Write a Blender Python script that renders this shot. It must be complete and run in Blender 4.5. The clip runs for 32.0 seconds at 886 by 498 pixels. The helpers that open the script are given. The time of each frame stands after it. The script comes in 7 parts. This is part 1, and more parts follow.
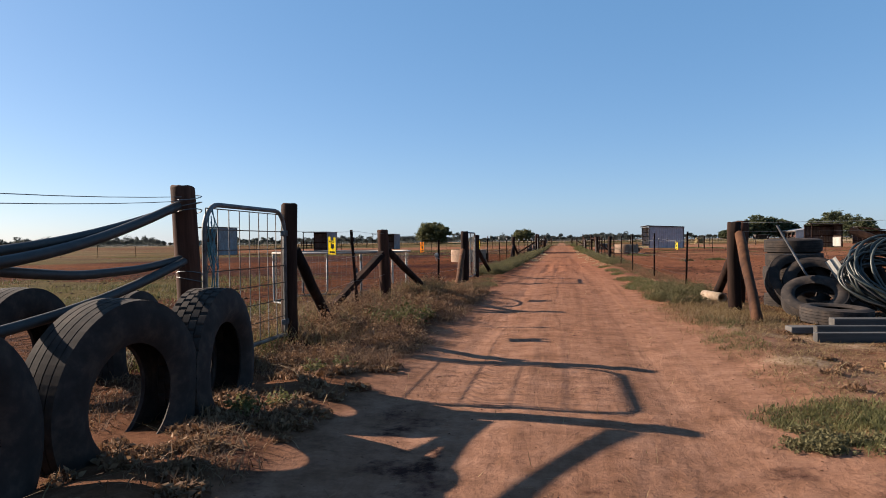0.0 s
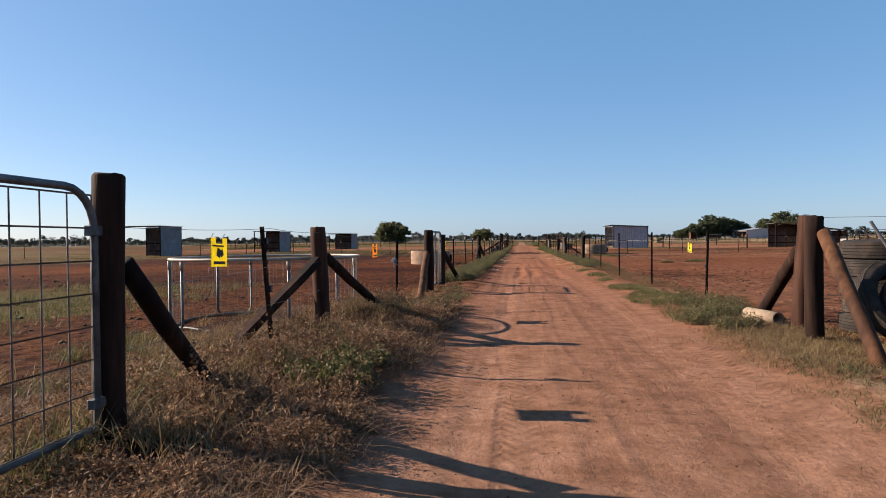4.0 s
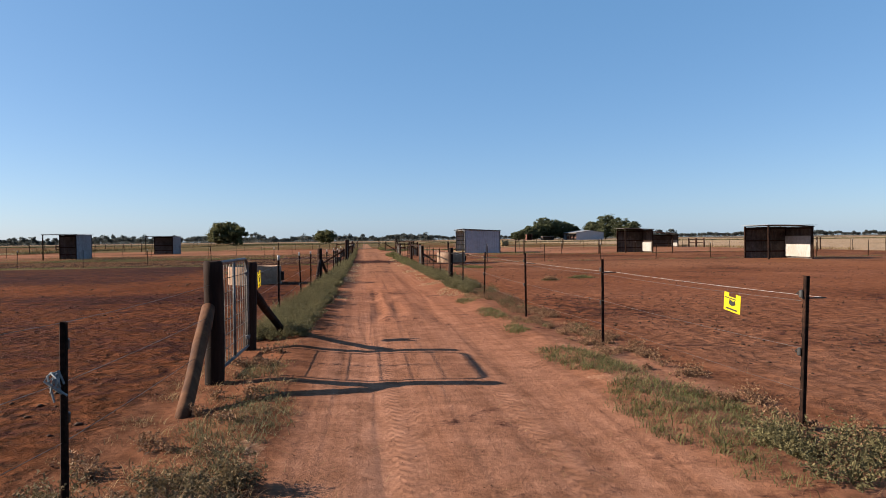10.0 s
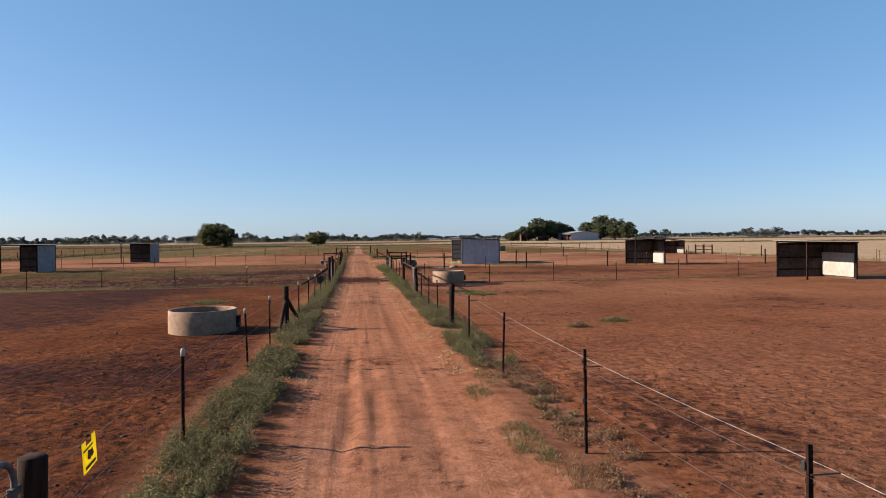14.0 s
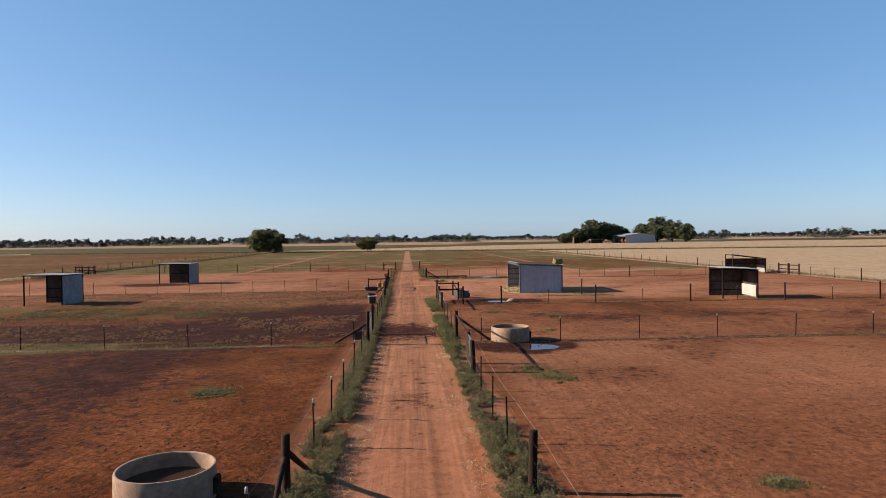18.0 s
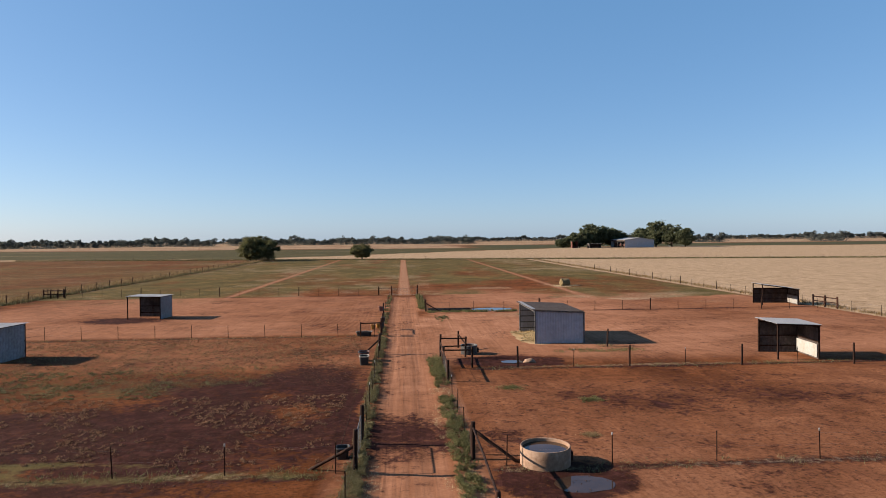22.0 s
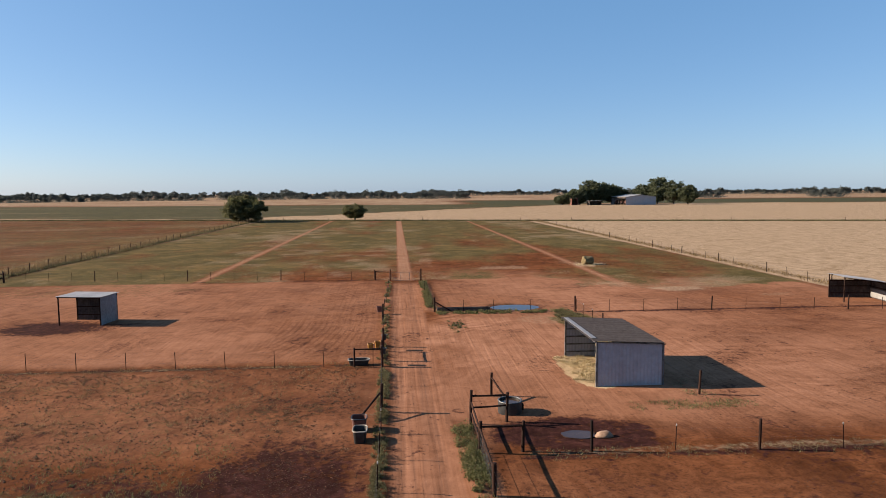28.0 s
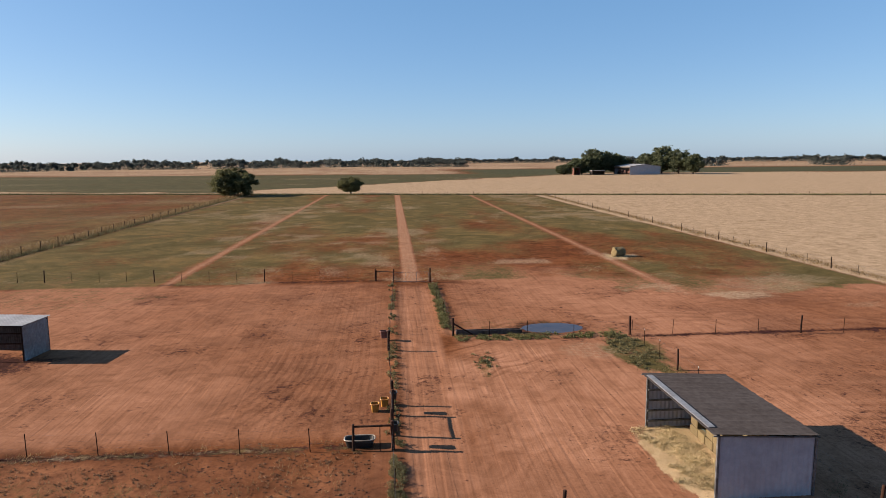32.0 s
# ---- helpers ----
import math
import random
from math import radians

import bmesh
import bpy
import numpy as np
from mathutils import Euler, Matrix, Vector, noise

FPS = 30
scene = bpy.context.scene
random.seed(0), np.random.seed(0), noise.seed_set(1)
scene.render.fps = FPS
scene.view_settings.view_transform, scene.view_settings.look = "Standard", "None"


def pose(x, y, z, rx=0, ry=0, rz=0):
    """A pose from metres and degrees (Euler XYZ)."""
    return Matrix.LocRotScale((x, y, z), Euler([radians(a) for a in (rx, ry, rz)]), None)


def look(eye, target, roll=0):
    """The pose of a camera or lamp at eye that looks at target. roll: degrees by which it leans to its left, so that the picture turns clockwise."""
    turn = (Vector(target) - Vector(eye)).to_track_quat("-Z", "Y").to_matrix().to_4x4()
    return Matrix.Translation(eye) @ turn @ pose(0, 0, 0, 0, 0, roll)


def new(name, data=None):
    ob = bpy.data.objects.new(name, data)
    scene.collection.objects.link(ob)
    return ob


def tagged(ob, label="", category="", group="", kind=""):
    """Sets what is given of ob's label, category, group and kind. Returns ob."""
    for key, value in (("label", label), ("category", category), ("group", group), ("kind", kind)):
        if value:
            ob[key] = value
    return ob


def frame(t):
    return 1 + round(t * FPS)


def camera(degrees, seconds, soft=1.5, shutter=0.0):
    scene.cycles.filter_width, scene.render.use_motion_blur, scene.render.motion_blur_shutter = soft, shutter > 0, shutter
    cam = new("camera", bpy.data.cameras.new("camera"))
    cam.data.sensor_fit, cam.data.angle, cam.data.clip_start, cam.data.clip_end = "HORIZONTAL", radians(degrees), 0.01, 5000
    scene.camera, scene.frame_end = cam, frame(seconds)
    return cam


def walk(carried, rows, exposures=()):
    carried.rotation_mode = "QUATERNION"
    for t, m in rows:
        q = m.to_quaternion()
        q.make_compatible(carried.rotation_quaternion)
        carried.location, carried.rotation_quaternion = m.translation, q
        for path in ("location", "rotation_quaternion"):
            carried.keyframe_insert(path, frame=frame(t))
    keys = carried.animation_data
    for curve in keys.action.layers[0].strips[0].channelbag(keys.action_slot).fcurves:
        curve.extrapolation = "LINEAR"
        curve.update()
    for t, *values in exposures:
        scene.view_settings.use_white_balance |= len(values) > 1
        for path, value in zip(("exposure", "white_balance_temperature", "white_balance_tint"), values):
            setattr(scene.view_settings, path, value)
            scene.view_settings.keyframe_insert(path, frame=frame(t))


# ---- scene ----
cam = camera(67.8, 32.0, soft=0.9)
METRES, EYE, TILT, LEAN, TURN = 58.0, 1.03, 1.384, 0.0, 10.2
ROWS = [
    (0.0, 0.0, 0.0, 0.0, -0.03, -2.01, 0.74),
    (0.5, 0.0003, 0.0037, -0.0001, -0.03, -2.02, 0.73),
    (1.0, 0.0005, 0.008, -0.0, -0.05, -2.02, 0.72),
    (1.5, 0.0, 0.0136, -0.0003, -0.07, -2.03, 0.71),
    (2.0, -0.0004, 0.0206, -0.0004, -0.08, -2.03, 0.65),
    (2.5, -0.0005, 0.0278, -0.0004, -1.1, -2.05, 0.6),
    (4.5, 0.0001, 0.0588, -0.0009, -5.59, -2.11, 0.63),
    (5.0, 0.0005, 0.0678, -0.0011, -8.69, -2.13, 0.53),
    (5.5, 0.0013, 0.0765, -0.0012, -11.05, -2.14, 0.45),
    (6.0, 0.002, 0.0859, -0.0014, -12.13, -2.16, 0.43),
    (6.5, 0.0029, 0.0949, -0.0016, -13.13, -2.17, 0.45),
    (7.0, 0.0037, 0.104, -0.0018, -14.37, -2.16, 0.35),
    (7.5, 0.0049, 0.1137, -0.0018, -15.81, -2.14, 0.33),
    (8.0, 0.0062, 0.1229, -0.0014, -16.74, -2.15, 0.24),
    (8.5, 0.0079, 0.1322, -0.0003, -16.97, -2.14, 0.25),
    (9.0, 0.0099, 0.1422, 0.0012, -17.0, -2.14, 0.27),
    (9.5, 0.0119, 0.1515, 0.0025, -17.06, -2.14, 0.28),
    (10.0, 0.0141, 0.1607, 0.0039, -17.13, -2.14, 0.28),
    (10.5, 0.0165, 0.1707, 0.0057, -17.22, -2.15, 0.3),
    (11.0, 0.0191, 0.1801, 0.0071, -17.3, -2.15, 0.3),
    (11.5, 0.0218, 0.1896, 0.0089, -17.37, -2.15, 0.26),
    (12.0, 0.0247, 0.2, 0.0107, -17.45, -2.17, 0.27),
    (12.5, 0.0276, 0.21, 0.0124, -17.51, -2.18, 0.25),
    (13.0, 0.0304, 0.2202, 0.0142, -17.58, -2.19, 0.23),
    (13.5, 0.0335, 0.2315, 0.0166, -17.65, -2.19, 0.21),
    (15.5, 0.0473, 0.2798, 0.0286, -17.74, -2.25, 0.39),
    (16.0, 0.0508, 0.2936, 0.0315, -16.46, -2.22, 0.41),
    (16.5, 0.0539, 0.3074, 0.0346, -14.26, -2.21, 0.44),
    (17.0, 0.0569, 0.321, 0.0392, -13.31, -2.22, 0.48),
    (17.5, 0.0597, 0.3361, 0.0478, -13.27, -2.23, 0.42),
    (18.0, 0.0622, 0.3512, 0.0575, -13.35, -2.22, 0.42),
    (18.5, 0.065, 0.3659, 0.0673, -13.37, -2.22, 0.42),
    (19.0, 0.0675, 0.3821, 0.0747, -13.44, -2.18, 0.38),
    (19.5, 0.0701, 0.3973, 0.0797, -13.49, -2.19, 0.35),
    (20.0, 0.0729, 0.4135, 0.0847, -13.54, -2.2, 0.31),
    (20.5, 0.0761, 0.4314, 0.0908, -13.59, -2.2, 0.29),
    (21.0, 0.0789, 0.4491, 0.0968, -13.65, -2.21, 0.25),
    (21.5, 0.0815, 0.4677, 0.1027, -13.68, -2.22, 0.25),
    (22.0, 0.0836, 0.4874, 0.1097, -13.74, -2.23, 0.25),
    (22.5, 0.0854, 0.5063, 0.1162, -13.78, -2.23, 0.2),
    (23.0, 0.0877, 0.5256, 0.1229, -13.82, -2.22, 0.19),
    (23.5, 0.0901, 0.546, 0.1302, -13.87, -2.22, 0.2),
    (24.0, 0.0923, 0.5652, 0.1344, -13.91, -2.22, 0.18),
    (24.5, 0.0945, 0.5843, 0.1364, -13.96, -2.24, 0.17),
    (25.0, 0.097, 0.605, 0.1382, -14.03, -2.63, 0.16),
    (25.5, 0.0997, 0.6251, 0.14, -14.08, -3.34, 0.16),
    (26.0, 0.1027, 0.6476, 0.1416, -14.13, -4.17, 0.13),
    (26.5, 0.1053, 0.6693, 0.1434, -14.18, -5.0, 0.14),
    (28.5, 0.1168, 0.7673, 0.1537, -14.37, -6.48, 0.07),
    (29.0, 0.1199, 0.7944, 0.1572, -14.41, -6.59, 0.09),
    (29.5, 0.1226, 0.8207, 0.1604, -14.47, -6.78, 0.07),
    (30.0, 0.1256, 0.8472, 0.1637, -14.5, -7.06, 0.07),
    (30.5, 0.1289, 0.8757, 0.1672, -14.55, -7.47, 0.1),
    (31.0, 0.1322, 0.9033, 0.1702, -14.59, -8.0, 0.11),
    (31.5, 0.1354, 0.9316, 0.1732, -14.64, -8.56, 0.12),
    (32.0, 0.1392, 0.9621, 0.1763, -14.68, -9.16, 0.12),
]
walk(cam, [(t, pose(0, 0, EYE, TILT, LEAN, TURN) @ pose(METRES * x, METRES * y, METRES * z, 90 + pitch, roll, yaw)) for t, x, y, z, yaw, pitch, roll in ROWS], [(0.0, 1.52, 6250, 13), (12.0, 1.51, 6250, 13), (22.0, 1.45, 6250, 13), (32.0, 1.47, 6250, 13)])

# ---------------------------------------------------------------- light
SUN_AZ, SUN_EL = 279.0, 23.7          # clockwise from +y, degrees
world = bpy.data.worlds.new("sky")
scene.world = world
world.use_nodes = True
wn, wl = world.node_tree.nodes, world.node_tree.links
sky = wn.new("ShaderNodeTexSky")
sky.sky_type, sky.sun_disc = "NISHITA", False
sky.sun_elevation, sky.sun_rotation = radians(SUN_EL), radians(SUN_AZ)
sky.altitude, sky.air_density, sky.dust_density, sky.ozone_density = 0.0, 0.8, 0.45, 1.0
cast = wn.new("ShaderNodeMix")
cast.data_type, cast.blend_type = "RGBA", "MULTIPLY"
cast.inputs[0].default_value, cast.inputs[7].default_value = 1.0, (1.0, 0.965, 0.945, 1)
wl.new(sky.outputs[0], cast.inputs[6])
haze = wn.new("ShaderNodeMix")
haze.data_type = "RGBA"
haze.inputs[0].default_value, haze.inputs[7].default_value = 0.44, (0.95, 2.95, 5.6, 1)
wl.new(cast.outputs[2], haze.inputs[6])
wl.new(haze.outputs[2], wn["Background"].inputs[0])
wn["Background"].inputs[1].default_value = 0.05
sun = new("sun", bpy.data.lights.new("sun", "SUN"))
sun.data.energy, sun.data.angle, sun.data.color = 5.0, radians(0.52), (1.0, 0.83, 0.64)
sx, sy = math.sin(radians(SUN_AZ)), math.cos(radians(SUN_AZ))
sun.matrix_world = look((60 * sx, 60 * sy + 30, 60 * math.tan(radians(SUN_EL))), (0, 30, 0))
tagged(sun, "low morning sun", "sun", kind="structure")

# ---------------------------------------------------------------- noise on arrays


def hash2(ix, iy, seed):
    n = (ix.astype(np.int64) * 374761393 + iy.astype(np.int64) * 668265263 + seed * 974634777) & 0x7FFFFFFF
    n = ((n ^ (n >> 13)) * 1274126177) & 0x7FFFFFFF
    return ((n ^ (n >> 16)) & 0xFFFFFF) / float(0xFFFFFF)


def vnoise(x, y, seed=0):
    x0, y0 = np.floor(x), np.floor(y)
    fx, fy = x - x0, y - y0
    fx, fy = fx * fx * (3 - 2 * fx), fy * fy * (3 - 2 * fy)
    a, b = hash2(x0, y0, seed), hash2(x0 + 1, y0, seed)
    c, d = hash2(x0, y0 + 1, seed), hash2(x0 + 1, y0 + 1, seed)
    return (a + (b - a) * fx) * (1 - fy) + (c + (d - c) * fx) * fy


def fbm(x, y, seed=0, octaves=4):
    out, amp, tot = 0.0, 1.0, 0.0
    for k in range(octaves):
        out = out + amp * vnoise(x * 2**k, y * 2**k, seed + 17 * k)
        tot += amp
        amp *= 0.5
    return out / tot


def step(a, b, v):
    t = np.clip((v - a) / (b - a), 0, 1)
    return t * t * (3 - 2 * t)


def band(v, lo, hi, soft):
    return step(lo - soft, lo + soft, v) * (1 - step(hi - soft, hi + soft, v))


def blob(x, y, cx, cy, rx, ry, seed=0, rough=0.5):
    d = np.hypot((x - cx) / rx, (y - cy) / ry) + rough * (fbm(x * 2.2 / rx + 31, y * 2.2 / ry, seed, 3) - 0.5) * 2
    return 1 - step(0.7, 1.15, d)


def patch(x, y, cx, cy, rx, ry, seed=0):
    d = np.hypot((x - cx) / rx, (y - cy) / ry) + 0.9 * (fbm(x * 1.6 / rx + 11, y * 1.6 / ry, seed, 4) - 0.5)
    return np.clip(1.35 - d, 0, 1)


def trail(x, y, ends, width, seed):
    """A trodden line along a few corners, broken up by hoof marks."""
    d = np.full(np.shape(x), 1e9)
    wx, wy = x + 0.8 * (fbm(x * 0.9, y * 0.9, seed, 3) - 0.5), y + 0.8 * (fbm(x * 0.9 + 9, y * 0.9, seed, 3) - 0.5)
    for (ax, ay), (bx, by) in zip(ends, ends[1:]):
        k = np.clip(((wx - ax) * (bx - ax) + (wy - ay) * (by - ay)) / ((bx - ax) ** 2 + (by - ay) ** 2), 0, 1)
        d = np.minimum(d, np.hypot(wx - ax - k * (bx - ax), wy - ay - k * (by - ay)))
    return np.exp(-((d / width) ** 2)) * (0.55 + 0.8 * fbm(x * 1.7, y * 1.7, seed + 1, 3))


def road_centre(y):
    return 0.05 * np.sin(y * 0.11 + 0.5)


def verge_left(y):
    return -1.42 + 0.35 * (fbm(y * 0.55, y * 0 + 3.3, 4, 3) - 0.5) - 0.0025 * np.clip(40 - y, 0, 40)


def verge_right(y):
    return 1.36 - 0.14 * (1 - step(12, 16, y)) + 0.5 * (fbm(y * 0.5, y * 0 + 9.1, 5, 3) - 0.5)


def ground_z(x, y):
    x, y = np.asarray(x, float), np.asarray(y, float)
    u = x - road_centre(y)
    near = 1 - step(126, 140, y)
    road = band(u, -1.45, 1.4, 0.3) * near
    rut = sum(d * np.exp(-(((u - c - 0.1 * (fbm(y * 0.25, y * 0 + c, 8, 2) - 0.5)) / w) ** 2))
              for c, w, d in ((-0.8, 0.16, 0.05), (0.68, 0.17, 0.05), (-0.5, 0.08, 0.03), (0.98, 0.09, 0.03), (0.36, 0.07, 0.02), (-1.08, 0.07, 0.02)))
    for c, w, d in ((-0.55, 0.11, 0.075), (-0.18, 0.1, 0.06), (0.5, 0.12, 0.05)):
        rut = rut + d * np.exp(-(((u - c - 0.18 * (fbm(y * 0.5, y * 0 + c * 9, 25, 2) - 0.5)) / w) ** 2)) * (band(y, 21.5, 29.0, 1.5) + 0.6 * band(y, 38, 44, 2)) * step(0.3, 0.6, fbm(y * 0.9, y * 0 + c, 26, 2)) / 0.55
    z = -road * rut * 0.38 * (0.5 + fbm(x * 0.8, y * 0.5, 2, 2))
    fine = (1 - step(45, 75, y)) * (1 - step(5, 9, np.abs(x)))
    z = z + 0.02 * (fbm(x * 0.25, y * 0.25, 7, 2) - 0.5) * (1 - road)
    z = z + fine * 0.034 * (fbm(x * 1.1, y * 0.9, 6, 4) - 0.5) * (0.16 + 1.34 * (1 - road))
    z = z + 0.05 * np.exp(-(((u + 1.75) / 0.35) ** 2)) * near + 0.05 * np.exp(-(((u - 1.75) / 0.35) ** 2)) * near * (1 - band(y, 71, 102, 1.5))
    z = z + 0.16 * np.exp(-(((x + 2.55) / 0.6) ** 2)) * band(y, 5.6, 12.6, 1.0) * (0.4 + 1.2 * fbm(x * 1.3, y * 1.3, 23, 2))
    pad = step(2.4, 3.2, np.abs(u)) * (1 - step(90, 126, y))
    z = z + fine * pad * 0.026 * (vnoise(x * 3.1, y * 3.1, 21) - 0.5) * step(0.35, 0.65, fbm(x * 0.35, y * 0.35, 22, 2))
    return z


# ---------------------------------------------------------------- materials
TONE = 0.475                            # how much of the light the sunlit colours give back


def nodes_of(name):
    m = bpy.data.materials.new(name)
    m.use_nodes = True
    return m, m.node_tree.nodes, m.node_tree.links, m.node_tree.nodes["Principled BSDF"]


def ramp(n, l, fac, stops):
    r = n.new("ShaderNodeValToRGB")
    while len(r.color_ramp.elements) < len(stops):
        r.color_ramp.elements.new(0.5)
    for e, (p, c) in zip(r.color_ramp.elements, stops):
        e.position, e.color = p, (*c, 1) if len(c) == 3 else c
    l.new(fac, r.inputs[0])
    return r.outputs[0]


def tex_noise(n, l, vec, scale, detail=4.0, rough=0.6, dist=0.0):
    t = n.new("ShaderNodeTexNoise")
    t.inputs["Scale"].default_value, t.inputs["Detail"].default_value = scale, detail
    t.inputs["Roughness"].default_value, t.inputs["Distortion"].default_value = rough, dist
    if vec is not None:
        l.new(vec, t.inputs["Vector"])
    return t.outputs["Fac"]


def math_node(n, l, op, a, b):
    m = n.new("ShaderNodeMath")
    m.operation = op
    for s, v in zip(m.inputs, (a, b)):
        if isinstance(v, (int, float)):
            s.default_value = v
        else:
            l.new(v, s)
    return m.outputs[0]


def mix(n, l, fac, a, b, how="MIX"):
    m = n.new("ShaderNodeMix")
    m.data_type, m.blend_type = "RGBA", how
    for s, v in zip((m.inputs[0], m.inputs[6], m.inputs[7]), (fac, a, b)):
        if isinstance(v, (int, float)):
            s.default_value = v
        elif isinstance(v, tuple):
            s.default_value = (*v, 1)
        else:
            l.new(v, s)
    return m.outputs[2]


def bump(n, l, p, height, strength, dist):
    b = n.new("ShaderNodeBump")
    b.inputs["Strength"].default_value, b.inputs["Distance"].default_value = strength, dist
    l.new(height, b.inputs["Height"])
    l.new(b.outputs[0], p.inputs["Normal"])


def surface(name, dark, mid, light, scale=8.0, rough=0.8, metal=0.0, stretch=(1, 1, 1), relief=0.004, big=None, vary=0.25, stain=None, spec=0.5):
    """Grain at one scale, stains at another, a tint for each object."""
    m, n, l, p = nodes_of(name)
    co = n.new("ShaderNodeTexCoord").outputs["Object"]
    mp = n.new("ShaderNodeMapping")
    mp.inputs["Scale"].default_value = stretch
    info = n.new("ShaderNodeObjectInfo").outputs["Random"]
    off = n.new("ShaderNodeCombineXYZ")
    l.new(math_node(n, l, "MULTIPLY", info, 37.0), off.inputs[0])
    l.new(math_node(n, l, "MULTIPLY", info, 91.0), off.inputs[2])
    l.new(co, mp.inputs["Vector"])
    l.new(off.outputs[0], mp.inputs["Location"])
    v = mp.outputs[0]
    fine = tex_noise(n, l, v, scale, 6, 0.65)
    col = ramp(n, l, fine, [(0.3, dark), (0.5, mid), (0.72, light)])
    coarse = tex_noise(n, l, v, big or scale * 0.17, 3, 0.6, 0.6)
    tint = ramp(n, l, coarse, [(0.35, stain or tuple(c * 0.6 for c in mid)), (0.6, (1, 1, 1))])
    col = mix(n, l, 0.75, col, tint, "MULTIPLY")
    val = ramp(n, l, info, [(0.0, (1 - vary,) * 3), (1.0, (1 + vary * 0.4,) * 3)])
    col = mix(n, l, 1.0, col, val, "MULTIPLY")
    col = mix(n, l, 1.0, col, (TONE, TONE, TONE), "MULTIPLY")
    l.new(col, p.inputs["Base Color"])
    r = math_node(n, l, "ADD", math_node(n, l, "MULTIPLY", coarse, 0.25), rough - 0.12)
    l.new(r, p.inputs["Roughness"])
    p.inputs["Metallic"].default_value = metal
    p.inputs["Specular IOR Level"].default_value = spec
    if relief:
        bump(n, l, p, fine, 0.7, relief)
    return m


def leafy(name, a, b, c, rough=0.6, through_light=0.25):
    """Leaves and blades: each island its own tint, some light passing through."""
    m, n, l, p = nodes_of(name)
    isl = n.new("ShaderNodeNewGeometry").outputs["Random Per Island"]
    col = ramp(n, l, isl, [(0.0, a), (0.5, b), (1.0, c)])
    pos = n.new("ShaderNodeNewGeometry").outputs["Position"]
    patch = tex_noise(n, l, pos, 0.6, 3)
    col = mix(n, l, 0.6, col, ramp(n, l, patch, [(0.3, (0.55, 0.5, 0.42)), (0.65, (1.15, 1.1, 1.0))]), "MULTIPLY")
    col = mix(n, l, 1.0, col, (TONE * 1.18, TONE * 1.16, TONE * 1.12), "MULTIPLY")
    l.new(col, p.inputs["Base Color"])
    p.inputs["Roughness"].default_value = rough
    p.inputs["Specular IOR Level"].default_value = 0.25
    t = n.new("ShaderNodeBsdfTranslucent")
    l.new(col, t.inputs["Color"])
    mx = n.new("ShaderNodeMixShader")
    mx.inputs[0].default_value = through_light
    l.new(p.outputs[0], mx.inputs[1])
    l.new(t.outputs[0], mx.inputs[2])
    l.new(mx.outputs[0], n["Material Output"].inputs["Surface"])
    return m


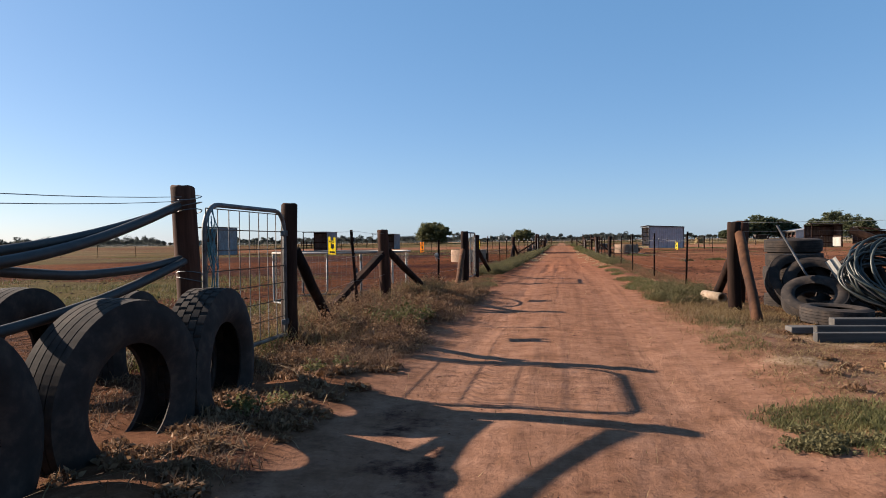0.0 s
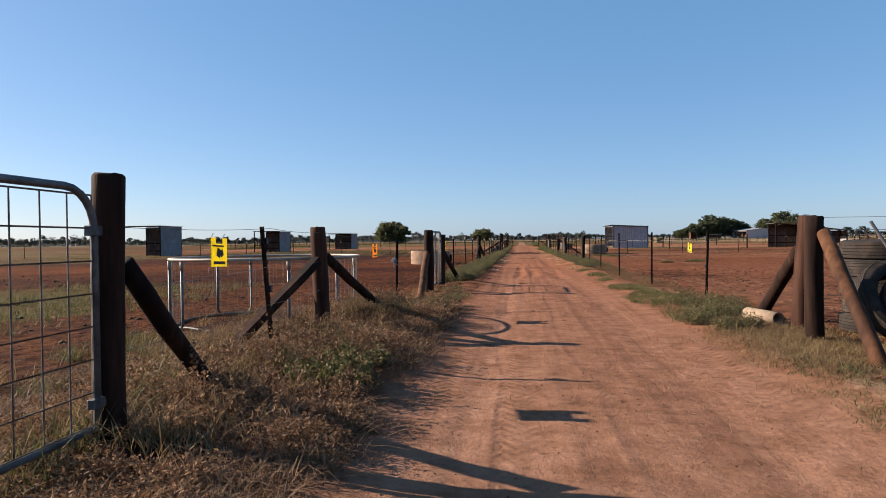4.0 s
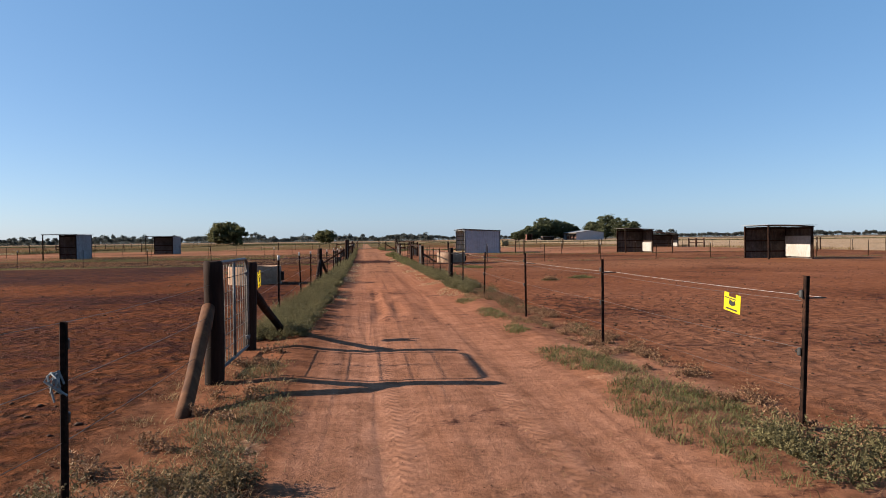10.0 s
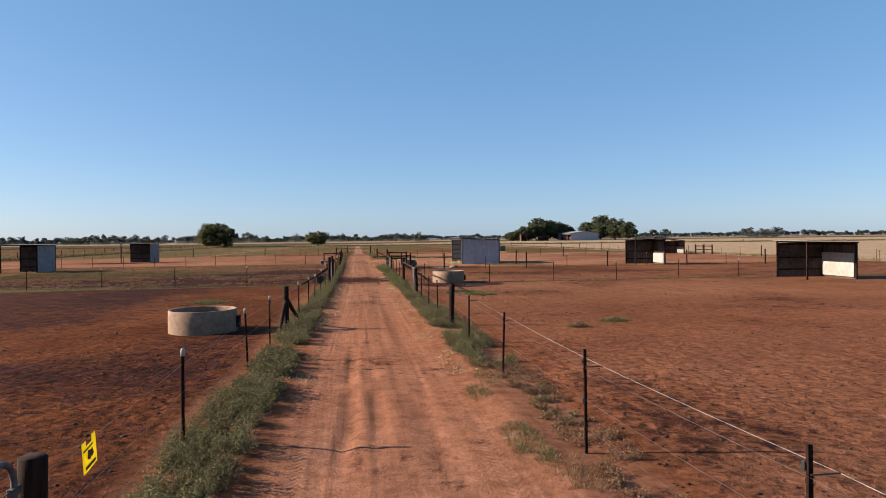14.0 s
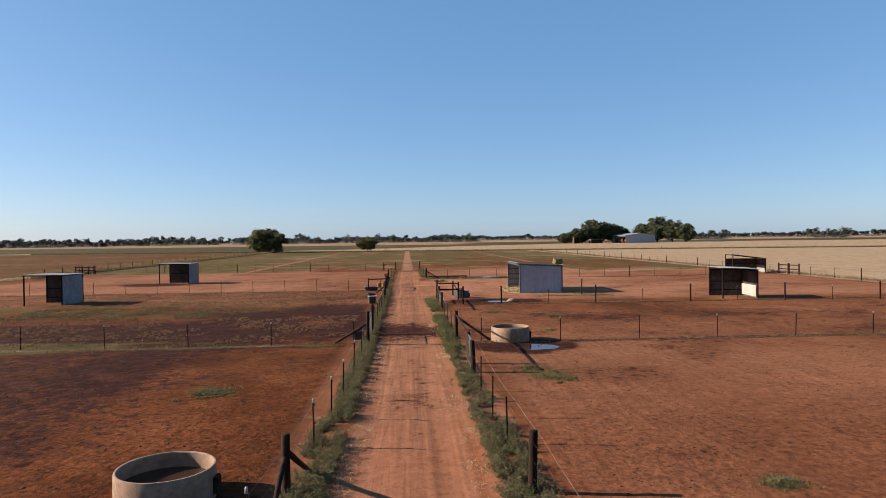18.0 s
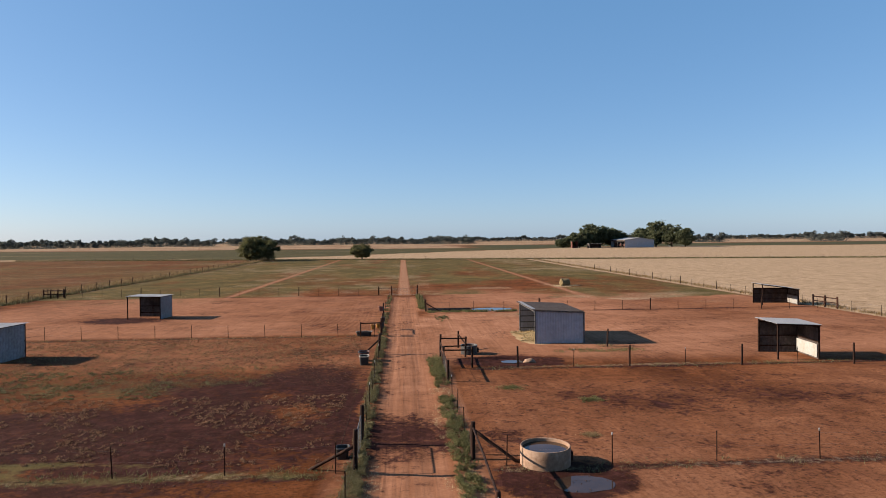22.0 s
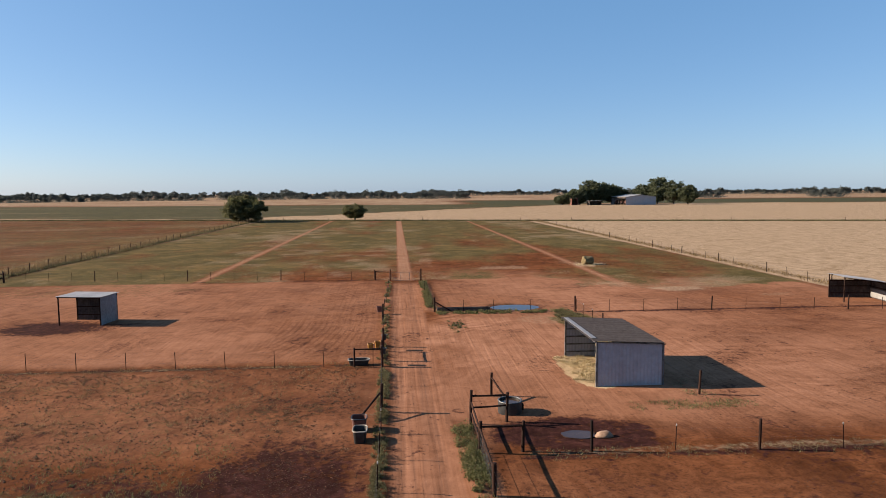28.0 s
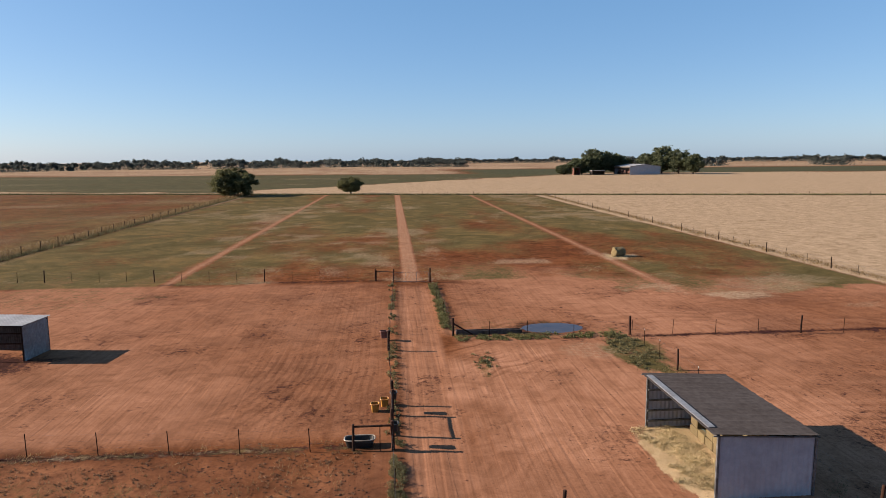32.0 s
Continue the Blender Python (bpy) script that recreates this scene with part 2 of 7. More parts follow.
def ground_material():
    m, n, l, p = nodes_of("red_earth")
    pos = n.new("ShaderNodeNewGeometry").outputs["Position"]

    def attr(name):
        a = n.new("ShaderNodeAttribute")
        a.attribute_name = name
        s = n.new("ShaderNodeSeparateColor")
        l.new(a.outputs["Color"], s.inputs[0])
        return s.outputs
    cover, wear = attr("cover"), attr("wear")
    cut = n.new("ShaderNodeSeparateXYZ")
    l.new(pos, cut.inputs[0])
    trod = n.new("ShaderNodeMapRange")
    for k, v in zip((1, 2, 3, 4), (22.0, 62.0, 1.0, 0.03)):
        trod.inputs[k].default_value = v
    l.new(cut.outputs[1], trod.inputs[0])
    trod = trod.outputs[0]
    crop = n.new("ShaderNodeAttribute")
    crop.attribute_name = "cover"
    crop = crop.outputs["Alpha"]
    f1 = tex_noise(n, l, pos, 26.0, 6, 0.7)
    f2 = tex_noise(n, l, pos, 3.3, 5, 0.65)
    f3 = tex_noise(n, l, pos, 0.22, 4, 0.6)
    fbig = tex_noise(n, l, pos, 0.5, 7, 0.72, 1.2)
    grain = n.new("ShaderNodeMix")
    l.new(trod, grain.inputs[0])
    l.new(fbig, grain.inputs[2])
    l.new(f2, grain.inputs[3])
    grain = grain.outputs[0]
    soil = ramp(n, l, grain, [(0.34, (0.105, 0.046, 0.0195)), (0.5, (0.185, 0.082, 0.035)), (0.68, (0.262, 0.124, 0.056))])
    soil = mix(n, l, 0.55, soil, ramp(n, l, f3, [(0.3, (0.55, 0.50, 0.46)), (0.68, (1.2, 1.18, 1.14))]), "MULTIPLY")
    f4 = tex_noise(n, l, pos, 1.05, 4, 0.7, 1.2)
    soil = mix(n, l, 0.75, soil, ramp(n, l, f4, [(0.36, (0.66, 0.62, 0.6)), (0.5, (1.0, 1.0, 1.0)), (0.68, (1.16, 1.16, 1.15))]), "MULTIPLY")
    sand = ramp(n, l, grain, [(0.32, (0.34, 0.195, 0.122)), (0.5, (0.448, 0.268, 0.178)), (0.7, (0.54, 0.335, 0.23))])
    lane = n.new("ShaderNodeMapping")
    lane.inputs["Scale"].default_value = (4.2, 0.11, 1.0)
    l.new(pos, lane.inputs["Vector"])
    f6 = tex_noise(n, l, lane.outputs[0], 1.0, 5, 0.7, 0.5)
    sand = mix(n, l, 0.45, sand, ramp(n, l, f6, [(0.36, (0.60, 0.55, 0.51)), (0.5, (1.0, 1.0, 1.0)), (0.66, (1.16, 1.18, 1.2))]), "MULTIPLY")
    f7 = tex_noise(n, l, pos, 0.075, 6, 0.72, 1.5)
    soil = mix(n, l, 0.8, soil, ramp(n, l, f7, [(0.34, (0.55, 0.49, 0.46)), (0.5, (1.0, 1.0, 1.0)), (0.66, (1.32, 1.38, 1.42))]), "MULTIPLY")
    col = mix(n, l, wear[0], soil, sand)
    where = n.new("ShaderNodeSeparateXYZ")
    l.new(pos, where.inputs[0])
    rust = n.new("ShaderNodeMapRange")
    for k, v in zip((1, 2, 3, 4), (5.0, 32.0, 0.0, 1.0)):
        rust.inputs[k].default_value = v
    l.new(where.outputs[1], rust.inputs[0])
    col = mix(n, l, rust.outputs[0], col, mix(n, l, 1.0, col, (1.065, 0.94, 0.83), "MULTIPLY"))
    clay = n.new("ShaderNodeMapRange")
    for k, v in zip((1, 2, 3, 4), (24.0, 46.0, 1.0, 0.0)):
        clay.inputs[k].default_value = v
    l.new(where.outputs[1], clay.inputs[0])
    clay = math_node(n, l, "MULTIPLY", clay.outputs[0], rust.outputs[0])
    damp_dark = ramp(n, l, tex_noise(n, l, pos, 1.5, 7, 0.75, 0.8), [(0.36, (0.019, 0.0085, 0.0095)), (0.52, (0.045, 0.0195, 0.0195)), (0.66, (0.105, 0.046, 0.040))])
    edge = math_node(n, l, "ADD", math_node(n, l, "MULTIPLY", f2, 0.9), -0.45)
    edge = math_node(n, l, "ADD", edge, math_node(n, l, "ADD", math_node(n, l, "MULTIPLY", f1, 0.7), -0.35))
    wet_dark = ramp(n, l, math_node(n, l, "ADD", math_node(n, l, "ADD", cover[2], math_node(n, l, "MULTIPLY", edge, 1.2)), math_node(n, l, "ADD", math_node(n, l, "ADD", math_node(n, l, "MULTIPLY", f4, 2.2), math_node(n, l, "MULTIPLY", tex_noise(n, l, pos, 3.0, 6, 0.75), 1.6)), -1.9)), [(0.32, (0, 0, 0)), (0.78, (1, 1, 1))])
    col = mix(n, l, math_node(n, l, "MULTIPLY", wet_dark, 0.92), col, damp_dark)
    col = mix(n, l, clay, col, mix(n, l, 1.0, col, (1.08, 0.96, 0.955), "MULTIPLY"))
    # dung and crumbs on the paddocks
    crumbs = tex_noise(n, l, pos, 5.5, 6, 0.68)
    foul = math_node(n, l, "ADD", math_node(n, l, "MULTIPLY", cover[2], 0.8), wear[2])
    litter = math_node(n, l, "MULTIPLY", ramp(n, l, crumbs, [(0.52, (0, 0, 0)), (0.59, (1, 1, 1))]), math_node(n, l, "MULTIPLY", math_node(n, l, "MINIMUM", foul, 1.0), math_node(n, l, "ADD", math_node(n, l, "MULTIPLY", trod, 0.5), 0.5)))
    col = mix(n, l, math_node(n, l, "MULTIPLY", litter, 0.85), col, (0.060, 0.030, 0.016))
    green = ramp(n, l, f1, [(0.3, (0.085, 0.072, 0.028)), (0.55, (0.152, 0.128, 0.052)), (0.75, (0.24, 0.195, 0.09))])
    straw = ramp(n, l, f1, [(0.3, (0.36, 0.285, 0.182)), (0.5, (0.52, 0.425, 0.293)), (0.72, (0.64, 0.545, 0.40))])
    # cover breaks up into tufts wherever it is thin
    tuft = math_node(n, l, "ADD", edge, math_node(n, l, "ADD", math_node(n, l, "MULTIPLY", f4, 1.0), -0.5))
    gm = ramp(n, l, math_node(n, l, "ADD", cover[1], tuft), [(0.34, (0, 0, 0)), (0.72, (1, 1, 1))])
    sm = ramp(n, l, math_node(n, l, "ADD", cover[0], edge), [(0.34, (0, 0, 0)), (0.80, (1, 1, 1))])
    turf = tex_noise(n, l, pos, 0.16, 6, 0.75, 1.0)
    green = mix(n, l, 0.85, green, ramp(n, l, turf, [(0.34, (0.55, 0.62, 0.5)), (0.5, (1.0, 1.0, 1.0)), (0.66, (1.75, 1.45, 1.35))]), "MULTIPLY")
    green = mix(n, l, crop, green, ramp(n, l, turf, [(0.35, (0.066, 0.076, 0.04)), (0.65, (0.112, 0.118, 0.066))]))
    col = mix(n, l, gm, col, green)
    col = mix(n, l, sm, col, straw)
    drills = n.new("ShaderNodeMapping")
    drills.inputs["Scale"].default_value = (0.7, 0.5, 1.0)
    drills.inputs["Rotation"].default_value = (0, 0, 0.9)
    l.new(pos, drills.inputs["Vector"])
    f5 = tex_noise(n, l, drills.outputs[0], 0.5, 7, 0.78, 0.8)
    col = mix(n, l, math_node(n, l, "MULTIPLY", sm, 0.85), col, mix(n, l, 1.0, col, ramp(n, l, f5, [(0.34, (0.66, 0.6, 0.5)), (0.48, (0.97, 0.95, 0.92)), (0.64, (1.14, 1.12, 1.08))]), "MULTIPLY"))
    f9 = tex_noise(n, l, pos, 0.7, 8, 0.8, 0.4)
    col = mix(n, l, math_node(n, l, "MULTIPLY", sm, 0.9), col, mix(n, l, 1.0, col, ramp(n, l, f9, [(0.36, (0.60, 0.54, 0.45)), (0.5, (0.98, 0.96, 0.92)), (0.62, (1.16, 1.14, 1.1))]), "MULTIPLY"))
    chaff = ramp(n, l, math_node(n, l, "ADD", wear[1], edge), [(0.5, (0, 0, 0)), (0.62, (1, 1, 1))])
    col = mix(n, l, chaff, col, ramp(n, l, f1, [(0.35, (0.58, 0.44, 0.24)), (0.6, (0.80, 0.65, 0.40))]))
    col = mix(n, l, 0.45, col, ramp(n, l, f1, [(0.3, (0.6, 0.6, 0.6)), (0.65, (1.15, 1.15, 1.15))]), "MULTIPLY")
    f8 = tex_noise(n, l, pos, 8.5, 4, 0.7)
    rough = math_node(n, l, "MULTIPLY", math_node(n, l, "ADD", math_node(n, l, "MULTIPLY", wear[0], -0.25), 0.7), math_node(n, l, "ADD", math_node(n, l, "MULTIPLY", trod, 0.6), 0.4))
    col = mix(n, l, rough, col, ramp(n, l, f8, [(0.34, (0.66, 0.62, 0.6)), (0.5, (1.0, 1.0, 1.0)), (0.66, (1.16, 1.15, 1.14))]), "MULTIPLY")
    marks = attr("marks")
    turn = n.new("ShaderNodeVectorMath")
    turn.operation = "DISTANCE"
    turn.inputs[1].default_value = (19.0, 72.0, 0.0)
    l.new(pos, turn.inputs[0])
    swing = math_node(n, l, "ADD", turn.outputs["Value"], math_node(n, l, "MULTIPLY", tex_noise(n, l, pos, 0.1, 2), 9.0))
    arcs = n.new("ShaderNodeCombineXYZ")
    l.new(math_node(n, l, "MULTIPLY", swing, 1.5), arcs.inputs[0])
    arc = tex_noise(n, l, arcs.outputs[0], 1.0, 3, 0.7)
    col = mix(n, l, marks[2], col, mix(n, l, 1.0, col, ramp(n, l, arc, [(0.36, (0.64, 0.58, 0.53)), (0.5, (1.0, 1.0, 1.0)), (0.64, (1.2, 1.22, 1.25))]), "MULTIPLY"))
    far = n.new("ShaderNodeVectorMath")
    far.operation = "DISTANCE"
    far.inputs[1].default_value = (-14.5, 44.0, 0.0)
    oval = n.new("ShaderNodeVectorMath")
    oval.operation = "MULTIPLY"
    oval.inputs[1].default_value = (1.0, 0.45, 0.0)
    l.new(pos, oval.inputs[0])
    l.new(oval.outputs[0], far.inputs[0])
    wob = math_node(n, l, "ADD", far.outputs["Value"], math_node(n, l, "MULTIPLY", tex_noise(n, l, pos, 0.16, 0.0, 0.5), 0.5))
    ring = math_node(n, l, "SINE", math_node(n, l, "MULTIPLY", wob, 13.0), 0.0)
    comb = math_node(n, l, "MULTIPLY", ramp(n, l, ring, [(0.0, (0, 0, 0)), (0.8, (1, 1, 1))]), marks[0])
    col = mix(n, l, math_node(n, l, "MULTIPLY", comb, math_node(n, l, "MULTIPLY", f4, 0.75)), col, mix(n, l, 1.0, col, (0.5, 0.45, 0.41), "MULTIPLY"))
    col = mix(n, l, 1.0, col, (TONE * 1.13, TONE * 1.03, TONE * 1.02), "MULTIPLY")
    l.new(col, p.inputs["Base Color"])
    p.inputs["Roughness"].default_value = 0.95
    p.inputs["Specular IOR Level"].default_value = 0.02
    warp = n.new("ShaderNodeTexNoise")
    warp.inputs["Scale"].default_value, warp.inputs["Detail"].default_value = 2.6, 3.0
    l.new(pos, warp.inputs["Vector"])
    bent = n.new("ShaderNodeVectorMath")
    bent.operation = "MULTIPLY_ADD"
    bent.inputs[1].default_value = (0.3, 0.3, 0.0)
    l.new(warp.outputs["Color"], bent.inputs[0])
    l.new(pos, bent.inputs[2])
    hoof = n.new("ShaderNodeTexVoronoi")
    hoof.inputs["Scale"].default_value = 4.6
    l.new(bent.outputs[0], hoof.inputs["Vector"])
    pock = math_node(n, l, "MULTIPLY", ramp(n, l, hoof.outputs["Distance"], [(0.05, (0, 0, 0)), (0.55, (1, 1, 1))]), wear[2])
    pock = math_node(n, l, "MULTIPLY", pock, trod)
    ring = math_node(n, l, "MULTIPLY", math_node(n, l, "MULTIPLY", ring, marks[0]), f4)
    h = math_node(n, l, "ADD", math_node(n, l, "MULTIPLY", f2, math_node(n, l, "ADD", math_node(n, l, "MULTIPLY", math_node(n, l, "MULTIPLY", wear[2], trod), 0.75), 0.12)), math_node(n, l, "MULTIPLY", f1, math_node(n, l, "ADD", math_node(n, l, "MULTIPLY", wear[2], 0.30), 0.16)))
    h = math_node(n, l, "ADD", h, math_node(n, l, "ADD", math_node(n, l, "MULTIPLY", pock, 0.9), math_node(n, l, "MULTIPLY", f8, math_node(n, l, "MULTIPLY", math_node(n, l, "MULTIPLY", wear[2], trod), 0.9))))
    h = math_node(n, l, "ADD", h, math_node(n, l, "MULTIPLY", ring, 0.14))
    h = math_node(n, l, "ADD", h, math_node(n, l, "MULTIPLY", math_node(n, l, "MULTIPLY", f8, wear[0]), 0.2))
    # lugs of tractor tyres pressed into the lanes
    lug = math_node(n, l, "ADD", math_node(n, l, "MULTIPLY", cut.outputs[1], 52.0), math_node(n, l, "MULTIPLY", math_node(n, l, "ABSOLUTE", math_node(n, l, "SINE", math_node(n, l, "MULTIPLY", cut.outputs[0], 15.0), 0.0), 0.0), 4.0))
    lug = math_node(n, l, "SINE", lug, 0.0)
    h = math_node(n, l, "ADD", h, math_node(n, l, "MULTIPLY", math_node(n, l, "MULTIPLY", lug, marks[1]), 0.05))
    h = math_node(n, l, "MULTIPLY", h, math_node(n, l, "ADD", math_node(n, l, "MULTIPLY", trod, 0.87), 0.13))
    lanes = n.new("ShaderNodeMapping")
    lanes.inputs["Scale"].default_value = (3.4, 0.1, 1.0)
    l.new(pos, lanes.inputs["Vector"])
    h = math_node(n, l, "ADD", h, math_node(n, l, "MULTIPLY", math_node(n, l, "MULTIPLY", tex_noise(n, l, lanes.outputs[0], 1.0, 1.5, 0.5, 0.6), wear[0]), 0.55))
    bump(n, l, p, h, 0.95, 0.062)
    return m


M_GROUND = ground_material()
M_POST = surface("weathered_post_wood", (0.026, 0.011, 0.007), (0.062, 0.028, 0.017), (0.12, 0.06, 0.038), 14, 0.9, spec=0.15, stretch=(1, 1, 0.12), relief=0.008)
M_POST_RED = surface("treated_post_wood", (0.06, 0.025, 0.015), (0.118, 0.052, 0.032), (0.19, 0.093, 0.06), 16, 0.9, spec=0.15, stretch=(1, 1, 0.1), relief=0.007)
M_LOG = surface("peeled_log", (0.10, 0.040, 0.017), (0.19, 0.082, 0.036), (0.29, 0.14, 0.068), 12, 0.85, spec=0.2, stretch=(1, 1, 0.15), relief=0.005)
M_STAR = surface("rusty_coated_steel", (0.03, 0.015, 0.010), (0.06, 0.030, 0.020), (0.13, 0.064, 0.042), 30, 0.9, 0.0, relief=0.001, spec=0.12)
M_CAP = surface("white_plastic", (0.6, 0.6, 0.57), (0.74, 0.74, 0.71), (0.8, 0.8, 0.78), 20, 0.45, relief=0)
M_GALV = surface("galvanised_steel", (0.20, 0.205, 0.21), (0.29, 0.295, 0.30), (0.38, 0.385, 0.39), 22, 0.6, 0.6, relief=0.0006, vary=0.1)
M_WIRE = surface("fence_wire", (0.18, 0.17, 0.16), (0.30, 0.29, 0.28), (0.42, 0.41, 0.4), 40, 0.5, 0.8, relief=0)
M_ROPE = surface("white_electric_tape", (0.55, 0.54, 0.5), (0.7, 0.69, 0.65), (0.8, 0.79, 0.76), 40, 0.6, relief=0)
M_RUBBER = surface("worn_tyre_rubber", (0.034, 0.028, 0.026), (0.058, 0.047, 0.042), (0.135, 0.10, 0.078), 9, 0.9, relief=0.002, stain=(0.5, 0.42, 0.36), vary=0.1, spec=0.25)
M_HOSE = surface("black_polythene_pipe", (0.016, 0.017, 0.018), (0.030, 0.031, 0.033), (0.07, 0.066, 0.062), 12, 0.58, relief=0.001)
M_HOSE_G = surface("green_black_hose", (0.022, 0.030, 0.026), (0.045, 0.058, 0.05), (0.10, 0.115, 0.10), 12, 0.45, relief=0.001)


def plastic(name, dark, light):
    """Thin dyed plastic that glows when the sun stands behind it."""
    m, n, l, p = nodes_of(name)
    co = n.new("ShaderNodeTexCoord").outputs["Object"]
    col = ramp(n, l, tex_noise(n, l, co, 14.0, 4), [(0.35, dark), (0.6, light)])
    l.new(col, p.inputs["Base Color"])
    p.inputs["Roughness"].default_value = 0.45
    t = n.new("ShaderNodeBsdfTranslucent")
    l.new(col, t.inputs["Color"])
    mx = n.new("ShaderNodeMixShader")
    mx.inputs[0].default_value = 0.55
    l.new(p.outputs[0], mx.inputs[1])
    l.new(t.outputs[0], mx.inputs[2])
    l.new(mx.outputs[0], n["Material Output"].inputs["Surface"])
    return m


M_YELLOW = plastic("yellow_sign_plastic", (0.70, 0.58, 0.014), (0.78, 0.68, 0.02))
M_AMBER = plastic("orange_sign_plastic", (0.74, 0.36, 0.010), (0.82, 0.44, 0.015))
M_INK = surface("black_print", (0.012, 0.012, 0.012), (0.02, 0.02, 0.02), (0.03, 0.03, 0.03), 9, 0.6, relief=0, vary=0)
M_CONC = surface("stained_concrete", (0.36, 0.225, 0.145), (0.54, 0.355, 0.24), (0.66, 0.465, 0.33), 7, 0.9, relief=0.004, stain=(0.72, 0.60, 0.48))
M_TIN = surface("weathered_corrugated_iron", (0.27, 0.28, 0.305), (0.40, 0.415, 0.445), (0.52, 0.535, 0.565), 5, 0.6, 0.3, relief=0.001, stain=(0.72, 0.66, 0.6), vary=0.1)
M_TINROOF = surface("pale_zinc_roofing", (0.40, 0.40, 0.41), (0.50, 0.50, 0.505), (0.58, 0.58, 0.58), 4, 0.6, 0.1, relief=0.001, stain=(0.8, 0.75, 0.7), vary=0.12)
M_TIN_RUST = surface("rusty_brown_iron", (0.09, 0.066, 0.056), (0.16, 0.12, 0.102), (0.25, 0.19, 0.165), 5, 0.75, 0.2, relief=0.001, vary=0.12)
M_ROOF = surface("grey_sheet_roofing", (0.085, 0.071, 0.066), (0.122, 0.103, 0.097), (0.155, 0.133, 0.125), 4, 0.92, 0.0, relief=0.001, stain=(0.8, 0.77, 0.74), vary=0.05, spec=0.05)
M_SHEDWALL = surface("pale_shed_cladding", (0.50, 0.505, 0.555), (0.59, 0.595, 0.65), (0.68, 0.685, 0.74), 3, 0.6, 0.0, relief=0.0006, stain=(0.86, 0.84, 0.82), vary=0.05)
M_WHITE = surface("chalky_white_paint", (0.42, 0.41, 0.38), (0.54, 0.53, 0.50), (0.62, 0.61, 0.58), 6, 0.8, relief=0.001, stain=(0.8, 0.74, 0.66))
M_HAY = surface("packed_straw", (0.15, 0.105, 0.042), (0.26, 0.19, 0.082), (0.38, 0.29, 0.14), 26, 0.95, stretch=(1, 1, 2.4), relief=0.02, stain=(0.72, 0.66, 0.55))
M_BARK = surface("grey_bark", (0.06, 0.048, 0.038), (0.13, 0.105, 0.082), (0.22, 0.18, 0.145), 5, 0.9, stretch=(1, 1, 0.3), relief=0.02)
M_PLANK = surface("grey_old_beam", (0.09, 0.082, 0.074), (0.165, 0.15, 0.136), (0.27, 0.25, 0.23), 12, 0.8, stretch=(0.1, 1, 1), relief=0.004)
M_CLAY = surface("pale_clay_pipe", (0.42, 0.30, 0.19), (0.56, 0.42, 0.29), (0.66, 0.53, 0.4), 10, 0.85, relief=0.003)
M_TUB = surface("dark_tub_plastic", (0.022, 0.024, 0.024), (0.036, 0.038, 0.038), (0.08, 0.075, 0.07), 10, 0.5, relief=0.001)
M_TUBRIM = surface("dusty_cream_plastic_sunlit_tube", (0.50, 0.42, 0.33), (0.62, 0.54, 0.44), (0.70, 0.62, 0.52), 10, 0.6, relief=0.001)
M_ORANGE = surface("orange_plastic", (0.62, 0.27, 0.03), (0.74, 0.36, 0.05), (0.8, 0.43, 0.09), 8, 0.5, relief=0)
M_BLUE = surface("blue_twine", (0.10, 0.33, 0.42), (0.16, 0.45, 0.55), (0.25, 0.55, 0.62), 30, 0.7, relief=0)
M_TWINE = surface("faded_twine", (0.24, 0.29, 0.31), (0.34, 0.39, 0.41), (0.44, 0.48, 0.5), 30, 0.8, relief=0)
M_BRICKRED = surface("rust_red_machinery", (0.16, 0.05, 0.03), (0.26, 0.09, 0.055), (0.34, 0.13, 0.085), 3, 0.7, relief=0)
M_WEED = leafy("saltbush_leaf", (0.115, 0.108, 0.05), (0.195, 0.182, 0.088), (0.31, 0.285, 0.15), 0.85, 0.25)
M_GREEN = leafy("fresh_weed_leaf", (0.105, 0.115, 0.038), (0.18, 0.185, 0.068), (0.29, 0.27, 0.125), 0.75, 0.3)
M_DRAB = leafy("drab_weed_leaf", (0.115, 0.088, 0.046), (0.20, 0.155, 0.085), (0.31, 0.245, 0.145), 0.85, 0.25)
M_DRY = leafy("dry_grass", (0.20, 0.128, 0.06), (0.33, 0.228, 0.114), (0.52, 0.395, 0.22), 0.85, 0.3)
M_DEAD = leafy("dead_weed", (0.17, 0.09, 0.052), (0.30, 0.175, 0.105), (0.48, 0.32, 0.20), 0.85, 0.25)
M_STRAW = leafy("loose_straw", (0.56, 0.43, 0.24), (0.72, 0.59, 0.35), (0.83, 0.71, 0.47), 0.8, 0.15)
M_CROWN = leafy("tree_leaf", (0.10, 0.112, 0.05), (0.17, 0.182, 0.085), (0.26, 0.265, 0.135), 0.85, 0.42)
M_CROWN_B = leafy("gum_leaf", (0.085, 0.11, 0.06), (0.145, 0.175, 0.098), (0.22, 0.25, 0.15), 0.85, 0.42)
# the bluish grey of far haze is put into this leaf colour
M_WOODS = leafy("hazed_leaf", (0.095, 0.118, 0.122), (0.138, 0.165, 0.165), (0.19, 0.215, 0.205), 0.9, 0.42)


def water_material():
    m, n, l, p = nodes_of("still_muddy_water")
    pos = n.new("ShaderNodeNewGeometry").outputs["Position"]
    l.new(ramp(n, l, tex_noise(n, l, pos, 1.2, 3), [(0.3, (0.022, 0.012, 0.008)), (0.7, (0.045, 0.027, 0.018))]), p.inputs["Base Color"])
    p.inputs["Roughness"].default_value = 0.04
    p.inputs["IOR"].default_value = 1.33
    bump(n, l, p, tex_noise(n, l, pos, 6.0, 2), 0.05, 0.01)
    return m


M_WATER = water_material()

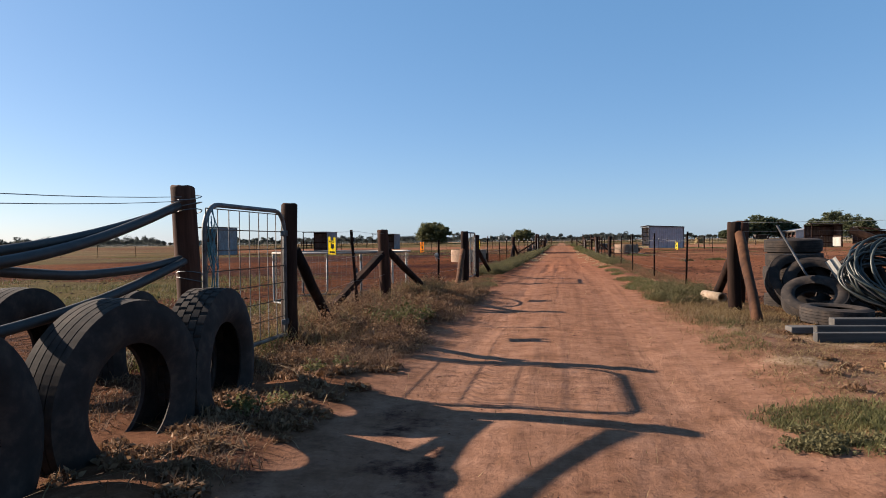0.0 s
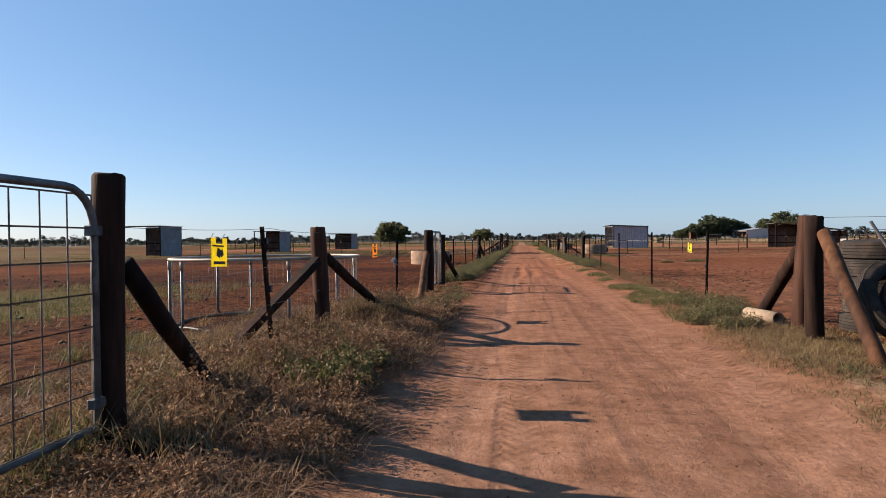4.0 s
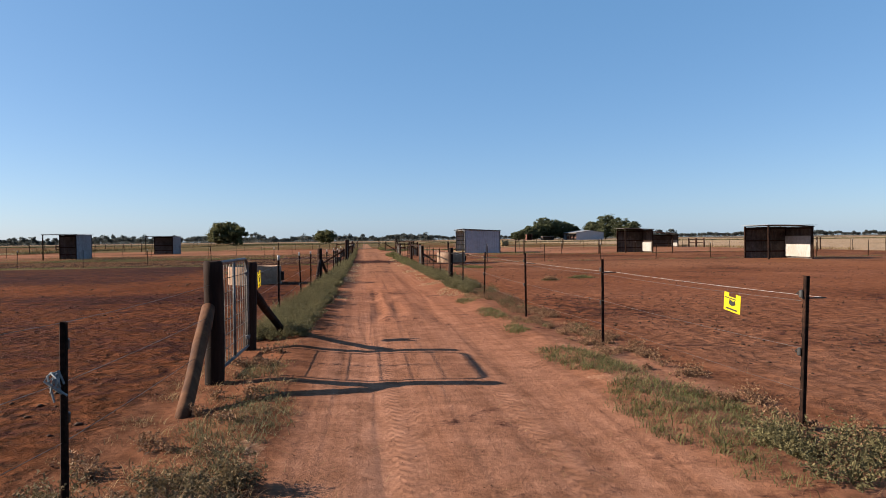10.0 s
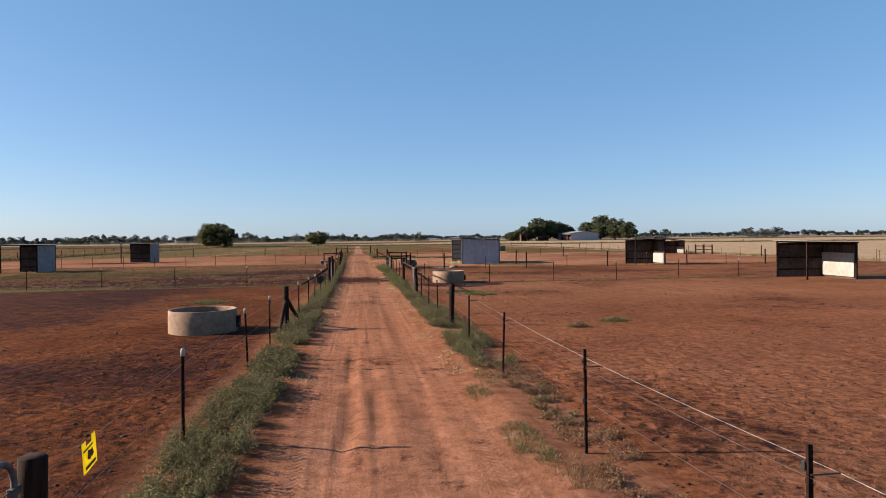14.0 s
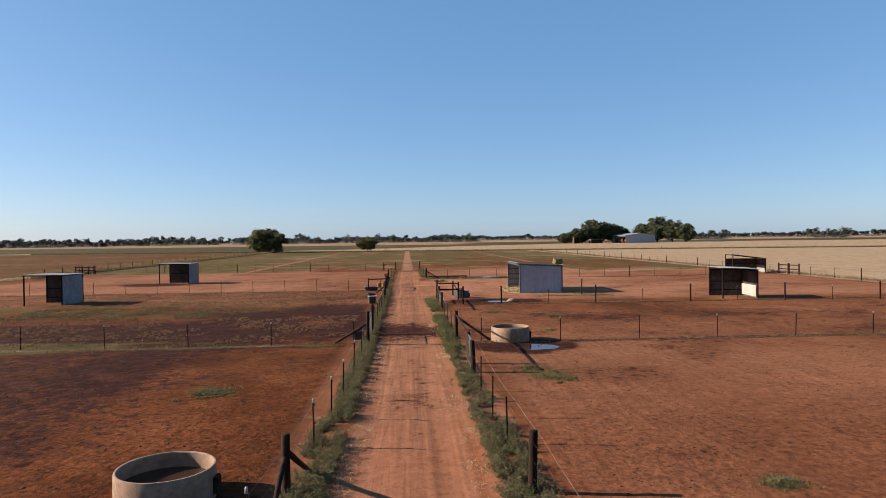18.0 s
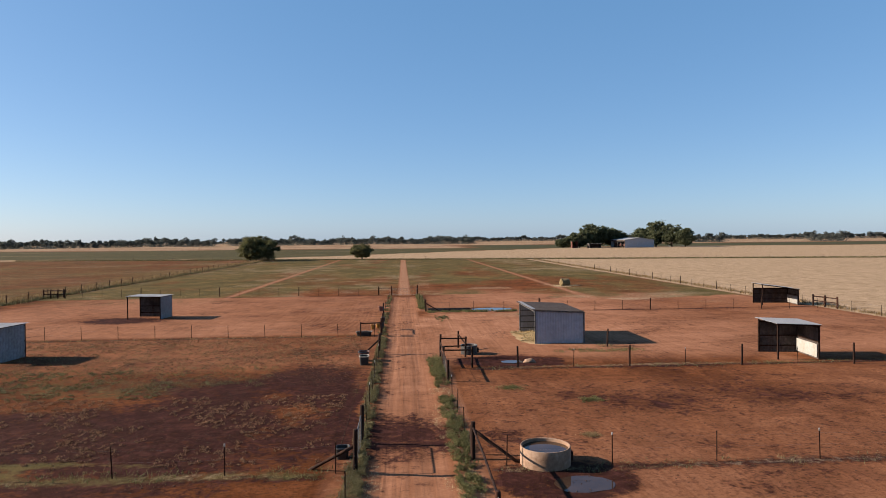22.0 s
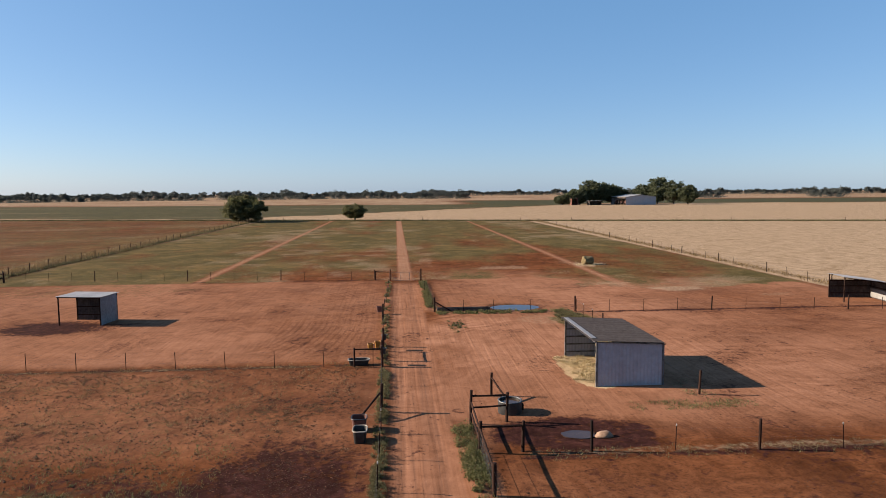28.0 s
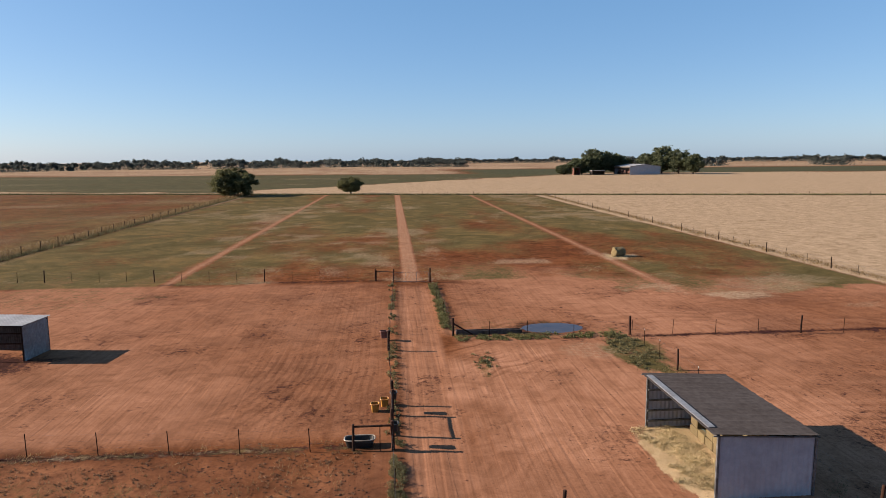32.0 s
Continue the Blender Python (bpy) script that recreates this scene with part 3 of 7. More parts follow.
# ---------------------------------------------------------------- mesh helpers
WORLD = {}
I4 = Matrix.Identity(4)


def put(name, mesh, parent=None, at=I4, label=""):
    """An object in the world; with a parent it is a part of it."""
    ob = new(name, mesh)
    if parent is not None:
        ob.parent = parent
        ob.matrix_parent_inverse = WORLD[parent].inverted()
    ob.matrix_basis = at
    WORLD[ob] = at
    if label:
        ob["label"] = label
    return ob


def thing(name, at, label, category, group="", kind=""):
    ob = put(name, None, None, at)
    return tagged(ob, label, category, group, kind)


def finish(name, bm, material, smooth=False):
    me = bpy.data.meshes.new(name)
    bmesh.ops.recalc_face_normals(bm, faces=bm.faces)
    bm.to_mesh(me)
    bm.free()
    for mt in (material if isinstance(material, (list, tuple)) else (material,)):
        me.materials.append(mt)
    if smooth:
        me.polygons.foreach_set("use_smooth", [True] * len(me.polygons))
    return me


def part(name, bm, material, parent, label="", at=I4, smooth=False):
    return put(name, finish(name, bm, material, smooth), parent, at, label)


def sheet(name, verts, faces, material):
    """A mesh from arrays."""
    me = bpy.data.meshes.new(name)
    verts, faces = np.asarray(verts, np.float32), np.asarray(faces, np.int32)
    k = faces.shape[1]
    me.vertices.add(len(verts))
    me.vertices.foreach_set("co", verts.ravel())
    me.loops.add(faces.size)
    me.loops.foreach_set("vertex_index", faces.ravel())
    me.polygons.add(len(faces))
    me.polygons.foreach_set("loop_start", np.arange(0, faces.size, k, dtype=np.int32))
    me.polygons.foreach_set("loop_total", np.full(len(faces), k, np.int32))
    me.update()
    me.validate()
    me.materials.append(material)
    return me


def add_box(bm, lo, hi, m=I4, bevel=0.0):
    lo, hi = Vector(lo), Vector(hi)
    made = bmesh.ops.create_cube(bm, size=1.0, matrix=m @ Matrix.Translation((lo + hi) / 2) @ Matrix.Diagonal((*(hi - lo), 1)))
    if bevel:
        edges = {e for v in made["verts"] for e in v.link_edges}
        bmesh.ops.bevel(bm, geom=list(edges), offset=bevel, segments=1, affect="EDGES")


def add_tube(bm, pts, radii, sides=8, cap=True):
    """A tube along points, its radius given at each."""
    pts = [Vector(p) for p in pts]
    if isinstance(radii, (int, float)):
        radii = [radii] * len(pts)
    rings = []
    side = None
    for k, p in enumerate(pts):
        d = (pts[min(k + 1, len(pts) - 1)] - pts[max(k - 1, 0)]).normalized()
        if side is None:
            side = d.orthogonal().normalized()
        side = (side - d * side.dot(d)).normalized()
        up = d.cross(side)
        rings.append([bm.verts.new(p + radii[k] * (math.cos(a) * side + math.sin(a) * up)) for a in (2 * math.pi * j / sides for j in range(sides))])
    for a, b in zip(rings, rings[1:]):
        for j in range(sides):
            bm.faces.new((a[j], a[(j + 1) % sides], b[(j + 1) % sides], b[j]))
    if cap:
        bm.faces.new(rings[0][::-1])
        bm.faces.new(rings[-1])


def add_lathe(bm, profile, sides=32, m=I4, closed=True):
    """A profile of (radius, height) turned round z."""
    rings = [[bm.verts.new(m @ Vector((r * math.cos(a), r * math.sin(a), z))) for a in (2 * math.pi * j / sides for j in range(sides))] for r, z in profile]
    if closed:
        rings.append(rings[0])
    for a, b in zip(rings, rings[1:]):
        for j in range(sides):
            bm.faces.new((a[j], a[(j + 1) % sides], b[(j + 1) % sides], b[j]))


def add_corrugated(bm, m, width, height, pitch=0.076, depth=0.009, sag=0.0):
    """A corrugated sheet in the x-z plane of m, with ribs running up z."""
    n = max(4, int(width / pitch * 4))
    cols = []
    for k in range(n + 1):
        x = width * k / n
        y = depth * math.sin(2 * math.pi * x / pitch)
        cols.append([bm.verts.new(m @ Vector((x, y + dy, z))) for z in (0, height) for dy in (-0.0015, 0.0015)])
    for a, b in zip(cols, cols[1:]):
        bm.faces.new((a[0], b[0], b[2], a[2]))
        bm.faces.new((a[1], a[3], b[3], b[1]))
        bm.faces.new((a[2], b[2], b[3], a[3]))
        bm.faces.new((a[0], a[1], b[1], b[0]))


def sagging(a, b, sag, n=12):
    a, b = Vector(a), Vector(b)
    return [a.lerp(b, k / n) - Vector((0, 0, 4 * sag * (k / n) * (1 - k / n))) for k in range(n + 1)]


rng = np.random.default_rng(7)


def blades(xy, z, height, width, lean, segments=2):
    """Grass blades: bent strips that taper to a point. Arrays of vertices and triangles."""
    n = len(xy)
    ang, bend = rng.uniform(0, 2 * math.pi, n), rng.uniform(0.2, 1.0, n) * lean
    d = np.stack([np.cos(ang), np.sin(ang)], 1)
    s = np.stack([-d[:, 1], d[:, 0]], 1)
    rows = []
    for k in range(segments):
        f = k / segments
        c = xy + d * (height * bend * f**1.6)[:, None]
        w = (width * (1 - 0.5 * f))[:, None]
        h = z + height * f * (1 - 0.35 * bend * f)
        rows += [np.c_[c - s * w, h], np.c_[c + s * w, h]]
    tip = np.c_[xy + d * (height * bend)[:, None], z + height * (1 - 0.35 * bend)]
    v = np.stack(rows + [tip], 1)
    k = v.shape[1]
    tri = []
    for q in range(segments - 1):
        a = 2 * q
        tri += [(a, a + 1, a + 3), (a, a + 3, a + 2)]
    tri.append((k - 3, k - 2, k - 1))
    f = (np.arange(n)[:, None, None] * k + np.array(tri)[None]).reshape(-1, 3)
    return v.reshape(-1, 3), f


def leaves(centres, size, flat=0.5):
    """Small pointed leaves turned every way: diamonds of two triangles folded on the midrib."""
    n = len(centres)
    a, b = rng.normal(size=(n, 3)), rng.normal(size=(n, 3))
    a[:, 2] *= flat
    a /= np.linalg.norm(a, axis=1)[:, None] + 1e-9
    b -= a * (a * b).sum(1)[:, None]
    b /= np.linalg.norm(b, axis=1)[:, None] + 1e-9
    c = np.cross(a, b)
    size = np.broadcast_to(size, (n,))[:, None]
    v = np.stack([centres - a * size, centres + b * size * 0.45 + c * size * 0.12, centres + a * size, centres - b * size * 0.45 + c * size * 0.12], 1)
    base = np.arange(n)[:, None] * 4
    f = np.concatenate([base + [0, 1, 2], base + [0, 2, 3]], 0)
    return v.reshape(-1, 3), f


def join(parts):
    vs, fs, o = [], [], 0
    for v, f in parts:
        vs.append(v)
        fs.append(f + o)
        o += len(v)
    return np.concatenate(vs), np.concatenate(fs)


# ---------------------------------------------------------------- ground
def spread(stops, far_lo, far_hi, grow=1.28):
    out = []
    for lo, hi, s in stops:
        out.extend(np.arange(lo, hi - 1e-6, s))
    out.append(stops[-1][1])
    for sign, far, edge in ((-1, far_lo, stops[0]), (1, far_hi, stops[-1])):
        v, s = (edge[0], edge[2]) if sign < 0 else (edge[1], edge[2])
        while abs(v) < far:
            s *= grow
            v += sign * s
            out.append(v)
    return np.array(sorted(set(np.round(out, 4))))


def far_edge(x):
    return 290.0 - 0.235 * x


def build_ground():
    gx = spread([(-60, -14, 1.0), (-14, -5, 0.3), (-5, 5, 0.1), (5, 14, 0.3), (14, 60, 1.0)], 4300, 4300)
    gy = spread([(-4, 40, 0.14), (40, 75, 0.28), (75, 130, 0.5), (130, 310, 2.0)], 3000, 4300, 1.1)
    x, y = np.meshgrid(gx, gy)
    z = ground_z(x, y) * (1 - step(150, 300, np.hypot(x, y - 40)))
    nx, ny = len(gx), len(gy)
    idx = np.arange(nx * ny).reshape(ny, nx)
    faces = np.stack([idx[:-1, :-1], idx[:-1, 1:], idx[1:, 1:], idx[1:, :-1]], -1).reshape(-1, 4)
    me = sheet("ground", np.stack([x, y, z], -1).reshape(-1, 3), faces, M_GROUND)
    me.polygons.foreach_set("use_smooth", np.ones(len(me.polygons), bool))

    # cover: straw, green, damp earth with dark fence lines. wear: bare sand, chaff, hoof marks
    u = x - road_centre(y)
    e = far_edge(x)
    n1, n2, n3 = fbm(x * 0.06, y * 0.06, 40, 4), fbm(x * 0.25, y * 0.25, 41, 4), fbm(x * 0.9, y * 0.9, 42, 3)
    inside = band(x, -52, 46.5, 0.6) * (1 - step(-1, 1, y - e))
    meadow = inside * step(122, 124.5, y + (10 * step(16, 26, x) + 14 * (n2 - 0.5)) * step(12, 18, x))
    wander = x + 0.8 * (fbm(y * 0.05, y * 0 + 2, 43, 2) - 0.5)
    tracks = np.maximum(band(wander, -25.7, -24.5, 0.25), np.maximum(band(wander, 24.4, 25.6, 0.25), band(x, -0.9, 0.9, 0.3)))
    n4 = fbm(x * 0.11 + 7, y * 0.05, 46, 4)
    green = meadow * np.clip(0.40 + 0.36 * step(126, 180, y + 60 * (n1 - 0.5)) + 1.5 * (n4 - 0.5) + 0.22 * step(26, 34, np.abs(x)), 0.0, 0.85)
    straw = meadow * np.clip(0.25 + 1.1 * (n2 - 0.5) + 1.2 * (fbm(x * 0.08, y * 0.035, 48, 3) - 0.5), 0, 0.6) * 0.8
    green, straw = green * (1 - tracks * meadow), straw * (1 - tracks * meadow) + 0.42 * tracks * meadow
    # right hand wheat stubble
    stub = step(46.2, 47.2, x) * (1 - step(-1, 1, y - e)) * step(25, 45, y)
    straw = np.maximum(straw, stub * (0.95 + 0.2 * (n1 - 0.5)))
    # brown field on the other side, dry growth along its fence
    straw = np.maximum(straw, np.exp(-(((x + 54) / 2.0) ** 2)) * step(110, 125, y) * (1 - step(-6, 2, y - e)) * (0.8 + 0.5 * n3))
    brown = (1 - step(-53, -51, x)) * (1 - step(-1, 1, y - e)) * step(40, 60, y)
    straw = np.maximum(straw, brown * np.clip(0.27 + 0.5 * (n1 - 0.5), 0, 1))
    green = np.maximum(green, brown * np.clip(0.48 + 0.5 * (n4 - 0.5), 0, 1))
    # beyond the far fence
    over = step(-1, 1, y - e)
    reach = 16 + np.clip(x + 70, 0, 232) * 1.35 + 25 * (n1 - 0.5)
    pale = over * (1 - step(-4, 4, y - e - reach))
    beyond = over * (1 - pale)
    straw = np.maximum(straw, pale * 0.98)
    hem = np.exp(-(((y - e) / 1.6) ** 2))
    green, straw = np.maximum(green, hem * 0.85), straw * (1 - 0.7 * hem)
    wild = (1 - step(-30, -20, x + 10 * (n1 - 0.5))) * (1 - step(48, 72, y + 0.9 * (x + 24))) * step(16, 28, y)
    green, straw = np.maximum(green, wild * (0.66 + 0.8 * (n2 - 0.5))), np.maximum(straw, wild * (0.12 + 0.9 * (n1 - 0.5)))
    rows = 0.5 + 0.5 * np.sin(13 * np.log(np.clip(y - e, 0, 4000) + 60) + 3.0 * n1)
    mid = beyond * (1 - step(585, 615, y + 0.12 * x + 20 * (n1 - 0.5)))
    green = np.maximum(green, mid * (0.72 + 0.28 * rows))
    straw = np.maximum(straw, mid * (0.04 + 0.34 * (1 - rows) * n1 * 1.6))
    crop = beyond * step(40, 90, x) * band(y, 565, 800, 10)
    green, straw = np.maximum(green, crop * 0.95), straw * (1 - crop)
    straw = np.maximum(straw, (beyond - mid).clip(0) * (0.66 + 0.5 * (n1 - 0.5)) * (1 - crop))
    crop = np.maximum(crop, mid * 0.75)
    straw = np.maximum(straw, band(x, 1.5, 6.5, 0.3) * band(y, 4.0, 10.2, 0.7) * np.clip(0.30 + 1.6 * (fbm(x * 1.6, y * 1.6, 45, 3) - 0.5), 0, 0.6))
    # strips of growth in the paddocks
    vl, vr = verge_left(y), verge_right(y)
    near = 1 - step(118, 123, y)
    strip = np.maximum(band(x, -3.0, vl, 0.2), band(x, vr, 2.75, 0.2) * (1 - band(y, 71.5, 102, 1.0))) * near
    green = np.maximum(green, strip * np.clip(0.06 + 0.9 * (n3 - 0.45), 0, 0.4) * step(16, 34, y))
    straw = np.maximum(straw, strip * np.clip(0.02 + 1.2 * (fbm(x * 1.7, y * 1.7, 44, 3) - 0.5), 0, 0.5))
    for yy, x0, x1, amt in ((51.4, -48, -2.8, 0.6), (51.2, 2.8, 46, 0.32), (84, -48, -2.8, 0.45), (69.2, 4, 46, 0.42), (101.2, 2.4, 15, 0.6)):
        g = np.exp(-(((y - yy - 0.5 * (n2 - 0.5)) / 0.55) ** 2)) * band(x, x0, x1, 0.5)
        green = np.maximum(green, g * amt * (0.5 + n3))
        straw = np.maximum(straw, g * 0.42 * (0.4 + n2))
    for cx, cy, rx, ry, amt in ((-19, 66.0, 7.0, 3.0, 0.46), (-12, 75, 9, 3.0, 0.34), (-20, 80.5, 14, 2.0, 0.36), (-24, 52, 14, 1.8, 0.85), (-11.5, 13, 5.0, 5.5, 0.9), (14.0, 97, 2.0, 5.5, 0.85), (-34, 70, 9, 3, 0.7), (6, 105, 5, 2, 0.35), (-38, 118, 16, 5, 0.4), (3.6, 94.5, 0.6, 1.8, 0.55),
                             (-6.5, 42.3, 1.0, 0.6, 0.6), (1.62, 3.95, 0.6, 0.4, 0.8), (4.8, 44, 1.1, 1.3, 0.55), (5.6, 63.7, 0.8, 0.7, 0.5), (14.7, 74.7, 2.2, 0.6, 0.5), (-30, 57, 8, 2, 0.4)):
        green = np.maximum(green, blob(x, y, cx, cy, rx, ry, int(cx * 3 + 99), 0.5) * amt * (0.55 + 0.7 * n3))
    for cx, cy, rx, ry, amt in ((26.8, 137.8, 2.6, 2.2, 0.9), (29.5, 113, 3.5, 2.0, 0.6), (24, 118, 3, 1.6, 0.5), (38, 108, 3, 1.5, 0.4), (14, 135, 5, 3, 0.5), (11.3, 97.5, 2.5, 2.4, 0.4)):
        straw = np.maximum(straw, blob(x, y, cx, cy, rx, ry, int(cx * 5 + 9), 0.4) * amt)
    damp_dark = 1.3 * patch(x, y, -15.0, 56.0, 14.5, 5.4, 50) + 0.75 * patch(x, y, -5.2, 65.2, 3.8, 4.6, 51) + 0.5 * patch(x, y, -3.5, 61, 0.9, 7.0, 58)
    damp_dark = damp_dark * (1 - 0.5 * blob(x, y, -4.9, 58.6, 1.9, 2.6, 73, 0.4))
    for seed, width, ends in ((74, 0.42, ((-14.2, 66.9), (-10.9, 63.3), (-8.7, 62.0), (-6.2, 58.3), (-4.7, 56.1), (-3.4, 55.0))), (76, 0.5, ((-2.7, 63.7), (-2.9, 58.0), (-3.3, 54.6))),
                              (78, 0.3, ((-7.8, 61.3), (-5.5, 61.6), (-2.9, 61.7))), (80, 0.4, ((-10.5, 66.5), (-8.4, 61.4)))):
        damp_dark = damp_dark + 0.75 * trail(x, y, ends, width, seed)
    damp_dark = damp_dark + 0.26 * band(x, -48, -6.0, 2.0) * band(y, 58, 68, 3.0) * (0.4 + 1.2 * n2)
    damp_dark = damp_dark + 0.55 * patch(x, y, -5.6, 69.8, 3.4, 2.6, 60) + 0.35 * patch(x, y, -9.6, 63.5, 2.0, 4.0, 59) + 0.35 * patch(x, y, -13, 67, 5.0, 2.6, 61) + 0.2 * patch(x, y, -5.5, 76, 3.6, 2.0, 62) + 0.3 * patch(x, y, -30.5, 98.5, 6, 2.5, 54)
    damp_dark = damp_dark + 1.15 * blob(x, y, 6.9, 71.2, 4.0, 2.2, 52, 0.3) + 1.0 * blob(x, y, 5.2, 49.9, 2.3, 1.9, 53, 0.3) + 0.5 * blob(x, y, -28, 98, 5, 2.5, 54, 0.5)
    damp_dark = damp_dark + 0.5 * blob(x, y, 9.8, 103.4, 3.6, 2.4, 55, 0.2) + 0.5 * blob(x, y, -26, 57, 10, 4, 56, 0.5) + 0.2 * patch(x, y, 17, 62, 8, 3.0, 57)
    damp_dark = damp_dark + 0.45 * band(x, -52, -3.0, 0.4) * (1 - step(26, 36, y - 0.5 * (x + 8))) * (1 - step(46, 50, y)) + 0.72 * band(x, -52, -9 + 6 * (n1 - 0.5), 3.0) * band(y, 34, 50, 2.0) + 0.10 * band(x, 3, 46, 0.4) * (1 - step(60, 72, y)) + 0.14 * band(x, 3, 46, 0.4) * band(y, 50, 69, 3)
    damp_dark = damp_dark + 0.34 * brown + 0.22 * band(x, -48, -2.8, 0.6) * band(y, 64, 84, 3.0) * (0.3 + 0.7 * n2) * (1 - step(-16, -5, x))
    damp_dark = damp_dark + 0.45 * np.clip(n2 - 0.52, 0, 1) * 3 * inside * near
    # shade and low growth under the cross fences, put into the earth colour
    for yy, x0, x1 in ((51.2, 2.8, 46), (51.1, -48, -2.8), (84, -48, -2.8), (68.8, 4, 46), (100.4, 15, 46), (124.3, -52, -3)):
        damp_dark = np.maximum(damp_dark, 1.0 * np.exp(-(((y - yy) / 0.38) ** 2)) * band(x, x0, x1, 0.4) * (0.45 + n3))
    damp_dark = damp_dark + 0.7 * band(x, -4.2, -1.6 + 0.3 * (n3 - 0.5), 0.2) * band(y, 4.9, 13.2, 0.6) * (0.4 + n3)
    # bare driven sand
    sand = band(u, -1.5, 1.45, 0.25) * near * (0.72 + 0.5 * (n2 - 0.5)) + 0.16 * np.exp(-(((u + 0.8) / 0.2) ** 2)) * near
    sand = np.maximum(sand, tracks * meadow * 0.7)
    sand = np.maximum(sand, strip * (0.28 + 0.3 * step(0, 1, x)) * (0.6 + 0.8 * n3))
    sand = np.maximum(sand, band(x, 3.0, 46, 1.0) * (1 - step(62, 72, y)) * (0.20 + 0.9 * (n1 - 0.45)))
    sand = np.maximum(sand, band(wander, 23.9, 25.9, 0.6) * band(y, 66, 126, 5) * 0.6)
    sand = np.maximum(sand, band(wander + 0.12 * (124 - y), -25.9, -24.2, 0.5) * band(y, 98, 126, 5) * 0.7)
    sand = np.maximum(sand, blob(x, y, 6.6, 90, 6.5, 12, 60, 0.25) * (0.86 + 1.5 * (fbm(x * 0.4, y * 0.4, 66, 4) - 0.5)))
    sand = np.maximum(sand, blob(x, y, 2.6, 78, 2.2, 7.5, 68, 0.3) * 0.7)
    sand = np.maximum(sand, band(x, -48, -2.3, 1.0) * band(y, 85, 123, 1.0) * (0.56 + 1.1 * (n1 - 0.45)))
    sand = np.maximum(sand, band(x, -48, -2.3, 1.0) * band(y, 70, 84, 2.0) * (0.22 + 0.9 * (n1 - 0.45)))
    sand = np.maximum(sand, band(x, 3, 46, 1.0) * band(y, 72, 122, 3.0) * (0.62 + 1.0 * (n1 - 0.45)))
    sand = np.maximum(sand, inside * band(y, 100, 132, 8) * step(0.36, 0.56, n1) * 0.72 * (1 - 0.7 * step(25, 31, x)))
    sand = np.clip(sand * (1 - 0.8 * np.clip(damp_dark, 0, 1)), 0, 1)
    tread = near * sum(np.exp(-(((u - c) / 0.1) ** 2)) * step(0.5, 0.64, fbm(y * 0.22, y * 0 + c * 7, 63, 2)) for c in (1.12, -0.62, 0.42, -1.1))
    sweep = np.clip(blob(x, y, 5.6, 90, 6.5, 14, 64, 0.3) + 0.5 * band(x, -48, -2.5, 1.0) * band(y, 72, 122, 3) + 0.5 * band(x, 3, 46, 1.0) * band(y, 54, 122, 3), 0, 1) * step(0.42, 0.64, fbm(x * 0.17 + 3, y * 0.17, 65, 3)) * (1 - band(u, -1.45, 1.4, 0.3))
    harrow = blob(x, y, -7.0, 102, 5.0, 16, 67, 0.3) * band(y, 85.5, 123, 0.8)
    damp_dark = damp_dark + 0.14 * blob(x, y, -6.6, 101, 4.6, 16, 67, 0.35)
    for cx, cy, r in ((6.9, 71.6, 2.1), (9.9, 103.4, 2.7), (5.65, 49.75, 1.25)):
        z -= 0.06 * (1 - step(0.55, 1.1, np.hypot((x - cx) / r, (y - cy) / (r * 0.62))))
    chaff = np.clip(1.0 * blob(x, y, 10.6, 81.6, 2.1, 4.0, 70, 0.3), 0, 1)
    chaff = np.maximum(chaff, strip * step(0.5, 0.75, fbm(x * 1.2 + 5, y * 0.5, 71, 3)) * 0.34)
    chaff = np.maximum(chaff, band(u, 0.95, 1.9, 0.3) * near * band(y, 34, 64, 6) * np.clip(1.6 * (fbm(x * 0.9, y * 0.35, 72, 3) - 0.42), 0, 0.6))
    hoof = inside * near * step(2.6, 3.4, np.abs(u)) * (1 - 0.6 * step(80, 96, y)) * (0.72 + 1.2 * (n2 - 0.45)) * np.where(x > 0, 0.62 + 0.4 * band(y, 50, 70, 4), 1.45 - 0.9 * step(48, 70, y))
    me.vertices.foreach_set("co", np.stack([x, y, z], -1).astype(np.float32).ravel())
    for name, chans in (("cover", (straw, green, damp_dark)), ("wear", (sand, chaff, hoof)), ("marks", (harrow * step(0.36, 0.56, fbm(x * 0.13, y * 0.13, 47, 3)), tread, sweep))):
        a = me.color_attributes.new(name, "FLOAT_COLOR", "POINT")
        c = np.ones((nx * ny, 4), np.float32)
        c[:, 3] = np.clip(crop, 0, 1).ravel() if name == "cover" else 1
        for k, ch in enumerate(chans):
            c[:, k] = np.clip(ch, 0, 1).ravel()
        a.data.foreach_set("color", c.ravel())
    me.update()
    return tagged(put("ground", me), "red sandy earth with a rutted dirt road, paddocks and stubble fields", "ground", kind="structure")


ground = build_ground()


# ---------------------------------------------------------------- water
def pool(name, cx, cy, rx, ry, z, label, seed):
    n = 48
    rim = []
    for k in range(n):
        a = 2 * math.pi * k / n
        r = 1 + 0.22 * (noise.noise((math.cos(a) * 1.4 + seed, math.sin(a) * 1.4, seed)))
        rim.append((cx + rx * r * math.cos(a), cy + ry * r * math.sin(a), z))
    bm = bmesh.new()
    top = [bm.verts.new(p) for p in rim]
    low = [bm.verts.new((p[0], p[1], z - 0.05)) for p in rim]
    bm.faces.new(top)
    for k in range(n):
        bm.faces.new((top[k], low[k], low[(k + 1) % n], top[(k + 1) % n]))
    ob = put(name, finish(name, bm, M_WATER))
    return tagged(ob, label, "water", kind="structure")


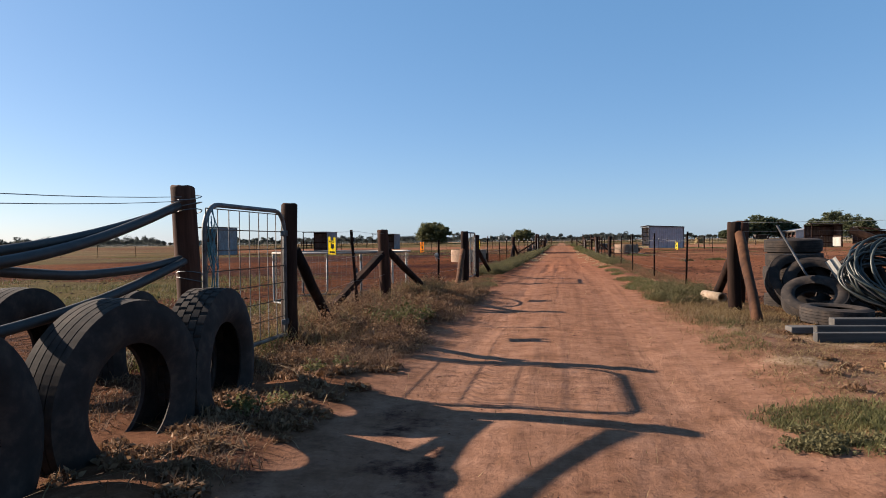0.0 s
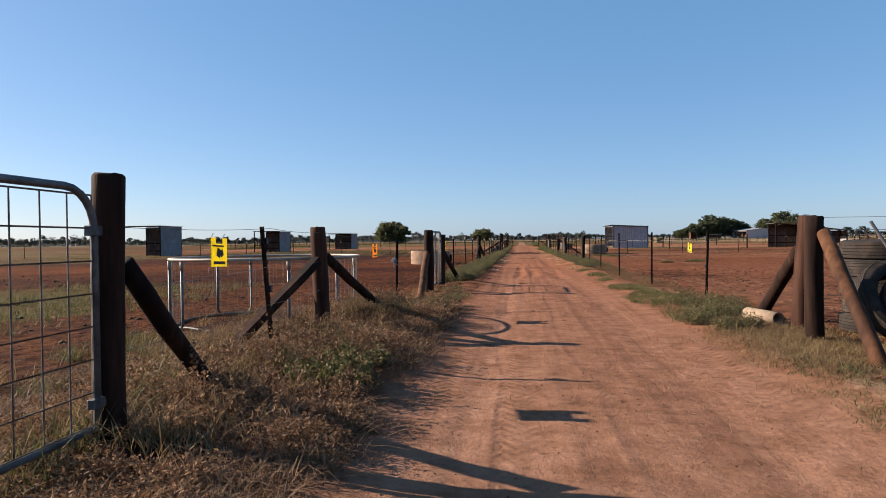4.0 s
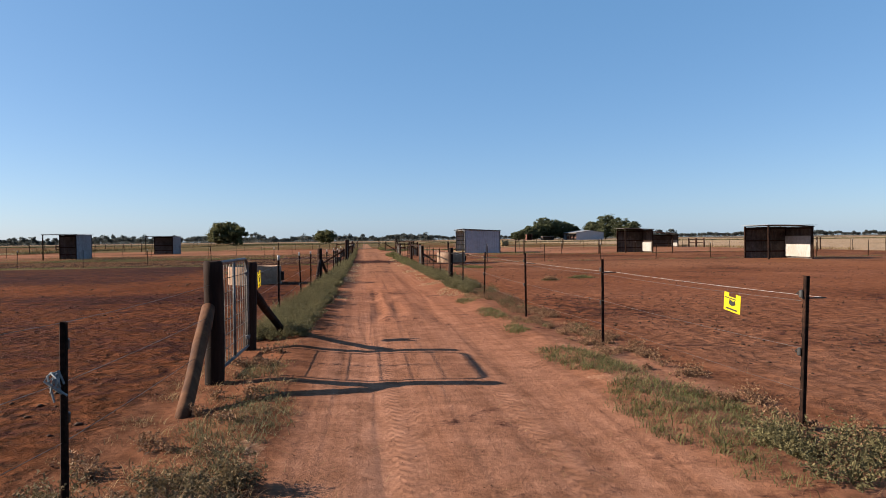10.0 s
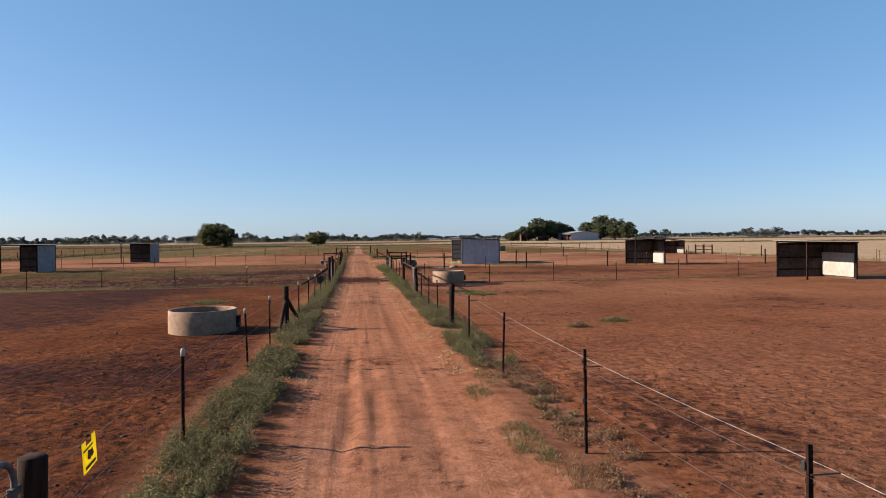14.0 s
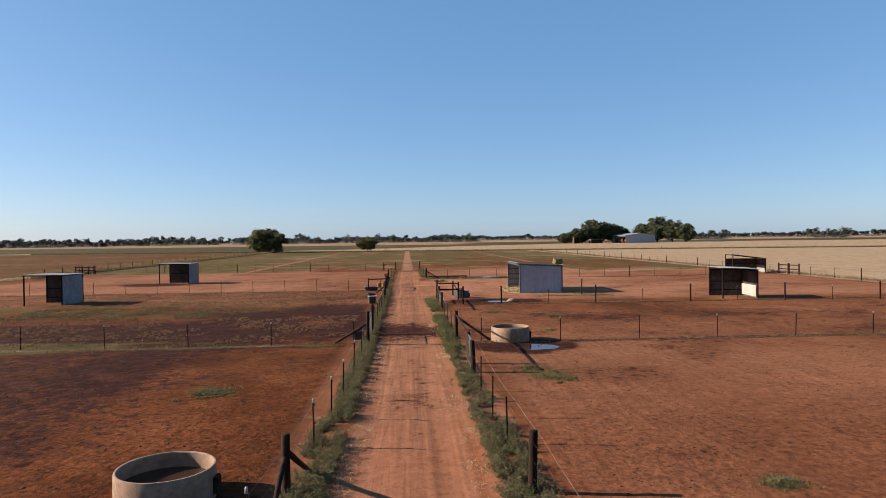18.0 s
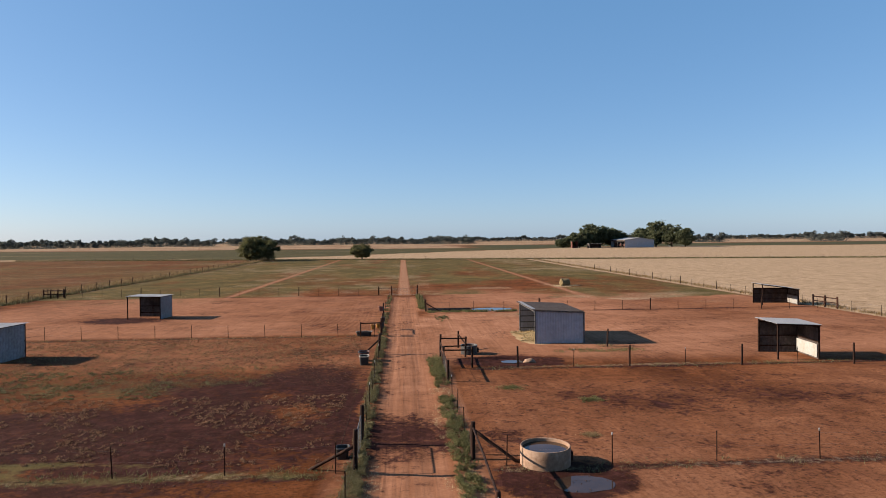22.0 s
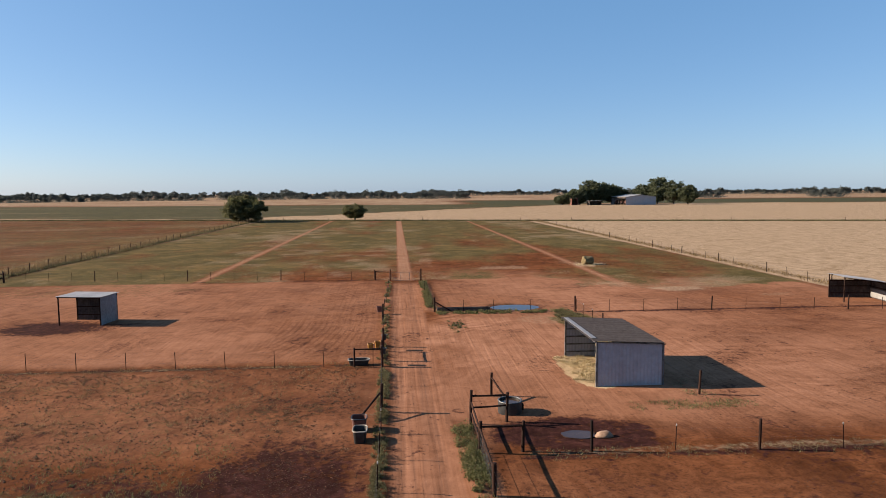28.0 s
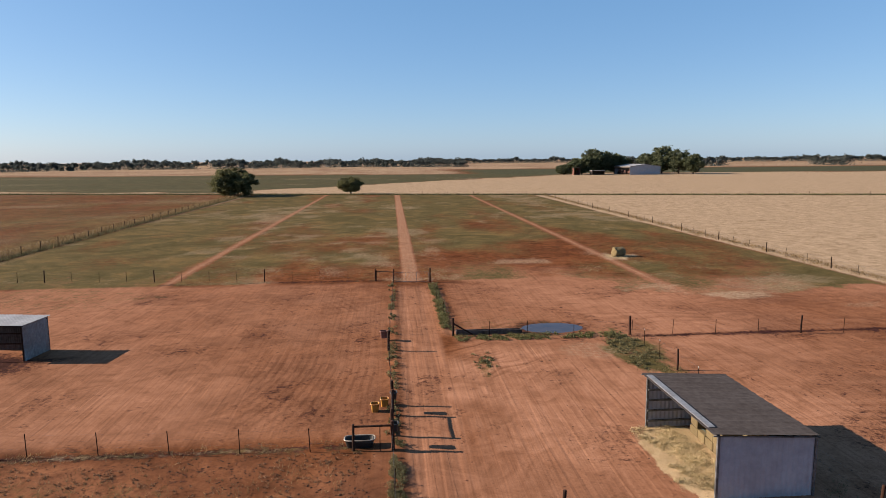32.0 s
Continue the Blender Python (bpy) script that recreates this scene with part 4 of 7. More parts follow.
pool("water", 6.95, 71.3, 0.8, 0.5, -0.024, "shallow muddy puddle beside the round water tank", 3)
pool("water", 9.9, 103.4, 2.45, 1.55, -0.022, "still waterhole reflecting the sky in red earth", 8)
pool("water", 5.65, 49.75, 1.05, 0.8, -0.02, "flat puddle beside the round concrete trough", 12)


# ---------------------------------------------------------------- fences
def star_mesh(h, holes=True):
    """A steel picket of Y section with small notches down its spine."""
    bm = bmesh.new()
    n = 9
    for a in (90, 210, 330):
        r = Matrix.Rotation(radians(a), 4, "Z")
        add_box(bm, (0.0, -0.0035, -0.35), (0.027 if a == 90 else 0.021, 0.0035, h), r)
    for k in range(n):
        z = h * (0.12 + 0.86 * k / n)
        add_box(bm, (-0.007, 0.026, z), (0.007, 0.031, z + 0.03))
    return finish("picket", bm, M_STAR)


def cap_mesh():
    bm = bmesh.new()
    add_lathe(bm, [(0.001, 0.03), (0.018, 0.028), (0.024, 0.01), (0.026, -0.07), (0.021, -0.07)], 10, closed=False)
    return finish("cap", bm, M_CAP, True)


def log_mesh(h, r, seed, material, top=0.96):
    """A round post: slightly crooked, knotty, its top cut rough."""
    bm = bmesh.new()
    rings, sides = 12, 16
    rr = random.Random(seed)
    bx, by = rr.uniform(-0.02, 0.02), rr.uniform(-0.02, 0.02)
    prev = None
    for k in range(rings + 1):
        f = k / rings
        z = -0.4 + (h + 0.4) * f
        ring = []
        for j in range(sides):
            a = 2 * math.pi * j / sides
            q = r * (1 - (1 - top) * f) * (1 + 0.08 * noise.noise((math.cos(a) * 1.1 + seed, math.sin(a) * 1.1, z * 2.5)) + 0.035 * noise.noise((math.cos(a) * 5 + seed, math.sin(a) * 5, z * 1.2)))
            dz = 0.018 * noise.noise((math.cos(a) * 2, math.sin(a) * 2, seed)) if k == rings else 0
            ring.append(bm.verts.new((q * math.cos(a) + bx * math.sin(3 * f), q * math.sin(a) + by * math.sin(2.5 * f), z + dz)))
        if prev:
            for j in range(sides):
                bm.faces.new((prev[j], prev[(j + 1) % sides], ring[(j + 1) % sides], ring[j]))
        prev = ring
    edge = [bm.verts.new((v.co.x * 0.86, v.co.y * 0.86, v.co.z + 0.012)) for v in prev]
    for j in range(sides):
        bm.faces.new((prev[j], prev[(j + 1) % sides], edge[(j + 1) % sides], edge[j]))
    bm.faces.new(edge)
    return finish("post", bm, material, True)


STAR = star_mesh(1.2)
CAP = cap_mesh()
LOGS = [log_mesh(1.3, 0.085, s, M_POST if s % 2 else M_POST_RED) for s in range(4)]
THIN = [log_mesh(1.25, 0.055, s + 20, M_POST) for s in range(3)]


def at_ground(x, y, dz=0.0):
    return float(ground_z(x, y)) + dz


def lean(seed, amount=1.6):
    r = random.Random(seed)
    return r.uniform(-amount, amount), r.uniform(-amount, amount)


def insulator_mesh():
    bm = bmesh.new()
    add_box(bm, (-0.02, 0.02, -0.03), (0.02, 0.055, 0.03), bevel=0.006)
    add_tube(bm, [(0, 0.05, -0.015), (0, 0.085, 0.0), (0, 0.06, 0.02)], 0.007, 6)
    return finish("insulator", bm, M_TUB)


INSULATOR = insulator_mesh()


def star(f, x, y, h=1.2, cap=False, tilt=None):
    z = at_ground(x, y)
    a, b = tilt or lean(int(x * 31 + y * 17), 2.0)
    m = pose(x, y, z, a, b, 0) @ pose(0, 0, 0, 0, 0, random.Random(int(y * 91)).uniform(-25, 25)) @ Matrix.Diagonal((1, 1, h / 1.2, 1))
    p = put("picket", STAR, f, m)
    if y < 48 and abs(x) < 4:
        for k in (0.88, 0.5):
            put("insulator", INSULATOR, p, m @ Matrix.Translation((0, 0, 1.2 * k)) @ Matrix.Diagonal((1, 1, 1.2 / h, 1)))
    if cap:
        put("cap", CAP, p, m @ Matrix.Translation((0, 0, 1.19)) @ Matrix.Diagonal((1, 1, 1.2 / h, 1)), "white plastic cap")
    return p


def wood(f, x, y, h=1.3, r=0.085, tilt=None, kind=0):
    z = at_ground(x, y)
    a, b = tilt or lean(int(x * 13 + y * 7), 1.5)
    mesh, r0, h0 = (LOGS[int(y * 3 + kind) % 4], 0.085, 1.3) if r > 0.07 else (THIN[int(y * 3) % 3], 0.055, 1.25)
    return put("post", mesh, f, pose(x, y, z, a, b, 0) @ pose(0, 0, 0, 0, 0, (y * 77) % 360) @ Matrix.Diagonal((r / r0, r / r0, h / h0, 1)))


def brace(f, a, b, r=0.05, square=False, material=None):
    """A stay from a point on a post down to the ground."""
    a, b = Vector(a), Vector(b)
    bm = bmesh.new()
    n = 6
    add_tube(bm, [a.lerp(b, k / n) + Vector((0.004 * math.sin(k * 2.1), 0, 0.004 * math.cos(k * 1.7))) for k in range(n + 1)], [r * (1 + 0.06 * math.sin(k * 1.3)) for k in range(n + 1)], 4 if square else 12)
    return part("brace", bm, material or M_POST, f, smooth=not square)


def wire(f, pts, r=0.0022, material=None, sag=0.015, name="wire"):
    bm = bmesh.new()
    line = []
    for a, b in zip(pts, pts[1:]):
        line += sagging(a, b, sag, 5)[: -1]
    line.append(Vector(pts[-1]))
    add_tube(bm, line, r, 4)
    return part(name, bm, material or M_WIRE, f)


def run_wires(f, posts, heights, r=0.0022, material=None):
    for h in heights:
        wire(f, [(x, y, at_ground(x, y) + h) for x, y in posts], r, material)


def fence(label, posts, heights, x_wire=0.0, thin=0.0017):
    """posts: (x, y, kind, height); kinds: s picket, c capped picket, w wooden, t thin wooden."""
    f = thing("fence", Matrix.Translation((posts[0][0], posts[0][1], 0)), label, "fence")
    for x, y, kind, h in posts:
        if kind in "sc":
            star(f, x, y, h, kind == "c")
        else:
            wood(f, x, y, h, 0.085 if kind == "w" else 0.06)
    run_wires(f, [(p[0] + x_wire, p[1]) for p in posts], heights, thin)
    return f


def netting(parent, a, b, z0, z1, stepx=0.15, stepz=0.15, r=0.0034):
    """Welded mesh between two uprights."""
    a, b = Vector((*a, 0)), Vector((*b, 0))
    n, k = max(2, round((b - a).length / stepx)), max(2, round((z1 - z0) / stepz))
    bm = bmesh.new()
    for j in range(n + 1):
        p = a.lerp(b, j / n)
        add_tube(bm, [p + Vector((0, 0, z0)), p + Vector((0, 0, z1))], r, 3, False)
    for j in range(k + 1):
        z = z0 + (z1 - z0) * j / k
        add_tube(bm, [a + Vector((0, 0, z)), b + Vector((0, 0, z))], r, 3, False)
    return part("mesh_infill", bm, M_WIRE, parent, "welded wire mesh")


def steel_gate(a, b, z0, z1, label, uprights=(), curve=0.16, cell=0.15, rod=0.003):
    """A tubular gate with rounded top corners, a mesh infill and hinges."""
    a, b = Vector((*a, 0)), Vector((*b, 0))
    g = thing("gate", Matrix.Translation(a), label, "gate")
    d = (b - a).normalized()
    w = (b - a).length

    def P(s, z):
        return a + d * s + Vector((0, 0, z))
    loop = [P(0, z0)]
    for k in range(7):
        t = math.pi / 2 * k / 6
        loop.append(P(curve - curve * math.cos(t), z1 - curve + curve * math.sin(t)))
    for k in range(7):
        t = math.pi / 2 * k / 6
        loop.append(P(w - curve + curve * math.sin(t), z1 - curve + curve * math.cos(t)))
    loop += [P(w, z0)]
    bm = bmesh.new()
    add_tube(bm, loop, 0.019, 9)
    part("frame", bm, M_GALV, g, "rounded galvanised tube frame", smooth=True)
    bm = bmesh.new()
    add_tube(bm, [P(0, z0), P(w, z0)], 0.017, 9)
    part("bottom_rail", bm, M_GALV, g, smooth=True)
    for s in uprights:
        bm = bmesh.new()
        add_tube(bm, [P(s, z0), P(s, z1)], 0.015, 8)
        part("upright", bm, M_GALV, g, smooth=True)
    netting(g, P(0.02, 0).xy, P(w - 0.02, 0).xy, z0 + 0.02, z1 - 0.03, cell, cell, rod)
    for z in (z0 + 0.12, z1 - 0.2):
        bm = bmesh.new()
        add_box(bm, (-0.02, -0.05, -0.025), (0.02, 0.05, 0.025), Matrix.Translation(P(w, z)), 0.004)
        part("hinge", bm, M_GALV, g)
    return g


# the road's fence on the sunny side, first length, with its two gates
f = thing("fence", Matrix.Translation((-2.65, 6.2, 0)), "roadside wire fence with weathered wooden strainers and steel pickets", "fence")
wood(f, -2.56, 5.95, 1.29, 0.08, (0, 0.5))
brace(f, (-2.54, 6.03, 0.96), (-2.48, 7.1, -0.1), 0.055)
star(f, -2.62, 8.25, 1.06, tilt=(0, -4))
wood(f, -2.74, 10.05, 1.09, 0.09, (0.5, -1.2))
brace(f, (-2.76, 9.97, 0.86), (-3.25, 8.6, 0.0), 0.062, True)
brace(f, (-2.72, 10.15, 0.9), (-2.29, 11.53, 0.08), 0.055)
star(f, -2.45, 13.05, 1.05)
wood(f, -2.42, 16.45, 1.27, 0.1, (0, 0.5))
brace(f, (-2.44, 16.36, 0.8), (-2.4, 15.1, -0.1), 0.068, material=M_LOG)
bm = bmesh.new()
tw = random.Random(3)
for k in range(9):
    a = Vector((-2.47 + tw.uniform(-0.03, 0.02), 13.02 + tw.uniform(-0.02, 0.02), at_ground(-2.45, 13.05) + 0.78))
    add_tube(bm, [a, a + Vector((tw.uniform(-0.05, 0.05), -0.03, tw.uniform(-0.06, 0.02))), a + Vector((tw.uniform(-0.06, 0.06), -0.02, tw.uniform(-0.16, -0.06)))], 0.006, 5)
part("twine", bm, M_TWINE, f, "faded blue-grey twine knotted on a picket")
run_wires(f, [(-2.56, 5.95), (-2.62, 8.25), (-2.74, 10.05), (-2.45, 13.05), (-2.42, 16.45)], (1.04, 0.72, 0.40))

# second length, gate post to the yard gates
L2 = [(-2.38, 18.5, "w", 1.18), (-2.5, 22.5, "c", 1.2), (-2.52, 27.4, "c", 1.18), (-2.5, 30.6, "c", 1.15), (-2.36, 33.1, "w", 1.2), (-2.28, 36.2, "c", 1.12), (-2.15, 38.6, "c", 1.12), (-2.1, 41.3, "c", 1.1),
      (-2.05, 44.9, "c", 1.15), (-2.0, 48.3, "s", 1.1), (-1.9, 51.3, "w", 1.5)]
f = fence("wire fence of white-capped steel pickets and wooden strainers", L2, (1.02, 0.68, 0.36))
brace(f, (-2.36, 18.6, 0.8), (-2.1, 20.2, -0.05), 0.06)
brace(f, (-2.36, 33.2, 0.85), (-2.08, 34.5, -0.05), 0.055)
brace(f, (-2.38, 33.0, 0.8), (-2.46, 32.0, -0.05), 0.05)
brace(f, (-1.95, 51.3, 0.95), (-3.6, 51.9, -0.05), 0.06)
L3 = [(-1.9, 54.6, "w", 1.5)] + [(-1.88 + 0.004 * k, 57.6 + 2.9 * k, "c" if k % 2 else "s", 1.1) for k in range(6)] + [(-1.9, 75.0, "w", 1.4), (-1.98, 79.5, "s", 1.1), (-2.05, 83.5, "w", 1.3), (-2.06, 84.9, "w", 1.32), (-2.06, 87.4, "w", 1.32),
      (-2.08, 88.75, "w", 1.3), (-2.14, 92.0, "s", 1.1), (-2.2, 95.3, "s", 1.1), (-2.27, 98.6, "w", 1.35), (-2.2, 102.8, "s", 1.1), (-2.1, 107, "s", 1.1), (-2.0, 111.5, "s", 1.1), (-1.95, 116, "s", 1.1), (-1.86, 122.8, "w", 1.4)]
f = fence("wire fence with pale pickets and dark wooden posts along the road", L3, (1.02, 0.7, 0.36), thin=0.0024)
brace(f, (-1.95, 75.0, 1.0), (-2.75, 73.4, 0.45), 0.05)
for z in (0.16, 1.22):
    bm = bmesh.new()
    add_tube(bm, [(-2.06, 84.9, z), (-2.06, 86.1, z - 0.015), (-2.06, 87.4, z)], 0.045, 8)
    part("rail", bm, M_POST, f)

# posts on the shaded side of the road
f = thing("fence", Matrix.Translation((2.5, 10.1, 0)), "stout reddish wooden corner posts leaning together with a plain wire fence", "fence")
wood(f, 2.4, 9.8, 1.24, 0.092, (0, -0.5))
wood(f, 2.68, 10.82, 1.28, 0.105, (0, 3.2))
brace(f, (2.42, 9.68, 1.08), (2.3, 8.35, -0.05), 0.064, material=M_LOG)
brace(f, (2.7, 10.95, 0.9), (2.55, 11.9, -0.05), 0.075)
R1 = [(2.46, 13.95, "s", 1.17), (2.38, 17.95, "s", 1.18), (2.2, 21.5, "s", 1.2), (2.22, 25.95, "s", 1.15), (2.26, 29.8, "s", 1.13), (2.3, 33.0, "w", 1.17), (2.27, 36.0, "s", 1.12), (2.22, 38.3, "s", 1.12), (2.25, 41.4, "s", 1.12), (2.3, 44.4, "w", 1.15)]
f = fence("wire fence of dark steel pickets and wooden posts along the road", R1, (0.98, 0.62, 0.3))
wire(f, [(p[0] + 0.2, p[1], at_ground(p[0], p[1]) + 1.0) for p in R1], 0.0018, M_ROPE, 0.01, "electric_tape")
for p in R1[:7]:
    bm = bmesh.new()
    add_tube(bm, [(p[0], p[1], at_ground(p[0], p[1]) + 1.0), (p[0] + 0.2, p[1], at_ground(p[0], p[1]) + 1.0)], 0.006, 5)
    part("standoff", bm, M_TUB, f)
f = thing("fence", Matrix.Translation((2.3, 46.1, 0)), "timber gateway with wooden strainers and a long diagonal stay", "fence")
wood(f, 2.3, 46.1, 1.25, 0.085)
wood(f, 2.3, 52.4, 1.35, 0.085)
brace(f, (2.36, 52.4, 1.05), (3.9, 51.9, -0.02), 0.06)
bm = bmesh.new()
add_tube(bm, [(2.3, 46.1, 1.12), (2.32, 49.2, 1.14), (2.3, 52.4, 1.15)], 0.04, 8)
part("top_rail", bm, M_POST, f)
R2 = [(2.3, 52.9, "t", 1.1), (2.27, 55.6, "s", 1.1), (2.27, 58.9, "s", 1.1), (2.26, 62.2, "c", 1.05), (2.27, 65.6, "w", 1.2)]
f = fence("plain wire fence of steel pickets above weeds", R2, (0.95, 0.62, 0.3))

# timber rails at the yard
f = thing("fence", Matrix.Translation((2.3, 69.4, 0)), "dark timber rail panels and tall posts at the yard entrance", "fence")
for x, y, h in ((2.27, 69.5, 1.35), (4.07, 69.5, 1.3), (2.3, 72.9, 1.62), (4.0, 73.1, 1.4), (3.85, 77.0, 1.25)):
    wood(f, x, y, h, 0.07)
for a, b in (((2.27, 69.5, 1.12), (4.07, 69.5, 1.12)), ((2.3, 72.9, 1.35), (4.0, 73.1, 1.3)), ((2.3, 72.9, 0.8), (4.0, 73.1, 0.8)), ((2.27, 65.6, 1.0), (2.27, 69.5, 1.05)), ((2.27, 69.5, 1.0), (2.3, 72.9, 1.05)), ((2.27, 69.5, 0.55), (2.3, 72.9, 0.55))):
    bm = bmesh.new()
    add_tube(bm, [a, Vector(a).lerp(Vector(b), 0.5) + Vector((0, 0, -0.015)), b], 0.045, 8)
    part("rail", bm, M_POST, f)
brace(f, (3.85, 77.0, 1.0), (4.6, 75.4, 0.0), 0.05)
netting(f, (2.27, 65.7), (2.27, 69.4), 0.12, 1.0, 0.3, 0.3, 0.006)


def cross(label, x0, x1, y0, y1, step_x, heights=(0.95, 0.55), wooden=0, cap=True, h=1.1, name_h=0.0):
    n = max(1, round(abs(x1 - x0) / step_x))
    ps = []
    for k in range(n + 1):
        f_ = k / n
        kind = "w" if wooden and k % wooden == 0 else ("c" if cap and k % 2 else "s")
        ps.append((x0 + (x1 - x0) * f_, y0 + (y1 - y0) * f_, "t" if kind == "w" else kind, h + (0.2 if kind == "w" else 0)))
    return fence(label, ps, heights)


cross("light electric fence of steel pickets between two paddocks", -2.6, -48, 51.4, 52.2, 3.9)
cross("light electric fence of steel pickets across the paddock", 3.4, 45, 51.6, 50.5, 3.9)
cross("wire fence of steel pickets across the bare paddock", -2.6, -48, 83.5, 85.8, 2.95, (1.0, 0.7, 0.4), cap=False)
cross("wire fence of capped pickets and wooden posts behind the yard", 6.9, 45.5, 69.3, 67.0, 3.5, wooden=2)
cross("wire fence with dark wooden posts at the meadow edge", -3.7, -50, 123.9, 128.5, 2.95, (1.0, 0.7, 0.4), wooden=4, cap=False)
cross("wire fence with wooden posts at the meadow edge", 14.9, 45.5, 100.8, 98.6, 2.95, (1.0, 0.7, 0.4), wooden=4, cap=False)
f = fence("short wire fence above a long water trough", [(2.3, 101.8, "w", 1.3), (4.9, 101.6, "s", 1.1), (7.6, 101.4, "s", 1.1), (10.9, 101.1, "s", 1.1), (14.9, 100.8, "w", 1.38)], (1.0, 0.6))
brace(f, (2.35, 101.8, 0.9), (3.9, 101.7, 0.0), 0.055)
fence("wire fence of capped pickets behind the hay shed", [(14.9, 100.4, "s", 1.2), (14.88, 98.0, "c", 1.15), (14.87, 95.4, "c", 1.15), (14.87, 92.8, "t", 1.3), (14.85, 90.0, "c", 1.1), (14.85, 76.3, "t", 1.3)], (1.05, 0.6))
fence("overgrown wire fence beside the road end", [(2.25, 104.5, "s", 1.1), (2.1, 108.3, "s", 1.1), (1.95, 114, "s", 1.1), (1.87, 122.6, "w", 1.45)], (1.0, 0.6))


def far_line(label, x0, y0, x1, y1, stepping, big, h=1.3):
    n = round(math.hypot(x1 - x0, y1 - y0) / stepping)
    ps = [(x0 + (x1 - x0) * k / n, y0 + (y1 - y0) * k / n, "t" if k % big == 0 else "s", h if k % big == 0 else h * 0.85) for k in range(n + 1)]
    return fence(label, ps, (1.0, 0.65, 0.3), thin=0.006)


far_line("long wire fence with dark posts in dry grass between fields", -52.0, 118, -54.0, 300, 5.2, 1)
far_line("long wire fence with wooden posts beside the stubble field", 46.6, 60, 48.8, 279, 4.4, 3)
far_line("distant wire fence at the end of the meadow", -150, 325.5, 150, 255, 9.0, 2, 1.2)

# gates
steel_gate((-2.56, 4.42), (-2.56, 5.83), 0.18, 1.33, "galvanised mesh gate with a rounded top tied with twine", curve=0.2, cell=0.165, rod=0.0048)
steel_gate((-2.4, 16.62), (-2.38, 18.32), 0.1, 1.26, "galvanised mesh gate between two wooden posts", (0.85,), rod=0.0046)
steel_gate((2.28, 44.6), (2.28, 46.0), 0.12, 1.15, "galvanised mesh gate closing the gateway", (0.7,))
steel_gate((-1.7, 122.8), (1.75, 122.6), 0.12, 1.1, "closed galvanised gate at the end of the road", (1.1, 2.2))
steel_gate((-1.9, 51.5), (-1.9, 54.4), 0.12, 1.2, "galvanised mesh gate between two tall posts", (1.4,))
f = thing("fence", Matrix.Translation((-3.65, 124, 0)), "short timber rail beside the gate", "fence")
wood(f, -3.65, 124.0, 1.12, 0.06)
bm = bmesh.new()
add_tube(bm, [(-3.65, 124.0, 1.05), (-1.86, 122.9, 1.1)], 0.05, 8)
part("rail", bm, M_POST, f)


